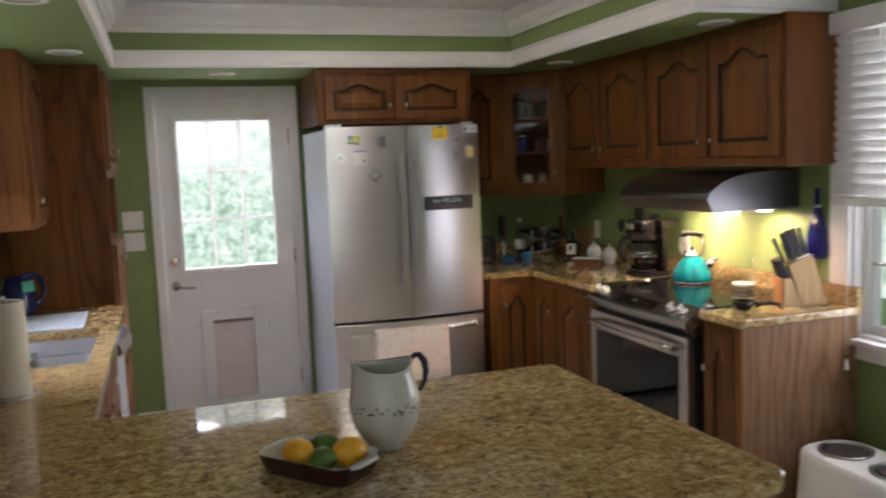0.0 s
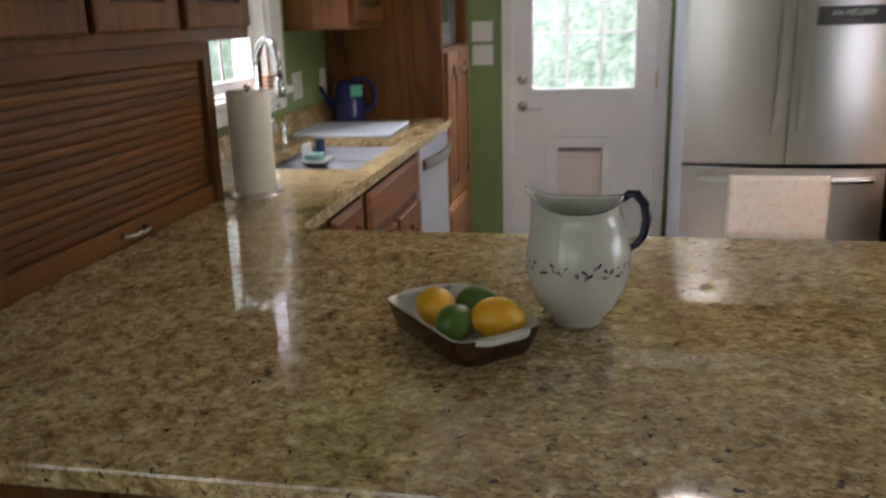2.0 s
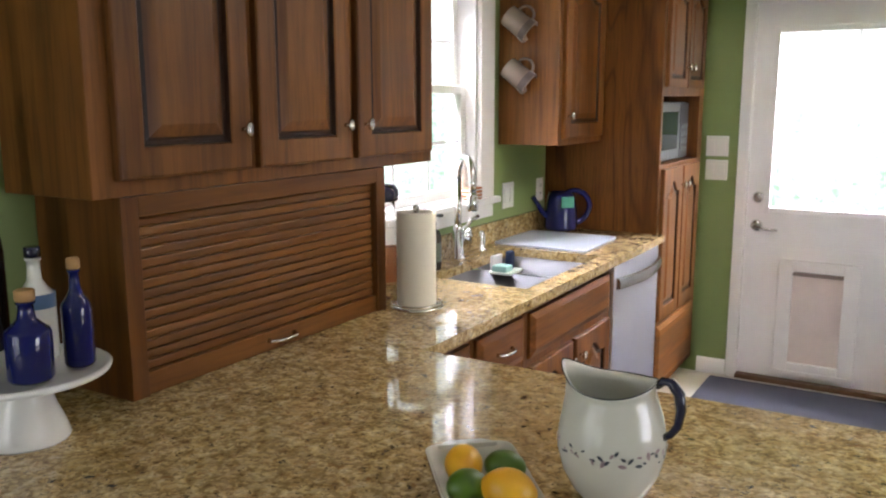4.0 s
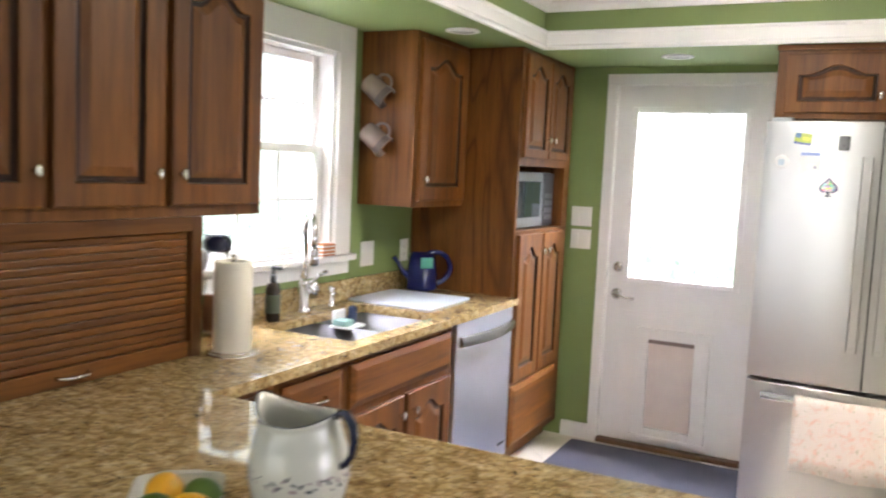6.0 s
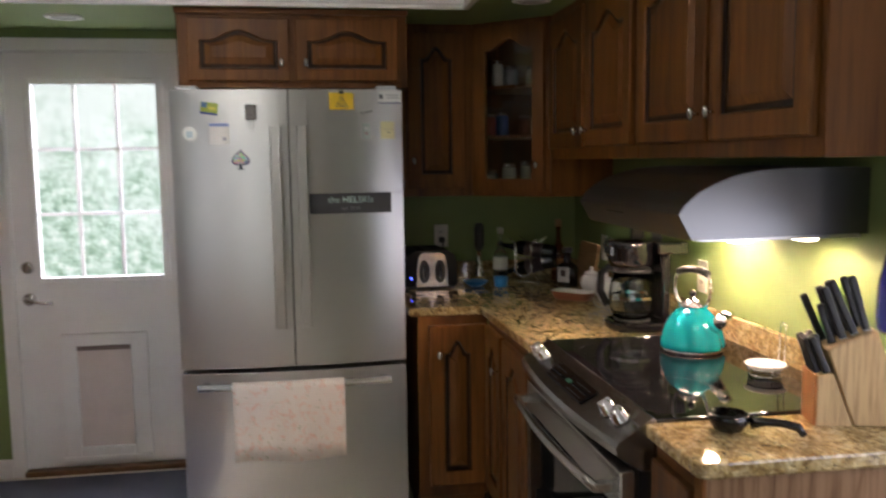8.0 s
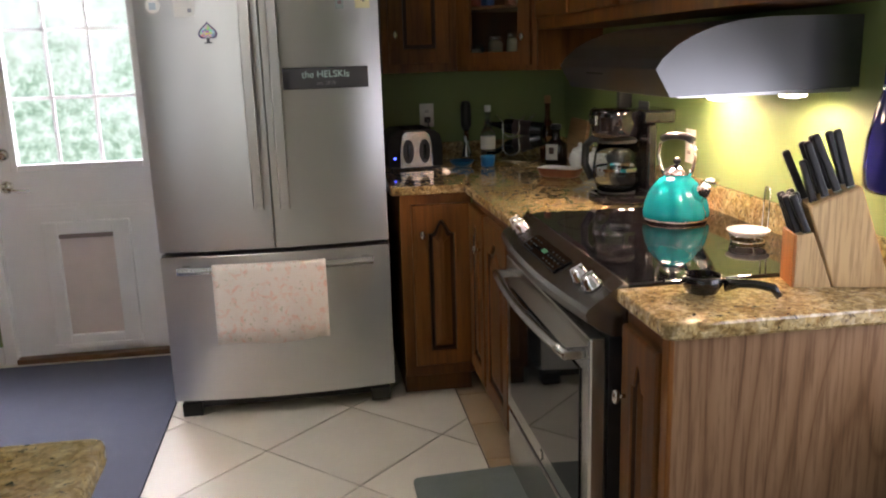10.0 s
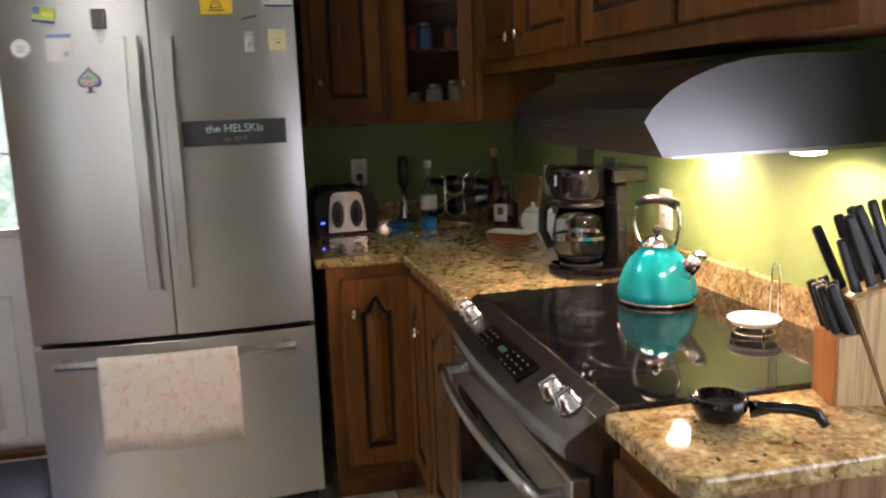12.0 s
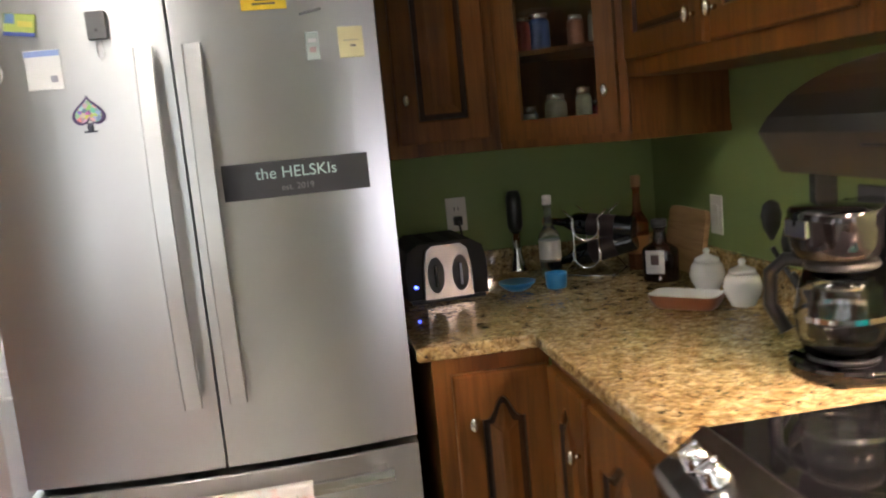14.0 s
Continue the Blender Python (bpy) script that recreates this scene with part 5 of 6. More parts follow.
tube(bm, [(0, -0.055, 0.055), (0.0, -0.10, 0.09), (0.0, -0.125, 0.13), (0.0, -0.15, 0.165)], 0.012, 10, [0.020, 0.014, 0.011, 0.012])
part("spout", bm, M_COB, tp)
bm = bmesh.new()
tube(bm, arc((0, 0.070, 0.11), 0.080, 150, -120, 18, 'yz'), 0.014, 10)
part("handle", bm, M_COB, tp)
bm = bmesh.new()
box(bm, 0.076, -0.030, 0.115, 0.080, 0.034, 0.168, 0.001, 1)
part("paper_label", bm, painted("green_paper", (0.10, 0.42, 0.28), 0.6), tp)

cd = thing("sponge_caddy", "small clear caddy with sponges on the sink divider", "sponge holder", -0.40, 3.235, 0.874)
bm = bmesh.new()
slab(bm, rrect(0.10, 0.13, 0.02), 0.0, 0.010, 0.003)
part("tray", bm, mat("milky_plastic", (0.6, 0.65, 0.62), 0.3), cd)
part("sponge", boxes((-0.035, -0.06, 0.0105, 0.03, 0.0, 0.035), bevel=0.004), painted("pale_teal_sponge", (0.30, 0.50, 0.45), 0.95, 0.1, 0.5, 120), cd)
part("scrubber", boxes((-0.012, 0.01, 0.0105, 0.018, 0.045, 0.085), bevel=0.008), painted("navy_scrubber", (0.015, 0.03, 0.08), 0.8, 0.1, 0.5, 120), cd)
part("bottle_brush", boxes((-0.048, -0.05, 0.0105, -0.030, 0.03, 0.070), bevel=0.006), M_CHINA, cd)

M_TERRA = painted("terracotta", (0.42, 0.17, 0.07), 0.8)
bx_ = thing("sill_planter", "small woven orange-brown box on the window sill", "box", -0.672, 3.44, 1.13)
bm = bmesh.new()
box(bm, -0.028, -0.05, 0.0005, 0.028, 0.05, 0.055, 0.006, 2)
part("box", bm, M_TERRA, bx_)
for k in range(3):
    part("band", boxes((-0.030, -0.052, 0.010 + 0.016 * k, 0.030, 0.052, 0.014 + 0.016 * k), bevel=0.001, segs=1), M_LABELW, bx_)
bottle("lotion_bottle", "white bottle with a navy cap on the window sill", -0.670, 2.70, 1.1305, 0.026, 0.10, M_CHINA, M_NAVY, 0.03, neck=0.2)
gb = thing("glass_jar", "clear glass jar with a wide navy lid behind the paper towel", "jar", -0.60, 2.675, 0.915)
gb.scale = (1.1, 1.1, 1.12)
bm = bmesh.new()
lathe(bm, [(0.038, 0.0), (0.042, 0.006), (0.042, 0.20), (0.034, 0.235), (0.034, 0.26)], n=24)
part("glass", bm, M_GLASS, gb)
bm = bmesh.new()
lathe(bm, [(0.040, 0.261), (0.046, 0.268), (0.046, 0.295), (0.036, 0.312), (0.010, 0.316)], n=24)
part("lid", bm, M_NAVY, gb)
bm = bmesh.new()
lathe(bm, [(0.036, 0.008), (0.037, 0.05), (0.037, 0.12)], n=20)
part("contents", bm, M_TERRA, gb)

M_MUG = painted("patterned_stoneware", (0.21, 0.16, 0.13), 0.25, 0.75, 0.03, 25)
M_MUGB = mat("mug_dark_band", (0.06, 0.04, 0.035), 0.3)
for zz in (1.875, 1.655):
    mg = thing("mug", "patterned stoneware mug hung on the cabinet side", "mug", -0.555, 3.70, zz, 0, "mugs on the cabinet side")
    mg.matrix_basis = pose(-0.61, 3.645, zz + 0.045, 0, 128, 12) @ Matrix.Scale(1.3, 4)
    bm = bmesh.new()
    lathe(bm, [(0.034, 0), (0.037, 0.004), (0.040, 0.095), (0.0405, 0.10), (0.037, 0.10), (0.034, 0.012), (0.01, 0.008)], n=24)
    part("cup", bm, M_MUG, mg)
    bm = bmesh.new()
    lathe(bm, [(0.0402, 0.074), (0.0412, 0.096)], n=24, cap0=False, cap1=False)
    part("band", bm, M_MUGB, mg)
    bm = bmesh.new()
    tube(bm, arc((-0.036, 0, 0.05), 0.028, 60, 300, 12), 0.005, 8)
    part("handle", bm, M_MUG, mg)
    bm = bmesh.new()
    tube(bm, [(-0.555, 3.6995, zz + 0.06), (-0.555, 3.675, zz + 0.055), (-0.555, 3.665, zz + 0.065)], 0.003, 6)
    solid("hook", bm, M_NICKEL, "small metal cup hook on the cabinet side", "hook", group="cup hooks")

mw = thing("microwave", "small grey microwave set in the pantry niche", "microwave", -0.135, 4.29, 1.2455, 90)
M_MWG = painted("dull_grey_enamel", (0.11, 0.12, 0.115), 0.35)
part("body", boxes((0.0, 0.02, 0.0, 0.62, 0.46, 0.30), bevel=0.004), M_MWG, mw)
md = part("door", boxes((0.005, 0.0, 0.008, 0.45, 0.0195, 0.295), bevel=0.004), M_MWG, mw)
part("window", boxes((0.05, -0.003, 0.06, 0.40, -0.0002, 0.25), bevel=0.001, segs=1), mat("smoked_glass", (0.02, 0.03, 0.03), 0.06), md)
kp = part("key_panel", boxes((0.46, 0.002, 0.008, 0.615, 0.0195, 0.295), bevel=0.003), M_BLACK, mw)
for i in range(4):
    for j in range(3):
        part("key", boxes((0.48 + 0.042 * j, -0.001, 0.04 + 0.04 * i, 0.51 + 0.042 * j, 0.0018, 0.065 + 0.04 * i)), M_MWG, kp)


def plate(name, label, m, w_=0.115, h_=0.115, kind="switch"):
    t = thing(name, label, "wall plate")
    t.matrix_basis = m
    part("cover", boxes((-w_ / 2, -0.006, -h_ / 2, w_ / 2, -0.0005, h_ / 2), bevel=0.002), M_PLATE, t)
    if kind == "switch":
        n = max(1, round(w_ / 0.055))
        for i in range(n):
            x = -w_ / 2 + w_ * (i + 0.5) / n
            part("rocker", boxes((x - 0.016, -0.010, -0.032, x + 0.016, -0.0062, 0.032), bevel=0.0015), M_PLATE, t)
    else:
        for z in (-0.02, 0.02):
            part("socket", boxes((-0.016, -0.008, z - 0.014, 0.016, -0.0062, z + 0.014), bevel=0.0015), M_PLATE, t)
            part("slot", boxes((-0.008, -0.0088, z - 0.006, -0.005, -0.0081, z + 0.006)), M_DARK, t)
            part("slot", boxes((0.005, -0.0088, z - 0.006, 0.008, -0.0081, z + 0.006)), M_DARK, t)
    return t


plate("switch_plate", "white double light switch plate by the back door", pose(-0.008, YN, 1.304), 0.12, 0.112)
plate("switch_plate", "white double light switch plate by the back door", pose(-0.006, YN, 1.172), 0.12, 0.112)
plate("switch_plate", "white switch plate beside the sink window", pose(XW, 3.805, 1.115, 0, 0, 90), 0.115, 0.12)
plate("outlet_plate", "white outlet plate beside the tall cabinet", pose(XW, 4.165, 1.11, 0, 0, 90), 0.075, 0.115, "outlet")
plate("outlet_plate", "white outlet plate behind the toaster", pose(2.235, YN, 1.135), 0.07, 0.115, "outlet")
plate("switch_plate", "white switch plate on the range wall", pose(XE, 4.592, 1.10, 0, 0, -90), 0.072, 0.118)
plate("outlet_plate", "white outlet plate behind the kettle", pose(XE, 3.585, 1.10, 0, 0, -90), 0.07, 0.115, "outlet")

# ---- corner worktop ----
ts = thing("toaster", "steel and black two-slot toaster with a blue lamp", "toaster", 2.135, 4.70, 0.915, 4)
ts.scale = (1.15, 1.0, 0.98)
bm = bmesh.new()
loops = []
for y, g in ((0.012, 0.0), (0.27, 0.0)):
    loops.append([(px * 1.0, y, 0.012 + pz) for px, pz in [(-0.108, 0), (0.108, 0), (0.110, 0.10), (0.100, 0.150), (0.070, 0.172), (-0.070, 0.172), (-0.100, 0.150), (-0.110, 0.10)]])
rings(bm, loops)
part("shell", bm, mat("matt_black_plastic", (0.008, 0.008, 0.009), 0.6), ts)
bm = bmesh.new()
loops = [[(px * k, y, 0.012 + pz) for px, pz in [(-0.070, 0), (0.070, 0), (0.067, 0.10), (0.058, 0.15), (0.040, 0.165), (-0.040, 0.165), (-0.058, 0.15), (-0.067, 0.10)]] for y, k in ((0.0115, 1.0), (0.001, 0.97), (-0.002, 0.92))]
rings(bm, loops)
fp = part("front_plate", bm, steel("toaster_steel", (0.30, 0.28, 0.26), 0.22), ts, "dull steel front")
for x in (-0.033, 0.033):
    bm = bmesh.new()
    loops = [[(x + 0.0225 * math.cos(a), y, 0.086 + 0.056 * math.sin(a)) for a in [2 * math.pi * i / 18 for i in range(18)]] for y in (-0.0024, -0.0045)]
    rings(bm, loops)
    part("lever_recess", bm, M_BLACK, fp)
    part("lever", boxes((x - 0.005, -0.014, 0.050, x + 0.005, -0.0046, 0.118), bevel=0.003), M_BLACKGLOSS, fp)
for x in (-0.033, 0.033):
    part("slot", boxes((x - 0.013, 0.045, 0.1842, x + 0.013, 0.235, 0.1858)), M_DARK, ts)
part("base", boxes((-0.10, 0.005, 0.0, 0.10, 0.265, 0.0118), bevel=0.003), M_BLACK, ts)
part("indicator", boxes((-0.090, 0.0085, 0.05, -0.083, 0.0118, 0.057)), glow("blue_led", (0.05, 0.08, 1.0), 8.0), ts)
pl = thing("plug", "black plug in the outlet behind the toaster", "plug", 2.235, YN - 0.009, 1.115)
part("cap", boxes((-0.014, -0.03, -0.014, 0.014, -0.0003, 0.014), bevel=0.003), M_BLACK, pl)
bm = bmesh.new()
tube(bm, [(0, -0.028, 0), (0, -0.05, -0.02), (0.01, -0.06, -0.09), (0.0, -0.08, -0.17), (-0.03, -0.10, -0.195)], 0.004, 6)
part("cord", bm, M_BLACK, pl)

sbld = thing("stick_blender", "black and steel stick blender standing on its base", "blender", 2.42, 4.985, 0.915)
bm = bmesh.new()
lathe(bm, [(0.035, 0), (0.035, 0.02), (0.024, 0.05), (0.017, 0.075), (0.017, 0.15)], n=18)
part("shaft", bm, M_CHROME, sbld)
bm = bmesh.new()
lathe(bm, [(0.020, 0.1505), (0.026, 0.17), (0.026, 0.26), (0.020, 0.285), (0.006, 0.288)], n=18)
part("grip", bm, M_BLACK, sbld)
bm = bmesh.new()
lathe(bm, [(0.025, 0), (0.04, 0.008), (0.055, 0.022), (0.058, 0.028), (0.054, 0.028), (0.03, 0.010), (0.004, 0.008)], n=28)
M_BLUEP = mat("bright_blue_plastic", (0.02, 0.17, 0.42), 0.3)
solid("small_dish", bm, M_BLUEP, "small bright blue plastic dish", "dish", pose(2.352, 4.735, 0.9152))
bm = bmesh.new()
lathe(bm, [(0.028, 0), (0.031, 0.004), (0.034, 0.048), (0.031, 0.048), (0.028, 0.008), (0.004, 0.006)], n=24)
solid("measuring_cup", bm, M_BLUEP, "small bright blue plastic cup", "cup", pose(2.468, 4.70, 0.9152))
M_CLEARLIQ = mat("clear_bottle_glass", (0.75, 0.8, 0.8), 0.03, 0.0, Transmission_Weight=0.9, IOR=1.4)
M_AMBER = tinted("amber_spirit_glass", (0.35, 0.10, 0.015))
M_BROWNLIQ = mat("dark_spirit_glass", (0.018, 0.007, 0.004), 0.05)
bottle("spirit_bottle", "clear spirit bottle with a white label", 2.515, 4.915, 0.915, 0.036, 0.235, M_CLEARLIQ, M_CHINA, 0.03, M_LABELW, (0.24, 0.50), 0.36)
bottle("spirit_bottle", "tall amber spirit bottle with a pale neck", 2.795, 4.84, 0.915, 0.036, 0.27, M_AMBER, M_CORK, 0.035, mat("amber_print", (0.30, 0.12, 0.03), 0.5), (0.2, 0.42), 0.36)
wb = bottle("spirit_bottle", "squat dark whisky bottle with a cream label", 2.772, 4.615, 0.915, 0.055, 0.165, M_BROWNLIQ, M_BLACK, 0.022, None, neck=0.34, sx=1.0, sy=0.62, rz=-40)
bm = bmesh.new()
box(bm, -0.034, -0.0375, 0.028, 0.022, -0.0345, 0.098, 0.001, 1)
wl = part("paper_label", bm, M_LABELW, wb, "cream arched paper label")
part("mark", boxes((-0.018, -0.0385, 0.055, 0.006, -0.0376, 0.085)), mat("dark_label_mark", (0.10, 0.06, 0.05), 0.6), wl)

wr = thing("wine_rack", "small chrome wire wine rack holding two bottles", "wine rack", 2.645, 4.86, 0.915, -35)
for y in (-0.07, 0.07):
    for k in range(2):
        bm = bmesh.new()
        tube(bm, arc((0.0, y, 0.075 + 0.09 * k), 0.045, 150, 390, 14), 0.0035, 6)
        part("cradle", bm, M_CHROME, wr)
for x in (-0.09, 0.09):
    for y in (-0.07, 0.07):
        bm = bmesh.new()
        tube(bm, [(x, y, 0.004), (x * 0.45, y, 0.06), (x * 0.45, y, 0.19), (x * 0.8, y, 0.22)], 0.0035, 6)
        part("upright", bm, M_CHROME, wr)
for z, x in ((0.004, -0.09), (0.004, 0.09)):
    bm = bmesh.new()
    tube(bm, [(x, -0.11, z), (x, 0.11, z)], 0.0035, 6)
    part("rail", bm, M_CHROME, wr)
bm = bmesh.new()
tube(bm, [(-0.10, -0.07, 0.004), (0.10, -0.07, 0.004)], 0.0035, 6)
part("rail", bm, M_CHROME, wr)
for k, tw in ((0, -16), (1, 6)):
    bottle("wine_bottle", "dark wine bottle lying in the wire rack", 0, 0, 0, 0.037, 0.30, M_DKGREEN, mat("wine_capsule", (0.25, 0.10, 0.03), 0.35), 0.004, tag=mat("dark_wine_label", (0.03, 0.015, 0.015), 0.6), tag_z=(0.2, 0.5),
           tilt=pose(2.645, 4.86, 0.915 + 0.075 + 0.09 * k, 0, 0, -35) @ pose(0.14, 0.0, -0.004 - 0.0025 * tw, 0, tw - 90, 0))

M_BOARD = wood("maple_board", (0.26, 0.15, 0.07), (0.36, 0.22, 0.11), (0.45, 0.29, 0.16), 'y', (0.5, 0.65), 0.0)
cb = thing("cutting_board", "wooden cutting board leaning on the wall", "cutting board")
cb.matrix_basis = pose(2.885, 4.73, 0.916, 0, 10, 0)
bm = bmesh.new()
loops = [[(x, py, 0.10 + pz) for py, pz in rrect(0.26, 0.20, 0.03)] for x in (0.0, 0.016)]
rings(bm, loops)
part("board", bm, M_BOARD, cb)
for x, y, h_ in ((2.822, 4.415, 0.105), (2.818, 4.212, 0.120)):
    j = thing("sugar_jar", "white china lidded jar standing on the worktop", "jar", x, y, 0.915, 0, "white lidded jars")
    bm = bmesh.new()
    lathe(bm, [(0.030, 0), (0.032, 0.006), (0.045, 0.030), (0.049, 0.050), (0.043, 0.074), (0.034, 0.084)], n=28)
    part("pot", bm, M_CHINA, j)
    bm = bmesh.new()
    lathe(bm, [(0.036, 0.0845), (0.032, 0.094), (0.014, 0.102), (0.007, 0.106), (0.010, 0.114), (0.006, 0.121), (0.001, 0.122)], n=24)
    part("lid", bm, M_CHINA, j)
dish("baking_dish", "small terracotta baking dish with a white lining", "baking dish", 0.185, 0.105, 0.036, 2.69, 4.268, 0.9152, -46, painted("terracotta_glaze", (0.26, 0.09, 0.04), 0.3), M_CHINA)

# coffee maker, its front towards the room
cm = thing("coffee_maker", "black and steel drip coffee maker with a glass carafe", "coffee maker", 2.62, 3.735, 0.915, -90)
bm = bmesh.new()
slab(bm, rounded([(0.0, 0.06), (0.05, -0.01), (0.15, -0.01), (0.20, 0.06), (0.20, 0.205), (0.0, 0.205)], [0.05, 0.05, 0.05, 0.05, 0.02, 0.02]), 0.0, 0.032, 0.008)
part("base", bm, M_BLACKGLOSS, cm)
part("tower", boxes((0.020, 0.160, 0.0325, 0.180, 0.196, 0.270), bevel=0.010, segs=3), M_BLACKGLOSS, cm)
part("water_tank", boxes((0.008, 0.140, 0.2705, 0.192, 0.255, 0.316), bevel=0.010, segs=3), M_BLACKGLOSS, cm, "black water tank over the back")
bm = bmesh.new()
lathe(bm, [(0.064, 0.224), (0.074, 0.228), (0.078, 0.250), (0.081, 0.292), (0.081, 0.310), (0.077, 0.318), (0.03, 0.322), (0.004, 0.323)], cx=0.10, cy=0.074, n=36)
hd_ = part("brew_head", bm, M_BLACKGLOSS, cm, "glossy rounded black brew head")
bm = bmesh.new()
rings(bm, [[(x, y, z) for x, y, z in ((0.012, 0.045, 0.300), (-0.035, 0.060, 0.300), (-0.035, 0.095, 0.300), (0.012, 0.115, 0.300))], [(0.030, 0.05, 0.235), (0.012, 0.06, 0.235), (0.012, 0.095, 0.235), (0.030, 0.11, 0.235)]])
part("lid_hinge", bm, M_BLACK, hd_)
part("trim", boxes((0.066, -0.0065, 0.266, 0.134, 0.012, 0.300), bevel=0.003), M_CHROME, hd_)
bm = bmesh.new()
cyl(bm, (0.10, 0.085, 0.0325), (0.10, 0.085, 0.037), 0.062, 24)
part("hot_plate", bm, M_BLACK, cm)
cf = part("carafe", lathe(bmesh.new(), [(0.058, 0.038), (0.068, 0.045), (0.081, 0.082), (0.083, 0.120), (0.076, 0.168), (0.064, 0.204), (0.062, 0.204), (0.074, 0.166), (0.080, 0.119), (0.078, 0.082), (0.065, 0.047), (0.010, 0.042)], cx=0.10, cy=0.085, n=30), M_GLASS, cm, "clear glass carafe")
bm = bmesh.new()
lathe(bm, [(0.063, 0.2045), (0.066, 0.209), (0.062, 0.217), (0.034, 0.221), (0.004, 0.222)], cx=0.10, cy=0.085, n=26)
part("lid", bm, M_BLACK, cf)
bm = bmesh.new()
lathe(bm, [(0.0836, 0.112), (0.0836, 0.122)], cx=0.10, cy=0.085, n=30, cap0=False, cap1=False)
part("band", bm, M_CHROME, cf)
bm = bmesh.new()
tube(bm, [(0.050, 0.050, 0.211), (0.014, 0.026, 0.212), (-0.010, 0.008, 0.185), (-0.012, 0.006, 0.12), (0.016, 0.024, 0.070)], 0.014, 8)
part("handle", bm, M_BLACK, cf)

uc = thing("utensil_crock", "dark brown crock full of black kitchen utensils", "utensil holder", 2.80, 3.80, 0.915)
bm = bmesh.new()
lathe(bm, [(0.055, 0), (0.060, 0.006), (0.062, 0.15), (0.058, 0.155), (0.055, 0.15), (0.05, 0.02), (0.004, 0.015)], n=26)
part("crock", bm, painted("dark_brown_glaze", (0.022, 0.014, 0.012), 0.25), uc)
uh = [((-0.03, 0.02), (-0.10, 0.06), 0.27, 'spoon'), ((0.02, 0.02), (0.0, 0.03), 0.42, 'flat'), ((0.0, -0.02), (0.03, -0.08), 0.30, 'spatula'), ((-0.02, -0.02), (-0.08, 0.02), 0.22, 'spoon')]
for (a, b), (c, d), h_, kd in uh:
    u = part("utensil", cyl(bmesh.new(), (a * 0.6, b * 0.6, 0.03), (c, d, h_ - 0.06), 0.006, 8), M_BLACK, uc, "black nylon utensil")
    bm = bmesh.new()
    if kd == 'spoon':
        lathe(bm, [(0.004, -0.045), (0.020, -0.018), (0.025, 0.008), (0.018, 0.032), (0.004, 0.04)], cx=c, cy=d, cz=h_, n=14, sx=1.0, sy=0.35)
    elif kd == 'flat':
        box(bm, c - 0.026, d - 0.012, h_ - 0.13, c + 0.026, d + 0.012, h_ + 0.01, 0.004, 2)
    else:
        box(bm, c - 0.004, d - 0.045, h_ - 0.06, c + 0.003, d + 0.04, h_ + 0.035, 0.002, 1)
    part("head", bm, M_BLACK if kd != 'spatula' else mat("grey_nylon", (0.06, 0.06, 0.065), 0.4), u)

# ---- on the range and beside it ----
kt = thing("kettle", "teal fluted enamel kettle with a chrome handle", "kettle", 2.745, 3.240, 0.9225, -60)
M_TEAL = mat("teal_enamel", (0.004, 0.25, 0.29), 0.10, 0.0, Coat_Weight=0.5)
bm = bmesh.new()
loops = []
for z, r in ((0.010, 0.091), (0.014, 0.097), (0.03, 0.097), (0.06, 0.090), (0.09, 0.078), (0.115, 0.062), (0.130, 0.046), (0.136, 0.036)):
    l = []
    for i in range(90):
        a = 2 * math.pi * i / 90
        flute = 1 + (0.085 * abs(math.cos(4.5 * a + z * 11)) - 0.05) * min(1, z / 0.016) * (1 - max(0, (z - 0.1) / 0.04) * 0.9)
        l.append((r * flute * math.cos(a), r * flute * math.sin(a), z))
    loops.append(l)
rings(bm, loops, smooth=True)
part("body", bm, M_TEAL, kt)
bm = bmesh.new()
lathe(bm, [(0.082, 0.0), (0.093, 0.002), (0.094, 0.0098), (0.084, 0.0105)], n=40)
part("base_ring", bm, M_CHROME, kt)
bm = bmesh.new()
lathe(bm, [(0.038, 0.1365), (0.040, 0.142), (0.034, 0.154), (0.016, 0.164), (0.006, 0.167)], n=28)
ld_ = part("lid", bm, M_CHROME, kt)
bm = bmesh.new()
lathe(bm, [(0.005, 0.167), (0.011, 0.174), (0.012, 0.182), (0.006, 0.190), (0.001, 0.191)], n=16)
part("knob", bm, M_BLACK, ld_)
bm = bmesh.new()
tube(bm, [(0.072, 0, 0.085), (0.100, 0, 0.105), (0.122, 0, 0.125)], 0.02, 14, [0.028, 0.021, 0.018])
sp_ = part("spout", bm, M_CHROME, kt)
bm = bmesh.new()
lathe(bm, [(0.010, -0.01), (0.020, 0.0), (0.022, 0.006), (0.016, 0.012), (0.002, 0.013)], cx=0.122, cz=0.127, n=16)
part("cap", bm, M_CHROME, sp_)
for s in (-1, 1):
    bm = bmesh.new()
    tube(bm, [(0.04 * s, 0, 0.132), (0.055 * s, 0, 0.155), (0.066 * s, 0, 0.19), (0.062 * s, 0, 0.225), (0.045 * s, 0, 0.247)], 0.0065, 8)
    part("handle_arm", bm, M_CHROME, kt)
bm = bmesh.new()
tube(bm, [(-0.055, 0, 0.242), (-0.03, 0, 0.252), (0.0, 0, 0.255), (0.03, 0, 0.252), (0.055, 0, 0.242)], 0.012, 10)
part("grip", bm, M_BLACK, kt, "black handle grip")

sr = thing("spoon_rest", "white saucer in a chrome wire spoon rest", "spoon rest", 2.800, 2.905, 0.9225)
bm = bmesh.new()
lathe(bm, [(0.03, 0.022), (0.045, 0.025), (0.056, 0.034), (0.054, 0.036), (0.03, 0.028), (0.003, 0.027)], n=30)
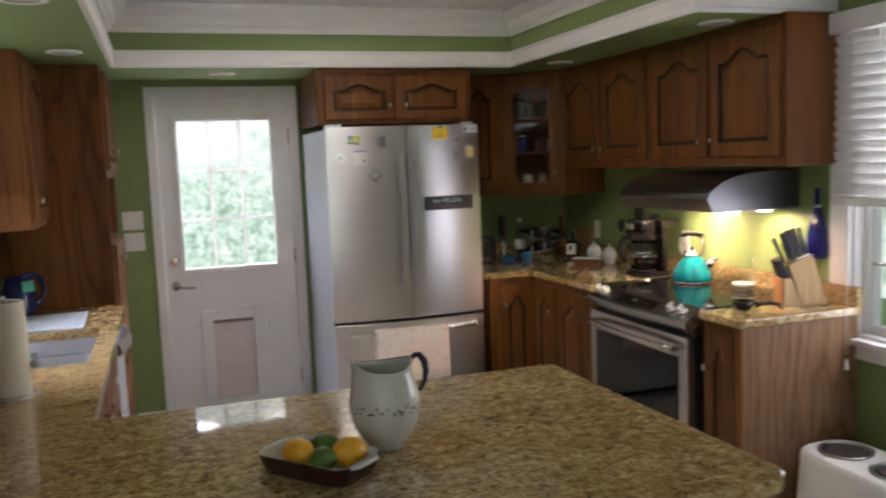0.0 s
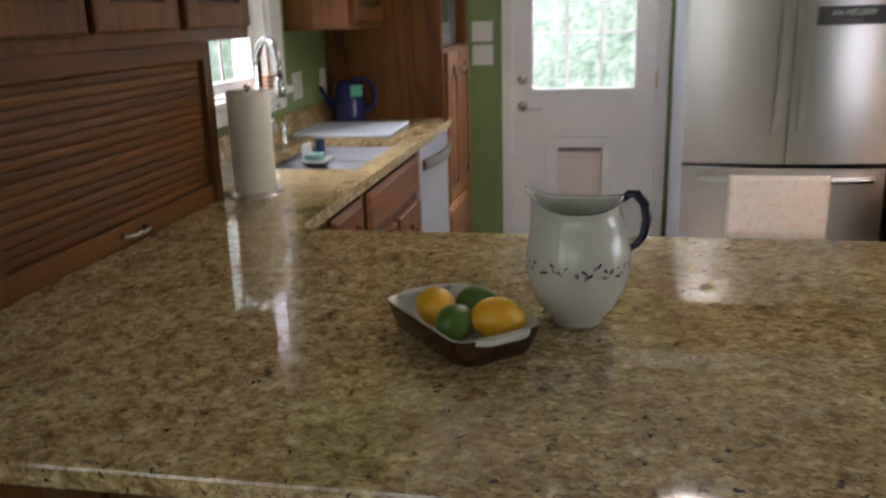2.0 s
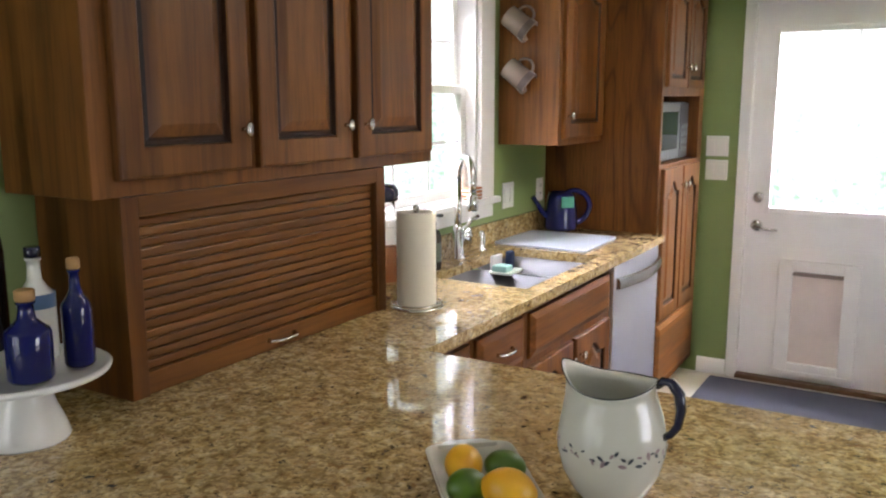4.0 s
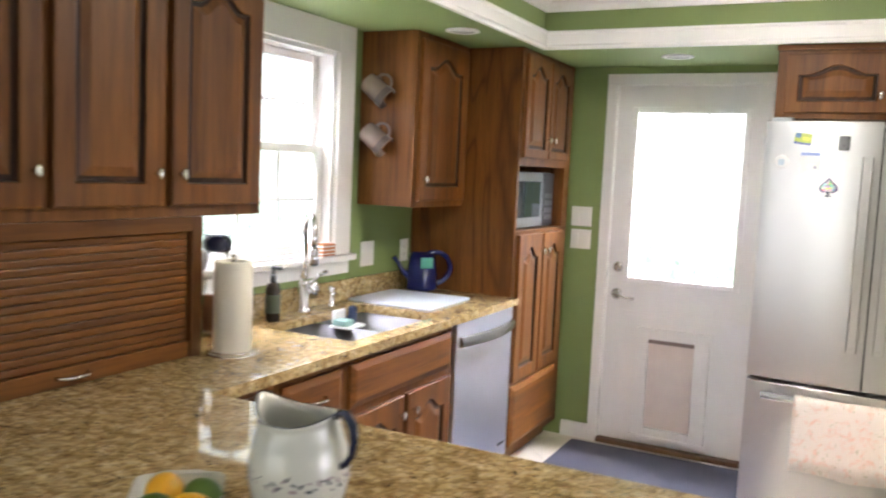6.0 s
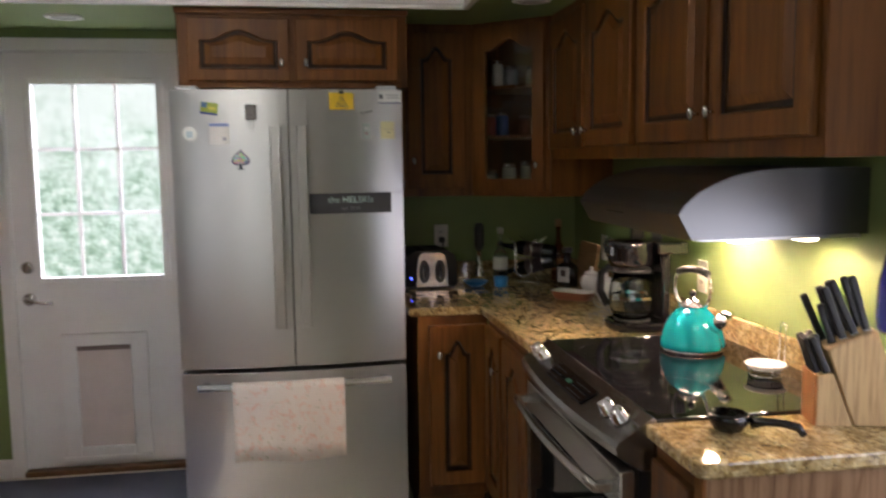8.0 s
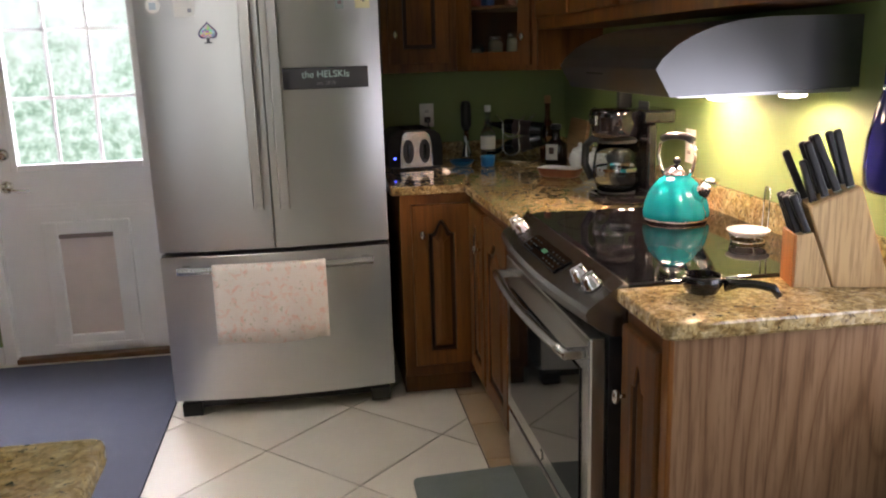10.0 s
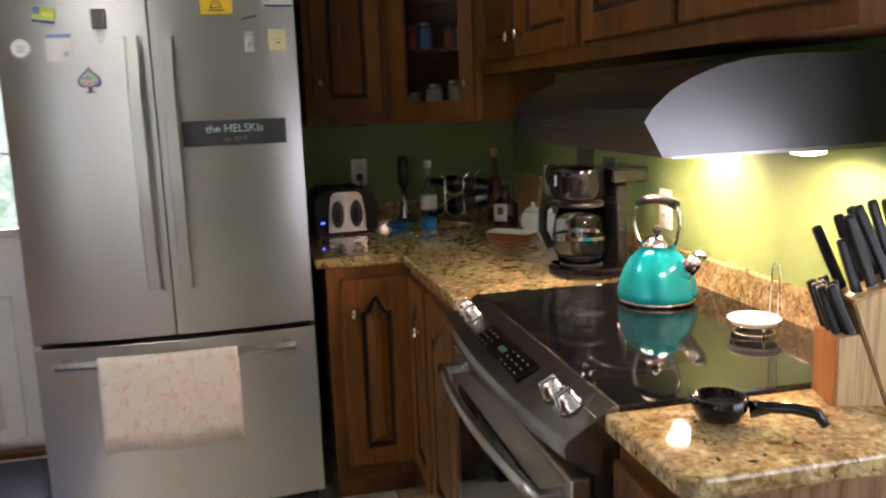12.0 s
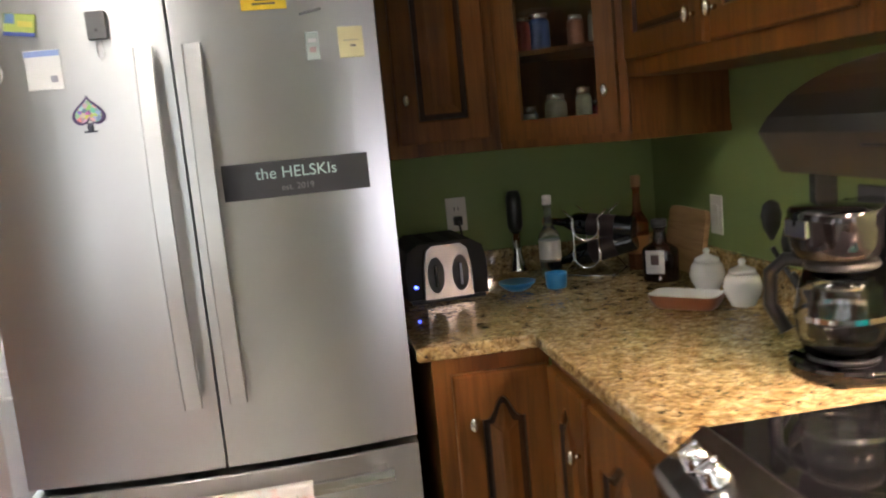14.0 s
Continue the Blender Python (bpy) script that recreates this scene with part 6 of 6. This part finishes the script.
part("saucer", bm, M_CHINA, sr)
for r, z in ((0.046, 0.0225), (0.042, 0.004)):
    bm = bmesh.new()
    tube(bm, [(r * math.cos(a), r * math.sin(a), z) for a in [2 * math.pi * i / 24 for i in range(25)]], 0.0025, 6)
    part("wire_ring", bm, M_CHROME, sr)
for k in range(3):
    a = 2.1 * k + 0.4
    bm = bmesh.new()
    tube(bm, [(0.042 * math.cos(a), 0.042 * math.sin(a), 0.002), (0.046 * math.cos(a), 0.046 * math.sin(a), 0.0225)], 0.0025, 6)
    part("wire_leg", bm, M_CHROME, sr)
bm = bmesh.new()
tube(bm, [(0.046, -0.014, 0.023), (0.05, -0.014, 0.13), (0.05, -0.010, 0.145), (0.05, 0.010, 0.145), (0.05, 0.014, 0.13), (0.046, 0.014, 0.023)], 0.0022, 6)
part("wire_loop", bm, M_CHROME, sr)

M_BEECH = veneer("pale_beech", (0.50, 0.33, 0.16), (0.57, 0.39, 0.19), (0.62, 0.44, 0.23), 3.0, (0.45, 0.6))
kb = thing("knife_block", "pale beech knife block full of black-handled knives", "knife block", 2.692, 2.508, 0.915, -15)
KD = 0.086
bm = bmesh.new()
rings(bm, [[(x, y, z) for x, z in ((0.084, 0.0), (0.205, 0.0), (0.127, 0.222), (0.022, 0.176))] for y in (0.0, KD)])
bmesh.ops.bevel(bm, geom=bm.edges[:], offset=0.003, segments=2, affect='EDGES')
part("block", bm, M_BEECH, kb)
bm = bmesh.new()
rings(bm, [[(x, y, z) for x, z in ((0.003, 0.0), (0.081, 0.0), (0.036, 0.121), (0.003, 0.116))] for y in (0.0, KD)])
fb = part("front_block", bm, M_BEECH, kb)
# thin front layer coloured orange for the warm light on that side
part("front_board", boxes((-0.004, 0.0, 0.0, 0.0028, KD, 0.118), bevel=0.0012, segs=1), wood("warm_lit_beech", (0.40, 0.16, 0.05), (0.50, 0.22, 0.07), (0.56, 0.28, 0.10), 'z', (0.4, 0.55), 0.1, 0.7), kb, "front face with warm light put into its orange colour")
kn = bmesh.new()
box(kn, -0.0088, -0.0062, 0.0, 0.0088, 0.0062, 0.118, 0.005, 2)
KH = finish("knife_handle", kn, M_BLACK)
kr = bmesh.new()
box(kr, -0.0093, -0.0067, 0.002, 0.0093, 0.0067, 0.010, 0.002, 1)
KR = finish("bolster", kr, M_CHROME)
tilt = -21.0
krng = random.Random(8)
spots = [(0.112, 0.214, 0.018, 1.15), (0.112, 0.214, 0.058, 1.1), (0.088, 0.204, 0.020, 1.2), (0.088, 0.204, 0.062, 1.15), (0.064, 0.193, 0.022, 1.15), (0.064, 0.193, 0.064, 1.1), (0.042, 0.183, 0.030, 0.85), (0.036, 0.181, 0.068, 1.05),
         (0.028, 0.119, 0.012, 0.80), (0.028, 0.119, 0.032, 0.80), (0.028, 0.119, 0.052, 0.80), (0.028, 0.119, 0.072, 0.80), (0.011, 0.117, 0.022, 0.78), (0.011, 0.117, 0.046, 0.78), (0.011, 0.117, 0.070, 0.78)]
for x, z, y, s in spots:
    k = new("knife", KH)
    k.parent = kb
    k.matrix_basis = pose(x, y, z - 0.004, krng.uniform(-3, 3), tilt + krng.uniform(-5, 5), 0) @ Matrix.Diagonal((1, 1, s, 1))
    k2 = new("bolster", KR)
    k2.parent = k

ls = thing("serving_spoon", "glossy black spoon-shaped rest lying on the granite", "spoon rest", 2.482, 2.508, 0.9155, -32)
bm = bmesh.new()
lathe(bm, [(0.02, 0.0), (0.040, 0.006), (0.052, 0.024), (0.054, 0.042), (0.050, 0.044), (0.040, 0.018), (0.004, 0.008)], n=30, sx=0.82, sy=0.76)
part("bowl", bm, M_BLACKGLOSS, ls)
bm = bmesh.new()
tube(bm, [(0.045, 0, 0.024), (0.075, 0, 0.030), (0.11, 0, 0.031), (0.142, 0, 0.026), (0.155, 0.0, 0.008)], 0.010, 10, [0.015, 0.010, 0.009, 0.010, 0.008])
part("handle", bm, M_BLACKGLOSS, ls)

bw = thing("wall_bottle", "flattened cobalt blue glass bottle hung on the wall", "bottle", 2.925, 2.568, 1.10, 0)
bm = bmesh.new()
lathe(bm, [(0.044, 0.0), (0.058, 0.012), (0.062, 0.05), (0.058, 0.12), (0.036, 0.19), (0.018, 0.23), (0.016, 0.30), (0.019, 0.305), (0.019, 0.315)], n=26, sx=0.36, sy=1.0)
part("glass", bm, mat("deep_blue_glass", (0.013, 0.015, 0.11), 0.08), bw)
bm = bmesh.new()
lathe(bm, [(0.0185, 0.228), (0.020, 0.234), (0.018, 0.240)], n=16, cap0=False, cap1=False, sx=0.5)
part("collar", bm, M_CHROME, bw)

# jars behind the glazed door
for x, y, z, r, h_, c in ((2.53, 4.78, 1.372, 0.035, 0.13, (0.55, 0.52, 0.38)), (2.63, 4.70, 1.372, 0.028, 0.10, (0.35, 0.05, 0.06)), (2.69, 4.66, 1.372, 0.022, 0.12, (0.45, 0.45, 0.43)), (2.46, 4.84, 1.372, 0.03, 0.10, (0.12, 0.15, 0.2)),
                          (2.50, 4.80, 1.637, 0.034, 0.11, (0.06, 0.12, 0.35)), (2.59, 4.72, 1.637, 0.026, 0.09, (0.42, 0.18, 0.10)), (2.66, 4.68, 1.637, 0.026, 0.10, (0.50, 0.48, 0.45)), (2.54, 4.80, 1.867, 0.04, 0.10, (0.3, 0.3, 0.3)), (2.63, 4.72, 1.867, 0.03, 0.09, (0.35, 0.28, 0.2)),
                          (2.58, 4.66, 1.372, 0.024, 0.14, (0.62, 0.64, 0.45)), (2.44, 4.78, 1.372, 0.026, 0.09, (0.62, 0.60, 0.55)), (2.645, 4.62, 1.372, 0.020, 0.08, (0.5, 0.4, 0.2)), (2.44, 4.77, 1.637, 0.024, 0.10, (0.5, 0.1, 0.08)), (2.61, 4.60, 1.637, 0.022, 0.09, (0.6, 0.58, 0.5)), (2.47, 4.76, 1.867, 0.03, 0.12, (0.45, 0.42, 0.36))):
    j = thing("spice_jar", "small spice jar on a shelf behind the glazed door", "jar", x, y, z, 0, "jars in the corner cabinet")
    bm = bmesh.new()
    lathe(bm, [(r * 0.95, 0), (r, 0.004), (r, h_ * 0.75), (r * 0.8, h_ * 0.85)], n=16)
    part("body", bm, mat("jar_contents", tuple(0.55 * k for k in c), 0.25), j)
    bm = bmesh.new()
    lathe(bm, [(r * 0.82, h_ * 0.852), (r * 0.84, h_), (r * 0.6, h_ * 1.01)], n=16)
    part("lid", bm, M_NICKEL, j)

# ---- on the refrigerator ----


def on_door(x, z, lift=0.0015):
    dy = 0.001
    slope_ = (bulge(x + 0.01) - bulge(x - 0.01)) / 0.02
    return pose(1.05, 4.19, 0) @ pose(x, bulge(x) - lift, z, 0, 0, math.degrees(math.atan(slope_)))


def magnet(name, label, x, z, w_, h_, colour, th=0.004, cat="magnet", rot=0, marks=()):
    t = thing(name, label, cat)
    t.matrix_basis = on_door(x, z) @ pose(0, 0, 0, 0, rot, 0)
    part("plate", boxes((-w_ / 2, -th, -h_ / 2, w_ / 2, 0, h_ / 2), bevel=min(0.0015, th * 0.3), segs=1), painted(name + "_face", colour, 0.5, 0.08, 0.02), t)
    for mx, mz, mw_, mh_, mc in marks:
        part("print", boxes((mx - mw_ / 2, -th - 0.0006, mz - mh_ / 2, mx + mw_ / 2, -th - 0.0001, mz + mh_ / 2)), mat("print_ink", mc, 0.6), t)
    return t


INK = (0.06, 0.06, 0.07)
magnet("magnet", "green and blue souvenir magnet", 0.152, 1.730, 0.066, 0.046, (0.35, 0.42, 0.08), rot=8, marks=((0, -0.019, 0.066, 0.008, (0.05, 0.08, 0.35)), (-0.02, 0.012, 0.02, 0.02, (0.1, 0.2, 0.4)), (0.012, 0.002, 0.03, 0.012, (0.6, 0.55, 0.1))))
rm = thing("magnet", "round white magnet with a pale print", "magnet")
rm.matrix_basis = on_door(0.075, 1.634)
part("disc", lathe(bmesh.new(), [(0.027, 0), (0.027, 0.003), (0.025, 0.004)], n=28), M_CHINA, rm, at=pose(0, 0, 0, 90))
part("print", boxes((-0.012, -0.0048, -0.014, 0.012, -0.0042, 0.010)), mat("pale_blue_print", (0.45, 0.55, 0.62), 0.6), rm)
magnet("card", "white paper card with a blue header", 0.186, 1.634, 0.076, 0.084, (0.72, 0.71, 0.69), 0.002, "card", marks=((0, 0.034, 0.074, 0.012, (0.25, 0.33, 0.6)), (0.02, -0.02, 0.014, 0.014, (0.3, 0.3, 0.35))))
tm = magnet("kitchen_timer", "grey magnetic timer with a hanging cord", 0.309, 1.715, 0.040, 0.058, (0.12, 0.12, 0.125), 0.016, "timer", marks=((0.0, -0.01, 0.006, 0.006, (0.02, 0.02, 0.02)),))
bm = bmesh.new()
tube(bm, [(-0.006, -0.006, -0.029), (-0.007, -0.005, -0.06), (0.0, -0.005, -0.072), (0.008, -0.005, -0.06), (0.004, -0.006, -0.029)], 0.0015, 5)
part("cord", bm, M_CHINA, tm)
sd = thing("spade_magnet", "spade-shaped magnet with a colourful collage", "magnet")
sd.matrix_basis = on_door(0.264, 1.538)
out = []
for i in range(28):
    a = 2 * math.pi * i / 28
    out.append((-0.0022 * 16 * math.sin(a) ** 3, -0.0022 * (13 * math.cos(a) - 5 * math.cos(2 * a) - 2 * math.cos(3 * a) - math.cos(4 * a))))
bm = bmesh.new()
rings(bm, [[(x, y, z) for x, z in out] for y in (0.0, -0.003)])
part("plate", bm, mat("violet_edge", (0.10, 0.06, 0.16), 0.4), sd)
bm = bmesh.new()
rings(bm, [[(0.8 * x, y, 0.8 * z) for x, z in out] for y in (-0.0031, -0.0038)])
mcol = mat("collage_print", (0.4, 0.35, 0.3), 0.5)
vv = nd(mcol, "ShaderNodeTexVoronoi", inp={"Scale": 110.0})
link(mcol, coords(mcol), vv.inputs["Vector"])
link(mcol, mix(mcol, 0.35, vv.outputs["Color"], (0.5, 0.45, 0.4)), bsdf(mcol).inputs["Base Color"])
part("print", bm, mcol, sd)
part("stem", boxes((-0.006, -0.003, -0.040, 0.006, 0, -0.022), (-0.014, -0.003, -0.043, 0.014, 0, -0.039)), mat("dark_stem", (0.04, 0.04, 0.06), 0.4), sd)
wm = magnet("warning_card", "yellow warning card with a black triangle", 0.657, 1.757, 0.098, 0.066, (0.70, 0.48, 0.02), 0.002, "card", marks=((0.0, -0.020, 0.05, 0.004, INK),))
bm = bmesh.new()
for a, b in (((-0.018, -0.012), (0.0, 0.020)), ((0.0, 0.020), (0.018, -0.012)), ((-0.018, -0.012), (0.018, -0.012)), ((0, -0.004), (0, 0.008))):
    cyl(bm, (a[0], -0.0026, a[1]), (b[0], -0.0026, b[1]), 0.0016, 6)
part("triangle", bm, mat("black_ink", INK, 0.6), wm)
magnet("clip", "small black magnetic clip", 0.657, 1.792, 0.018, 0.014, (0.03, 0.03, 0.03), 0.008)
magnet("card", "white business card with printed lines", 0.848, 1.772, 0.094, 0.050, (0.74, 0.74, 0.73), 0.002, "card", marks=((-0.034, 0.004, 0.014, 0.018, INK), (0.012, 0.010, 0.05, 0.003, (0.3, 0.3, 0.3)), (0.012, 0.0, 0.05, 0.003, (0.3, 0.3, 0.3)), (0.0, -0.021, 0.09, 0.006, (0.08, 0.10, 0.2))))
magnet("note", "pale yellow paper note", 0.838, 1.644, 0.056, 0.068, (0.72, 0.66, 0.38), 0.003, "note", marks=((0.0, 0.004, 0.034, 0.002, (0.35, 0.32, 0.22)), (0.004, -0.008, 0.012, 0.004, INK)))
magnet("magnet", "small grey-green figured magnet", 0.752, 1.640, 0.030, 0.062, (0.40, 0.46, 0.44), 0.005, marks=((0, 0.012, 0.018, 0.008, (0.7, 0.7, 0.7)), (0, -0.008, 0.014, 0.012, (0.3, 0.2, 0.2))))
magnet("magnet", "dark bent wire magnet", 0.755, 1.715, 0.050, 0.006, (0.18, 0.18, 0.18), 0.003, rot=-12)
sg = magnet("name_sign", "dark grey sign strip with pale lettering", 0.685, 1.357, 0.325, 0.080, (0.045, 0.045, 0.048), 0.003, "sign")


def lettering(body, size, x, z, material, parent, y):
    cu = bpy.data.curves.new("lettering", 'FONT')
    cu.body, cu.size, cu.align_x, cu.extrude = body, size, 'CENTER', 0.0003
    tmp = bpy.data.objects.new("lettering", cu)
    scene.collection.objects.link(tmp)
    me = bpy.data.meshes.new_from_object(tmp.evaluated_get(bpy.context.evaluated_depsgraph_get()))
    bpy.data.objects.remove(tmp)
    me.materials.clear()
    me.materials.append(material)
    ob = new("lettering", me)
    ob.parent = parent
    ob.matrix_basis = pose(x, y, z, 90)
    return ob


lettering("the HELSKIs", 0.036, 0.0, 0.002, mat("pale_aqua_ink", (0.55, 0.75, 0.70), 0.5), sg, -0.0036)
lettering("est. 2019", 0.020, 0.0, -0.026, mat("grey_ink", (0.22, 0.23, 0.23), 0.5), sg, -0.0036)

# tea towel over the freezer handle
M_TOWEL = mat("printed_cotton", (0.72, 0.66, 0.58), 0.95)
v_ = coords(M_TOWEL)
sp1 = noise_tex(M_TOWEL, v_, 34, 3, 0.6, 0.5)
sp2 = noise_tex(M_TOWEL, v_, 60, 2, 0.6, 0.5)
c_ = mix(M_TOWEL, ramp(M_TOWEL, sp1, [(0.53, (0, 0, 0)), (0.68, (1, 1, 1))]), (0.83, 0.78, 0.73), (0.82, 0.60, 0.52))
c_ = mix(M_TOWEL, ramp(M_TOWEL, sp2, [(0.64, (0, 0, 0)), (0.70, (0.8, 0.8, 0.8))]), c_, (0.55, 0.55, 0.44))
link(M_TOWEL, c_, bsdf(M_TOWEL).inputs["Base Color"])
bump(M_TOWEL, noise_tex(M_TOWEL, v_, 500, 2), 0.4, 0.002)
bm = bmesh.new()
nx = 24
path_z = [(0.44, 0.030), (0.60, 0.026), (0.648, 0.022), (0.662, 0.010), (0.663, -0.004), (0.658, -0.016), (0.64, -0.020), (0.58, -0.020), (0.50, -0.020), (0.42, -0.021), (0.345, -0.022)]
rows_ = []
for z, off in path_z:
    r_ = []
    for i in range(nx + 1):
        x = 0.205 + 0.435 * i / nx
        ripple = 0.004 * math.sin(i * 0.9) * max(0, (0.62 - z) / 0.3)
        sag = 0.006 * math.sin(i * 0.35) if z < 0.36 else 0
        r_.append(Vector((x, bulge(x) - 0.052 + off * 1.0 + ripple, z + sag)))
    rows_.append(r_)
for sgn in (0.0012,):
    vs = [[bm.verts.new(p) for p in r_] for r_ in rows_]
    for a, b in zip(vs, vs[1:]):
        for i in range(nx):
            f = bm.faces.new((a[i], a[i + 1], b[i + 1], b[i]))
            f.smooth = True
tw = solid("tea_towel", bm, M_TOWEL, "floral printed tea towel hung over the freezer handle", "towel", pose(1.05, 4.19, 0))
md_ = tw.modifiers.new("thickness", 'SOLIDIFY')
md_.thickness = 0.003

# ---- floor things ----
bm = bmesh.new()
slab(bm, rounded([(0.035, 2.95), (1.02, 2.95), (1.02, 4.985), (0.035, 4.985)], [0.02] * 4), 0.0005, 0.010, 0.003)
rug = solid("door_mat", bm, M_RUG, "long charcoal ribbed carpet runner at the back door", "rug")
bm = bmesh.new()
slab(bm, rounded([(1.94, 2.66), (2.40, 2.66), (2.40, 3.53), (1.94, 3.50)], [0.03] * 4), 0.0005, 0.014, 0.005)
solid("kitchen_mat", bm, M_MAT, "grey-green cushioned mat before the range", "mat")

pfd = thing("pet_feeder", "white plastic raised pet feeder with two steel bowls", "pet feeder", 2.66, 1.99, 0)
bm = bmesh.new()
loops = []
for z, g in ((0.0, 0.03), (0.02, 0.03), (0.34, 0.0), (0.375, 0.0), (0.39, -0.012), (0.395, -0.03)):
    loops.append([(px, py, z) for px, py in rrect(0.30 + g, 0.56 + g, 0.13, 8)])
rings(bm, loops, smooth=True)
part("body", bm, painted("white_moulded_plastic", (0.72, 0.70, 0.64), 0.45, 0.04), pfd)
for y in (-0.13, 0.13):
    bm = bmesh.new()
    lathe(bm, [(0.100, 0.396), (0.104, 0.403), (0.098, 0.405), (0.090, 0.399), (0.070, 0.3975), (0.004, 0.3965)], cy=y, n=32)
    bowl_ = part("bowl", bm, M_STEEL, pfd)
    # the bowl's black opening is painted on as a dark disc
    bm = bmesh.new()
    lathe(bm, [(0.086, 0.3995), (0.070, 0.4000), (0.004, 0.4002)], cy=y, n=28)
    part("dark_disc", bm, painted("dark_brown_disc", (0.035, 0.026, 0.020), 0.7, 0.5, 0.9, 90), bowl_)

# ---- blind on the side window ----
bl = thing("window_blind", "white slatted blind half lowered over the side window", "blind", 2.895, 1.00, 0)
part("valance", boxes((-0.035, -0.02, 2.06, 0.030, 1.48, 2.145), bevel=0.004), M_WHITE, bl)
bm = bmesh.new()
loops = [[(-0.024 * math.cos(radians(62)) + 0.0, y, 0.024), (0.0 - 0.004, y, 0.001), (0.024 * math.cos(radians(62)), y, -0.024), (0.024 * math.cos(radians(62)) + 0.003, y, -0.0225), (0.0, y, 0.003), (-0.024 * math.cos(radians(62)) + 0.003, y, 0.0255)] for y in (0.0, 1.43)]
rings(bm, loops)
SL = finish("slat", bm, M_SLAT)
for k in range(15):
    o = new("slat", SL)
    o.parent = bl
    o.matrix_basis = pose(0, 0, 1.415 + 0.0435 * k)
part("bottom_rail", boxes((-0.014, 0.0, 1.345, 0.016, 1.43, 1.385), bevel=0.004), M_WHITE, bl)
for y in (0.25, 1.18):
    bm = bmesh.new()
    cyl(bm, (-0.026, y, 1.36), (-0.026, y, 2.06), 0.0015, 5)
    part("ladder_cord", bm, M_WHITE, bl)
bm = bmesh.new()
cyl(bm, (-0.03, 1.33, 0.72), (-0.03, 1.33, 2.06), 0.0015, 5)
cd_ = part("pull_cord", bm, M_WHITE, bl)
bm = bmesh.new()
lathe(bm, [(0.004, 0.70), (0.010, 0.66), (0.011, 0.655), (0.003, 0.652)], cx=-0.03, cy=1.33, n=12)
part("tassel", bm, M_WHITE, cd_)

# ---- ceiling fittings ----
M_OPAL = glow("lit_opal_glass", (1.0, 0.93, 0.82), 16.0)
dl = thing("ceiling_light", "lit opal glass flush round light on the ceiling", "ceiling light", 1.10, 3.24, ZC)
bm = bmesh.new()
lathe(bm, [(0.20, 0.0), (0.21, -0.015), (0.205, -0.03), (0.19, -0.03)], n=36)
part("rim", bm, M_WHITE, dl)
bm = bmesh.new()
lathe(bm, [(0.192, -0.031), (0.185, -0.036), (0.14, -0.044), (0.07, -0.049), (0.004, -0.050)], n=36)
dome = part("shade", bm, M_OPAL, dl, "glowing opal glass bowl")
dome.visible_shadow = False
rl = thing("recessed_light", "white recessed ceiling light, unlit", "ceiling light", 0.555, 4.69, ZS, 0, "recessed lights in the soffit")
bm = bmesh.new()
lathe(bm, [(0.075, -0.0005), (0.078, -0.006), (0.066, -0.009), (0.055, -0.006)], n=28)
part("trim_ring", bm, M_WHITE, rl)
bm = bmesh.new()
lathe(bm, [(0.054, -0.0062), (0.03, -0.010), (0.003, -0.011)], n=24)
part("bulb", bm, M_CHINA, rl)
for x, y in ((-0.20, 3.77), (-0.20, 2.55), (2.47, 4.14), (2.51, 2.72)):
    copy_thing(rl, pose(x, y, ZS))

# ---- floor tiles, last ----
fl = bpy.data.objects["floor"]


def clip(poly, x0, x1, y0, y1):
    for ax, val, keep in ((0, x0, 1), (0, x1, -1), (1, y0, 1), (1, y1, -1)):
        out = []
        for i in range(len(poly)):
            a, b = poly[i - 1], poly[i]
            ia, ib = keep * (a[ax] - val) >= 0, keep * (b[ax] - val) >= 0
            if ia != ib:
                t = (val - a[ax]) / (b[ax] - a[ax])
                out.append((a[0] + (b[0] - a[0]) * t, a[1] + (b[1] - a[1]) * t))
            if ib:
                out.append(b)
        poly = out
        if not poly:
            return []
    return poly


S, G = 0.47, 0.0035
r2 = math.sqrt(0.5)
ox, oy = 1.760, 4.172
for i in range(-14, 14):
    for j in range(-14, 14):
        corners = []
        for u, v in ((i + G / S, j + G / S), (i + 1 - G / S, j + G / S), (i + 1 - G / S, j + 1 - G / S), (i + G / S, j + 1 - G / S)):
            corners.append((ox + S * (u * r2 - v * r2), oy + S * (u * r2 + v * r2)))
        poly = clip(corners, XW + 0.002, 2.215, YS + 0.002, YN - 0.002)
        if len(poly) < 3:
            continue
        ar = abs(sum(poly[k - 1][0] * poly[k][1] - poly[k][0] * poly[k - 1][1] for k in range(len(poly)))) / 2
        if ar < 0.002:
            continue
        bm = bmesh.new()
        slab(bm, poly, -0.006, 0.0, 0.0012)
        part("tile", bm, M_TILE, fl)
for k in range(27):
    y0 = YS + 0.30 * k
    for x0 in (2.222, 2.522, 2.822):
        bm = bmesh.new()
        box(bm, x0, y0 + 0.003, -0.006, min(x0 + 0.294, XE - 0.002), min(y0 + 0.297, YN), 0.0, 0.001, 1)
        part("border_tile", bm, M_TILE_TAN, fl)
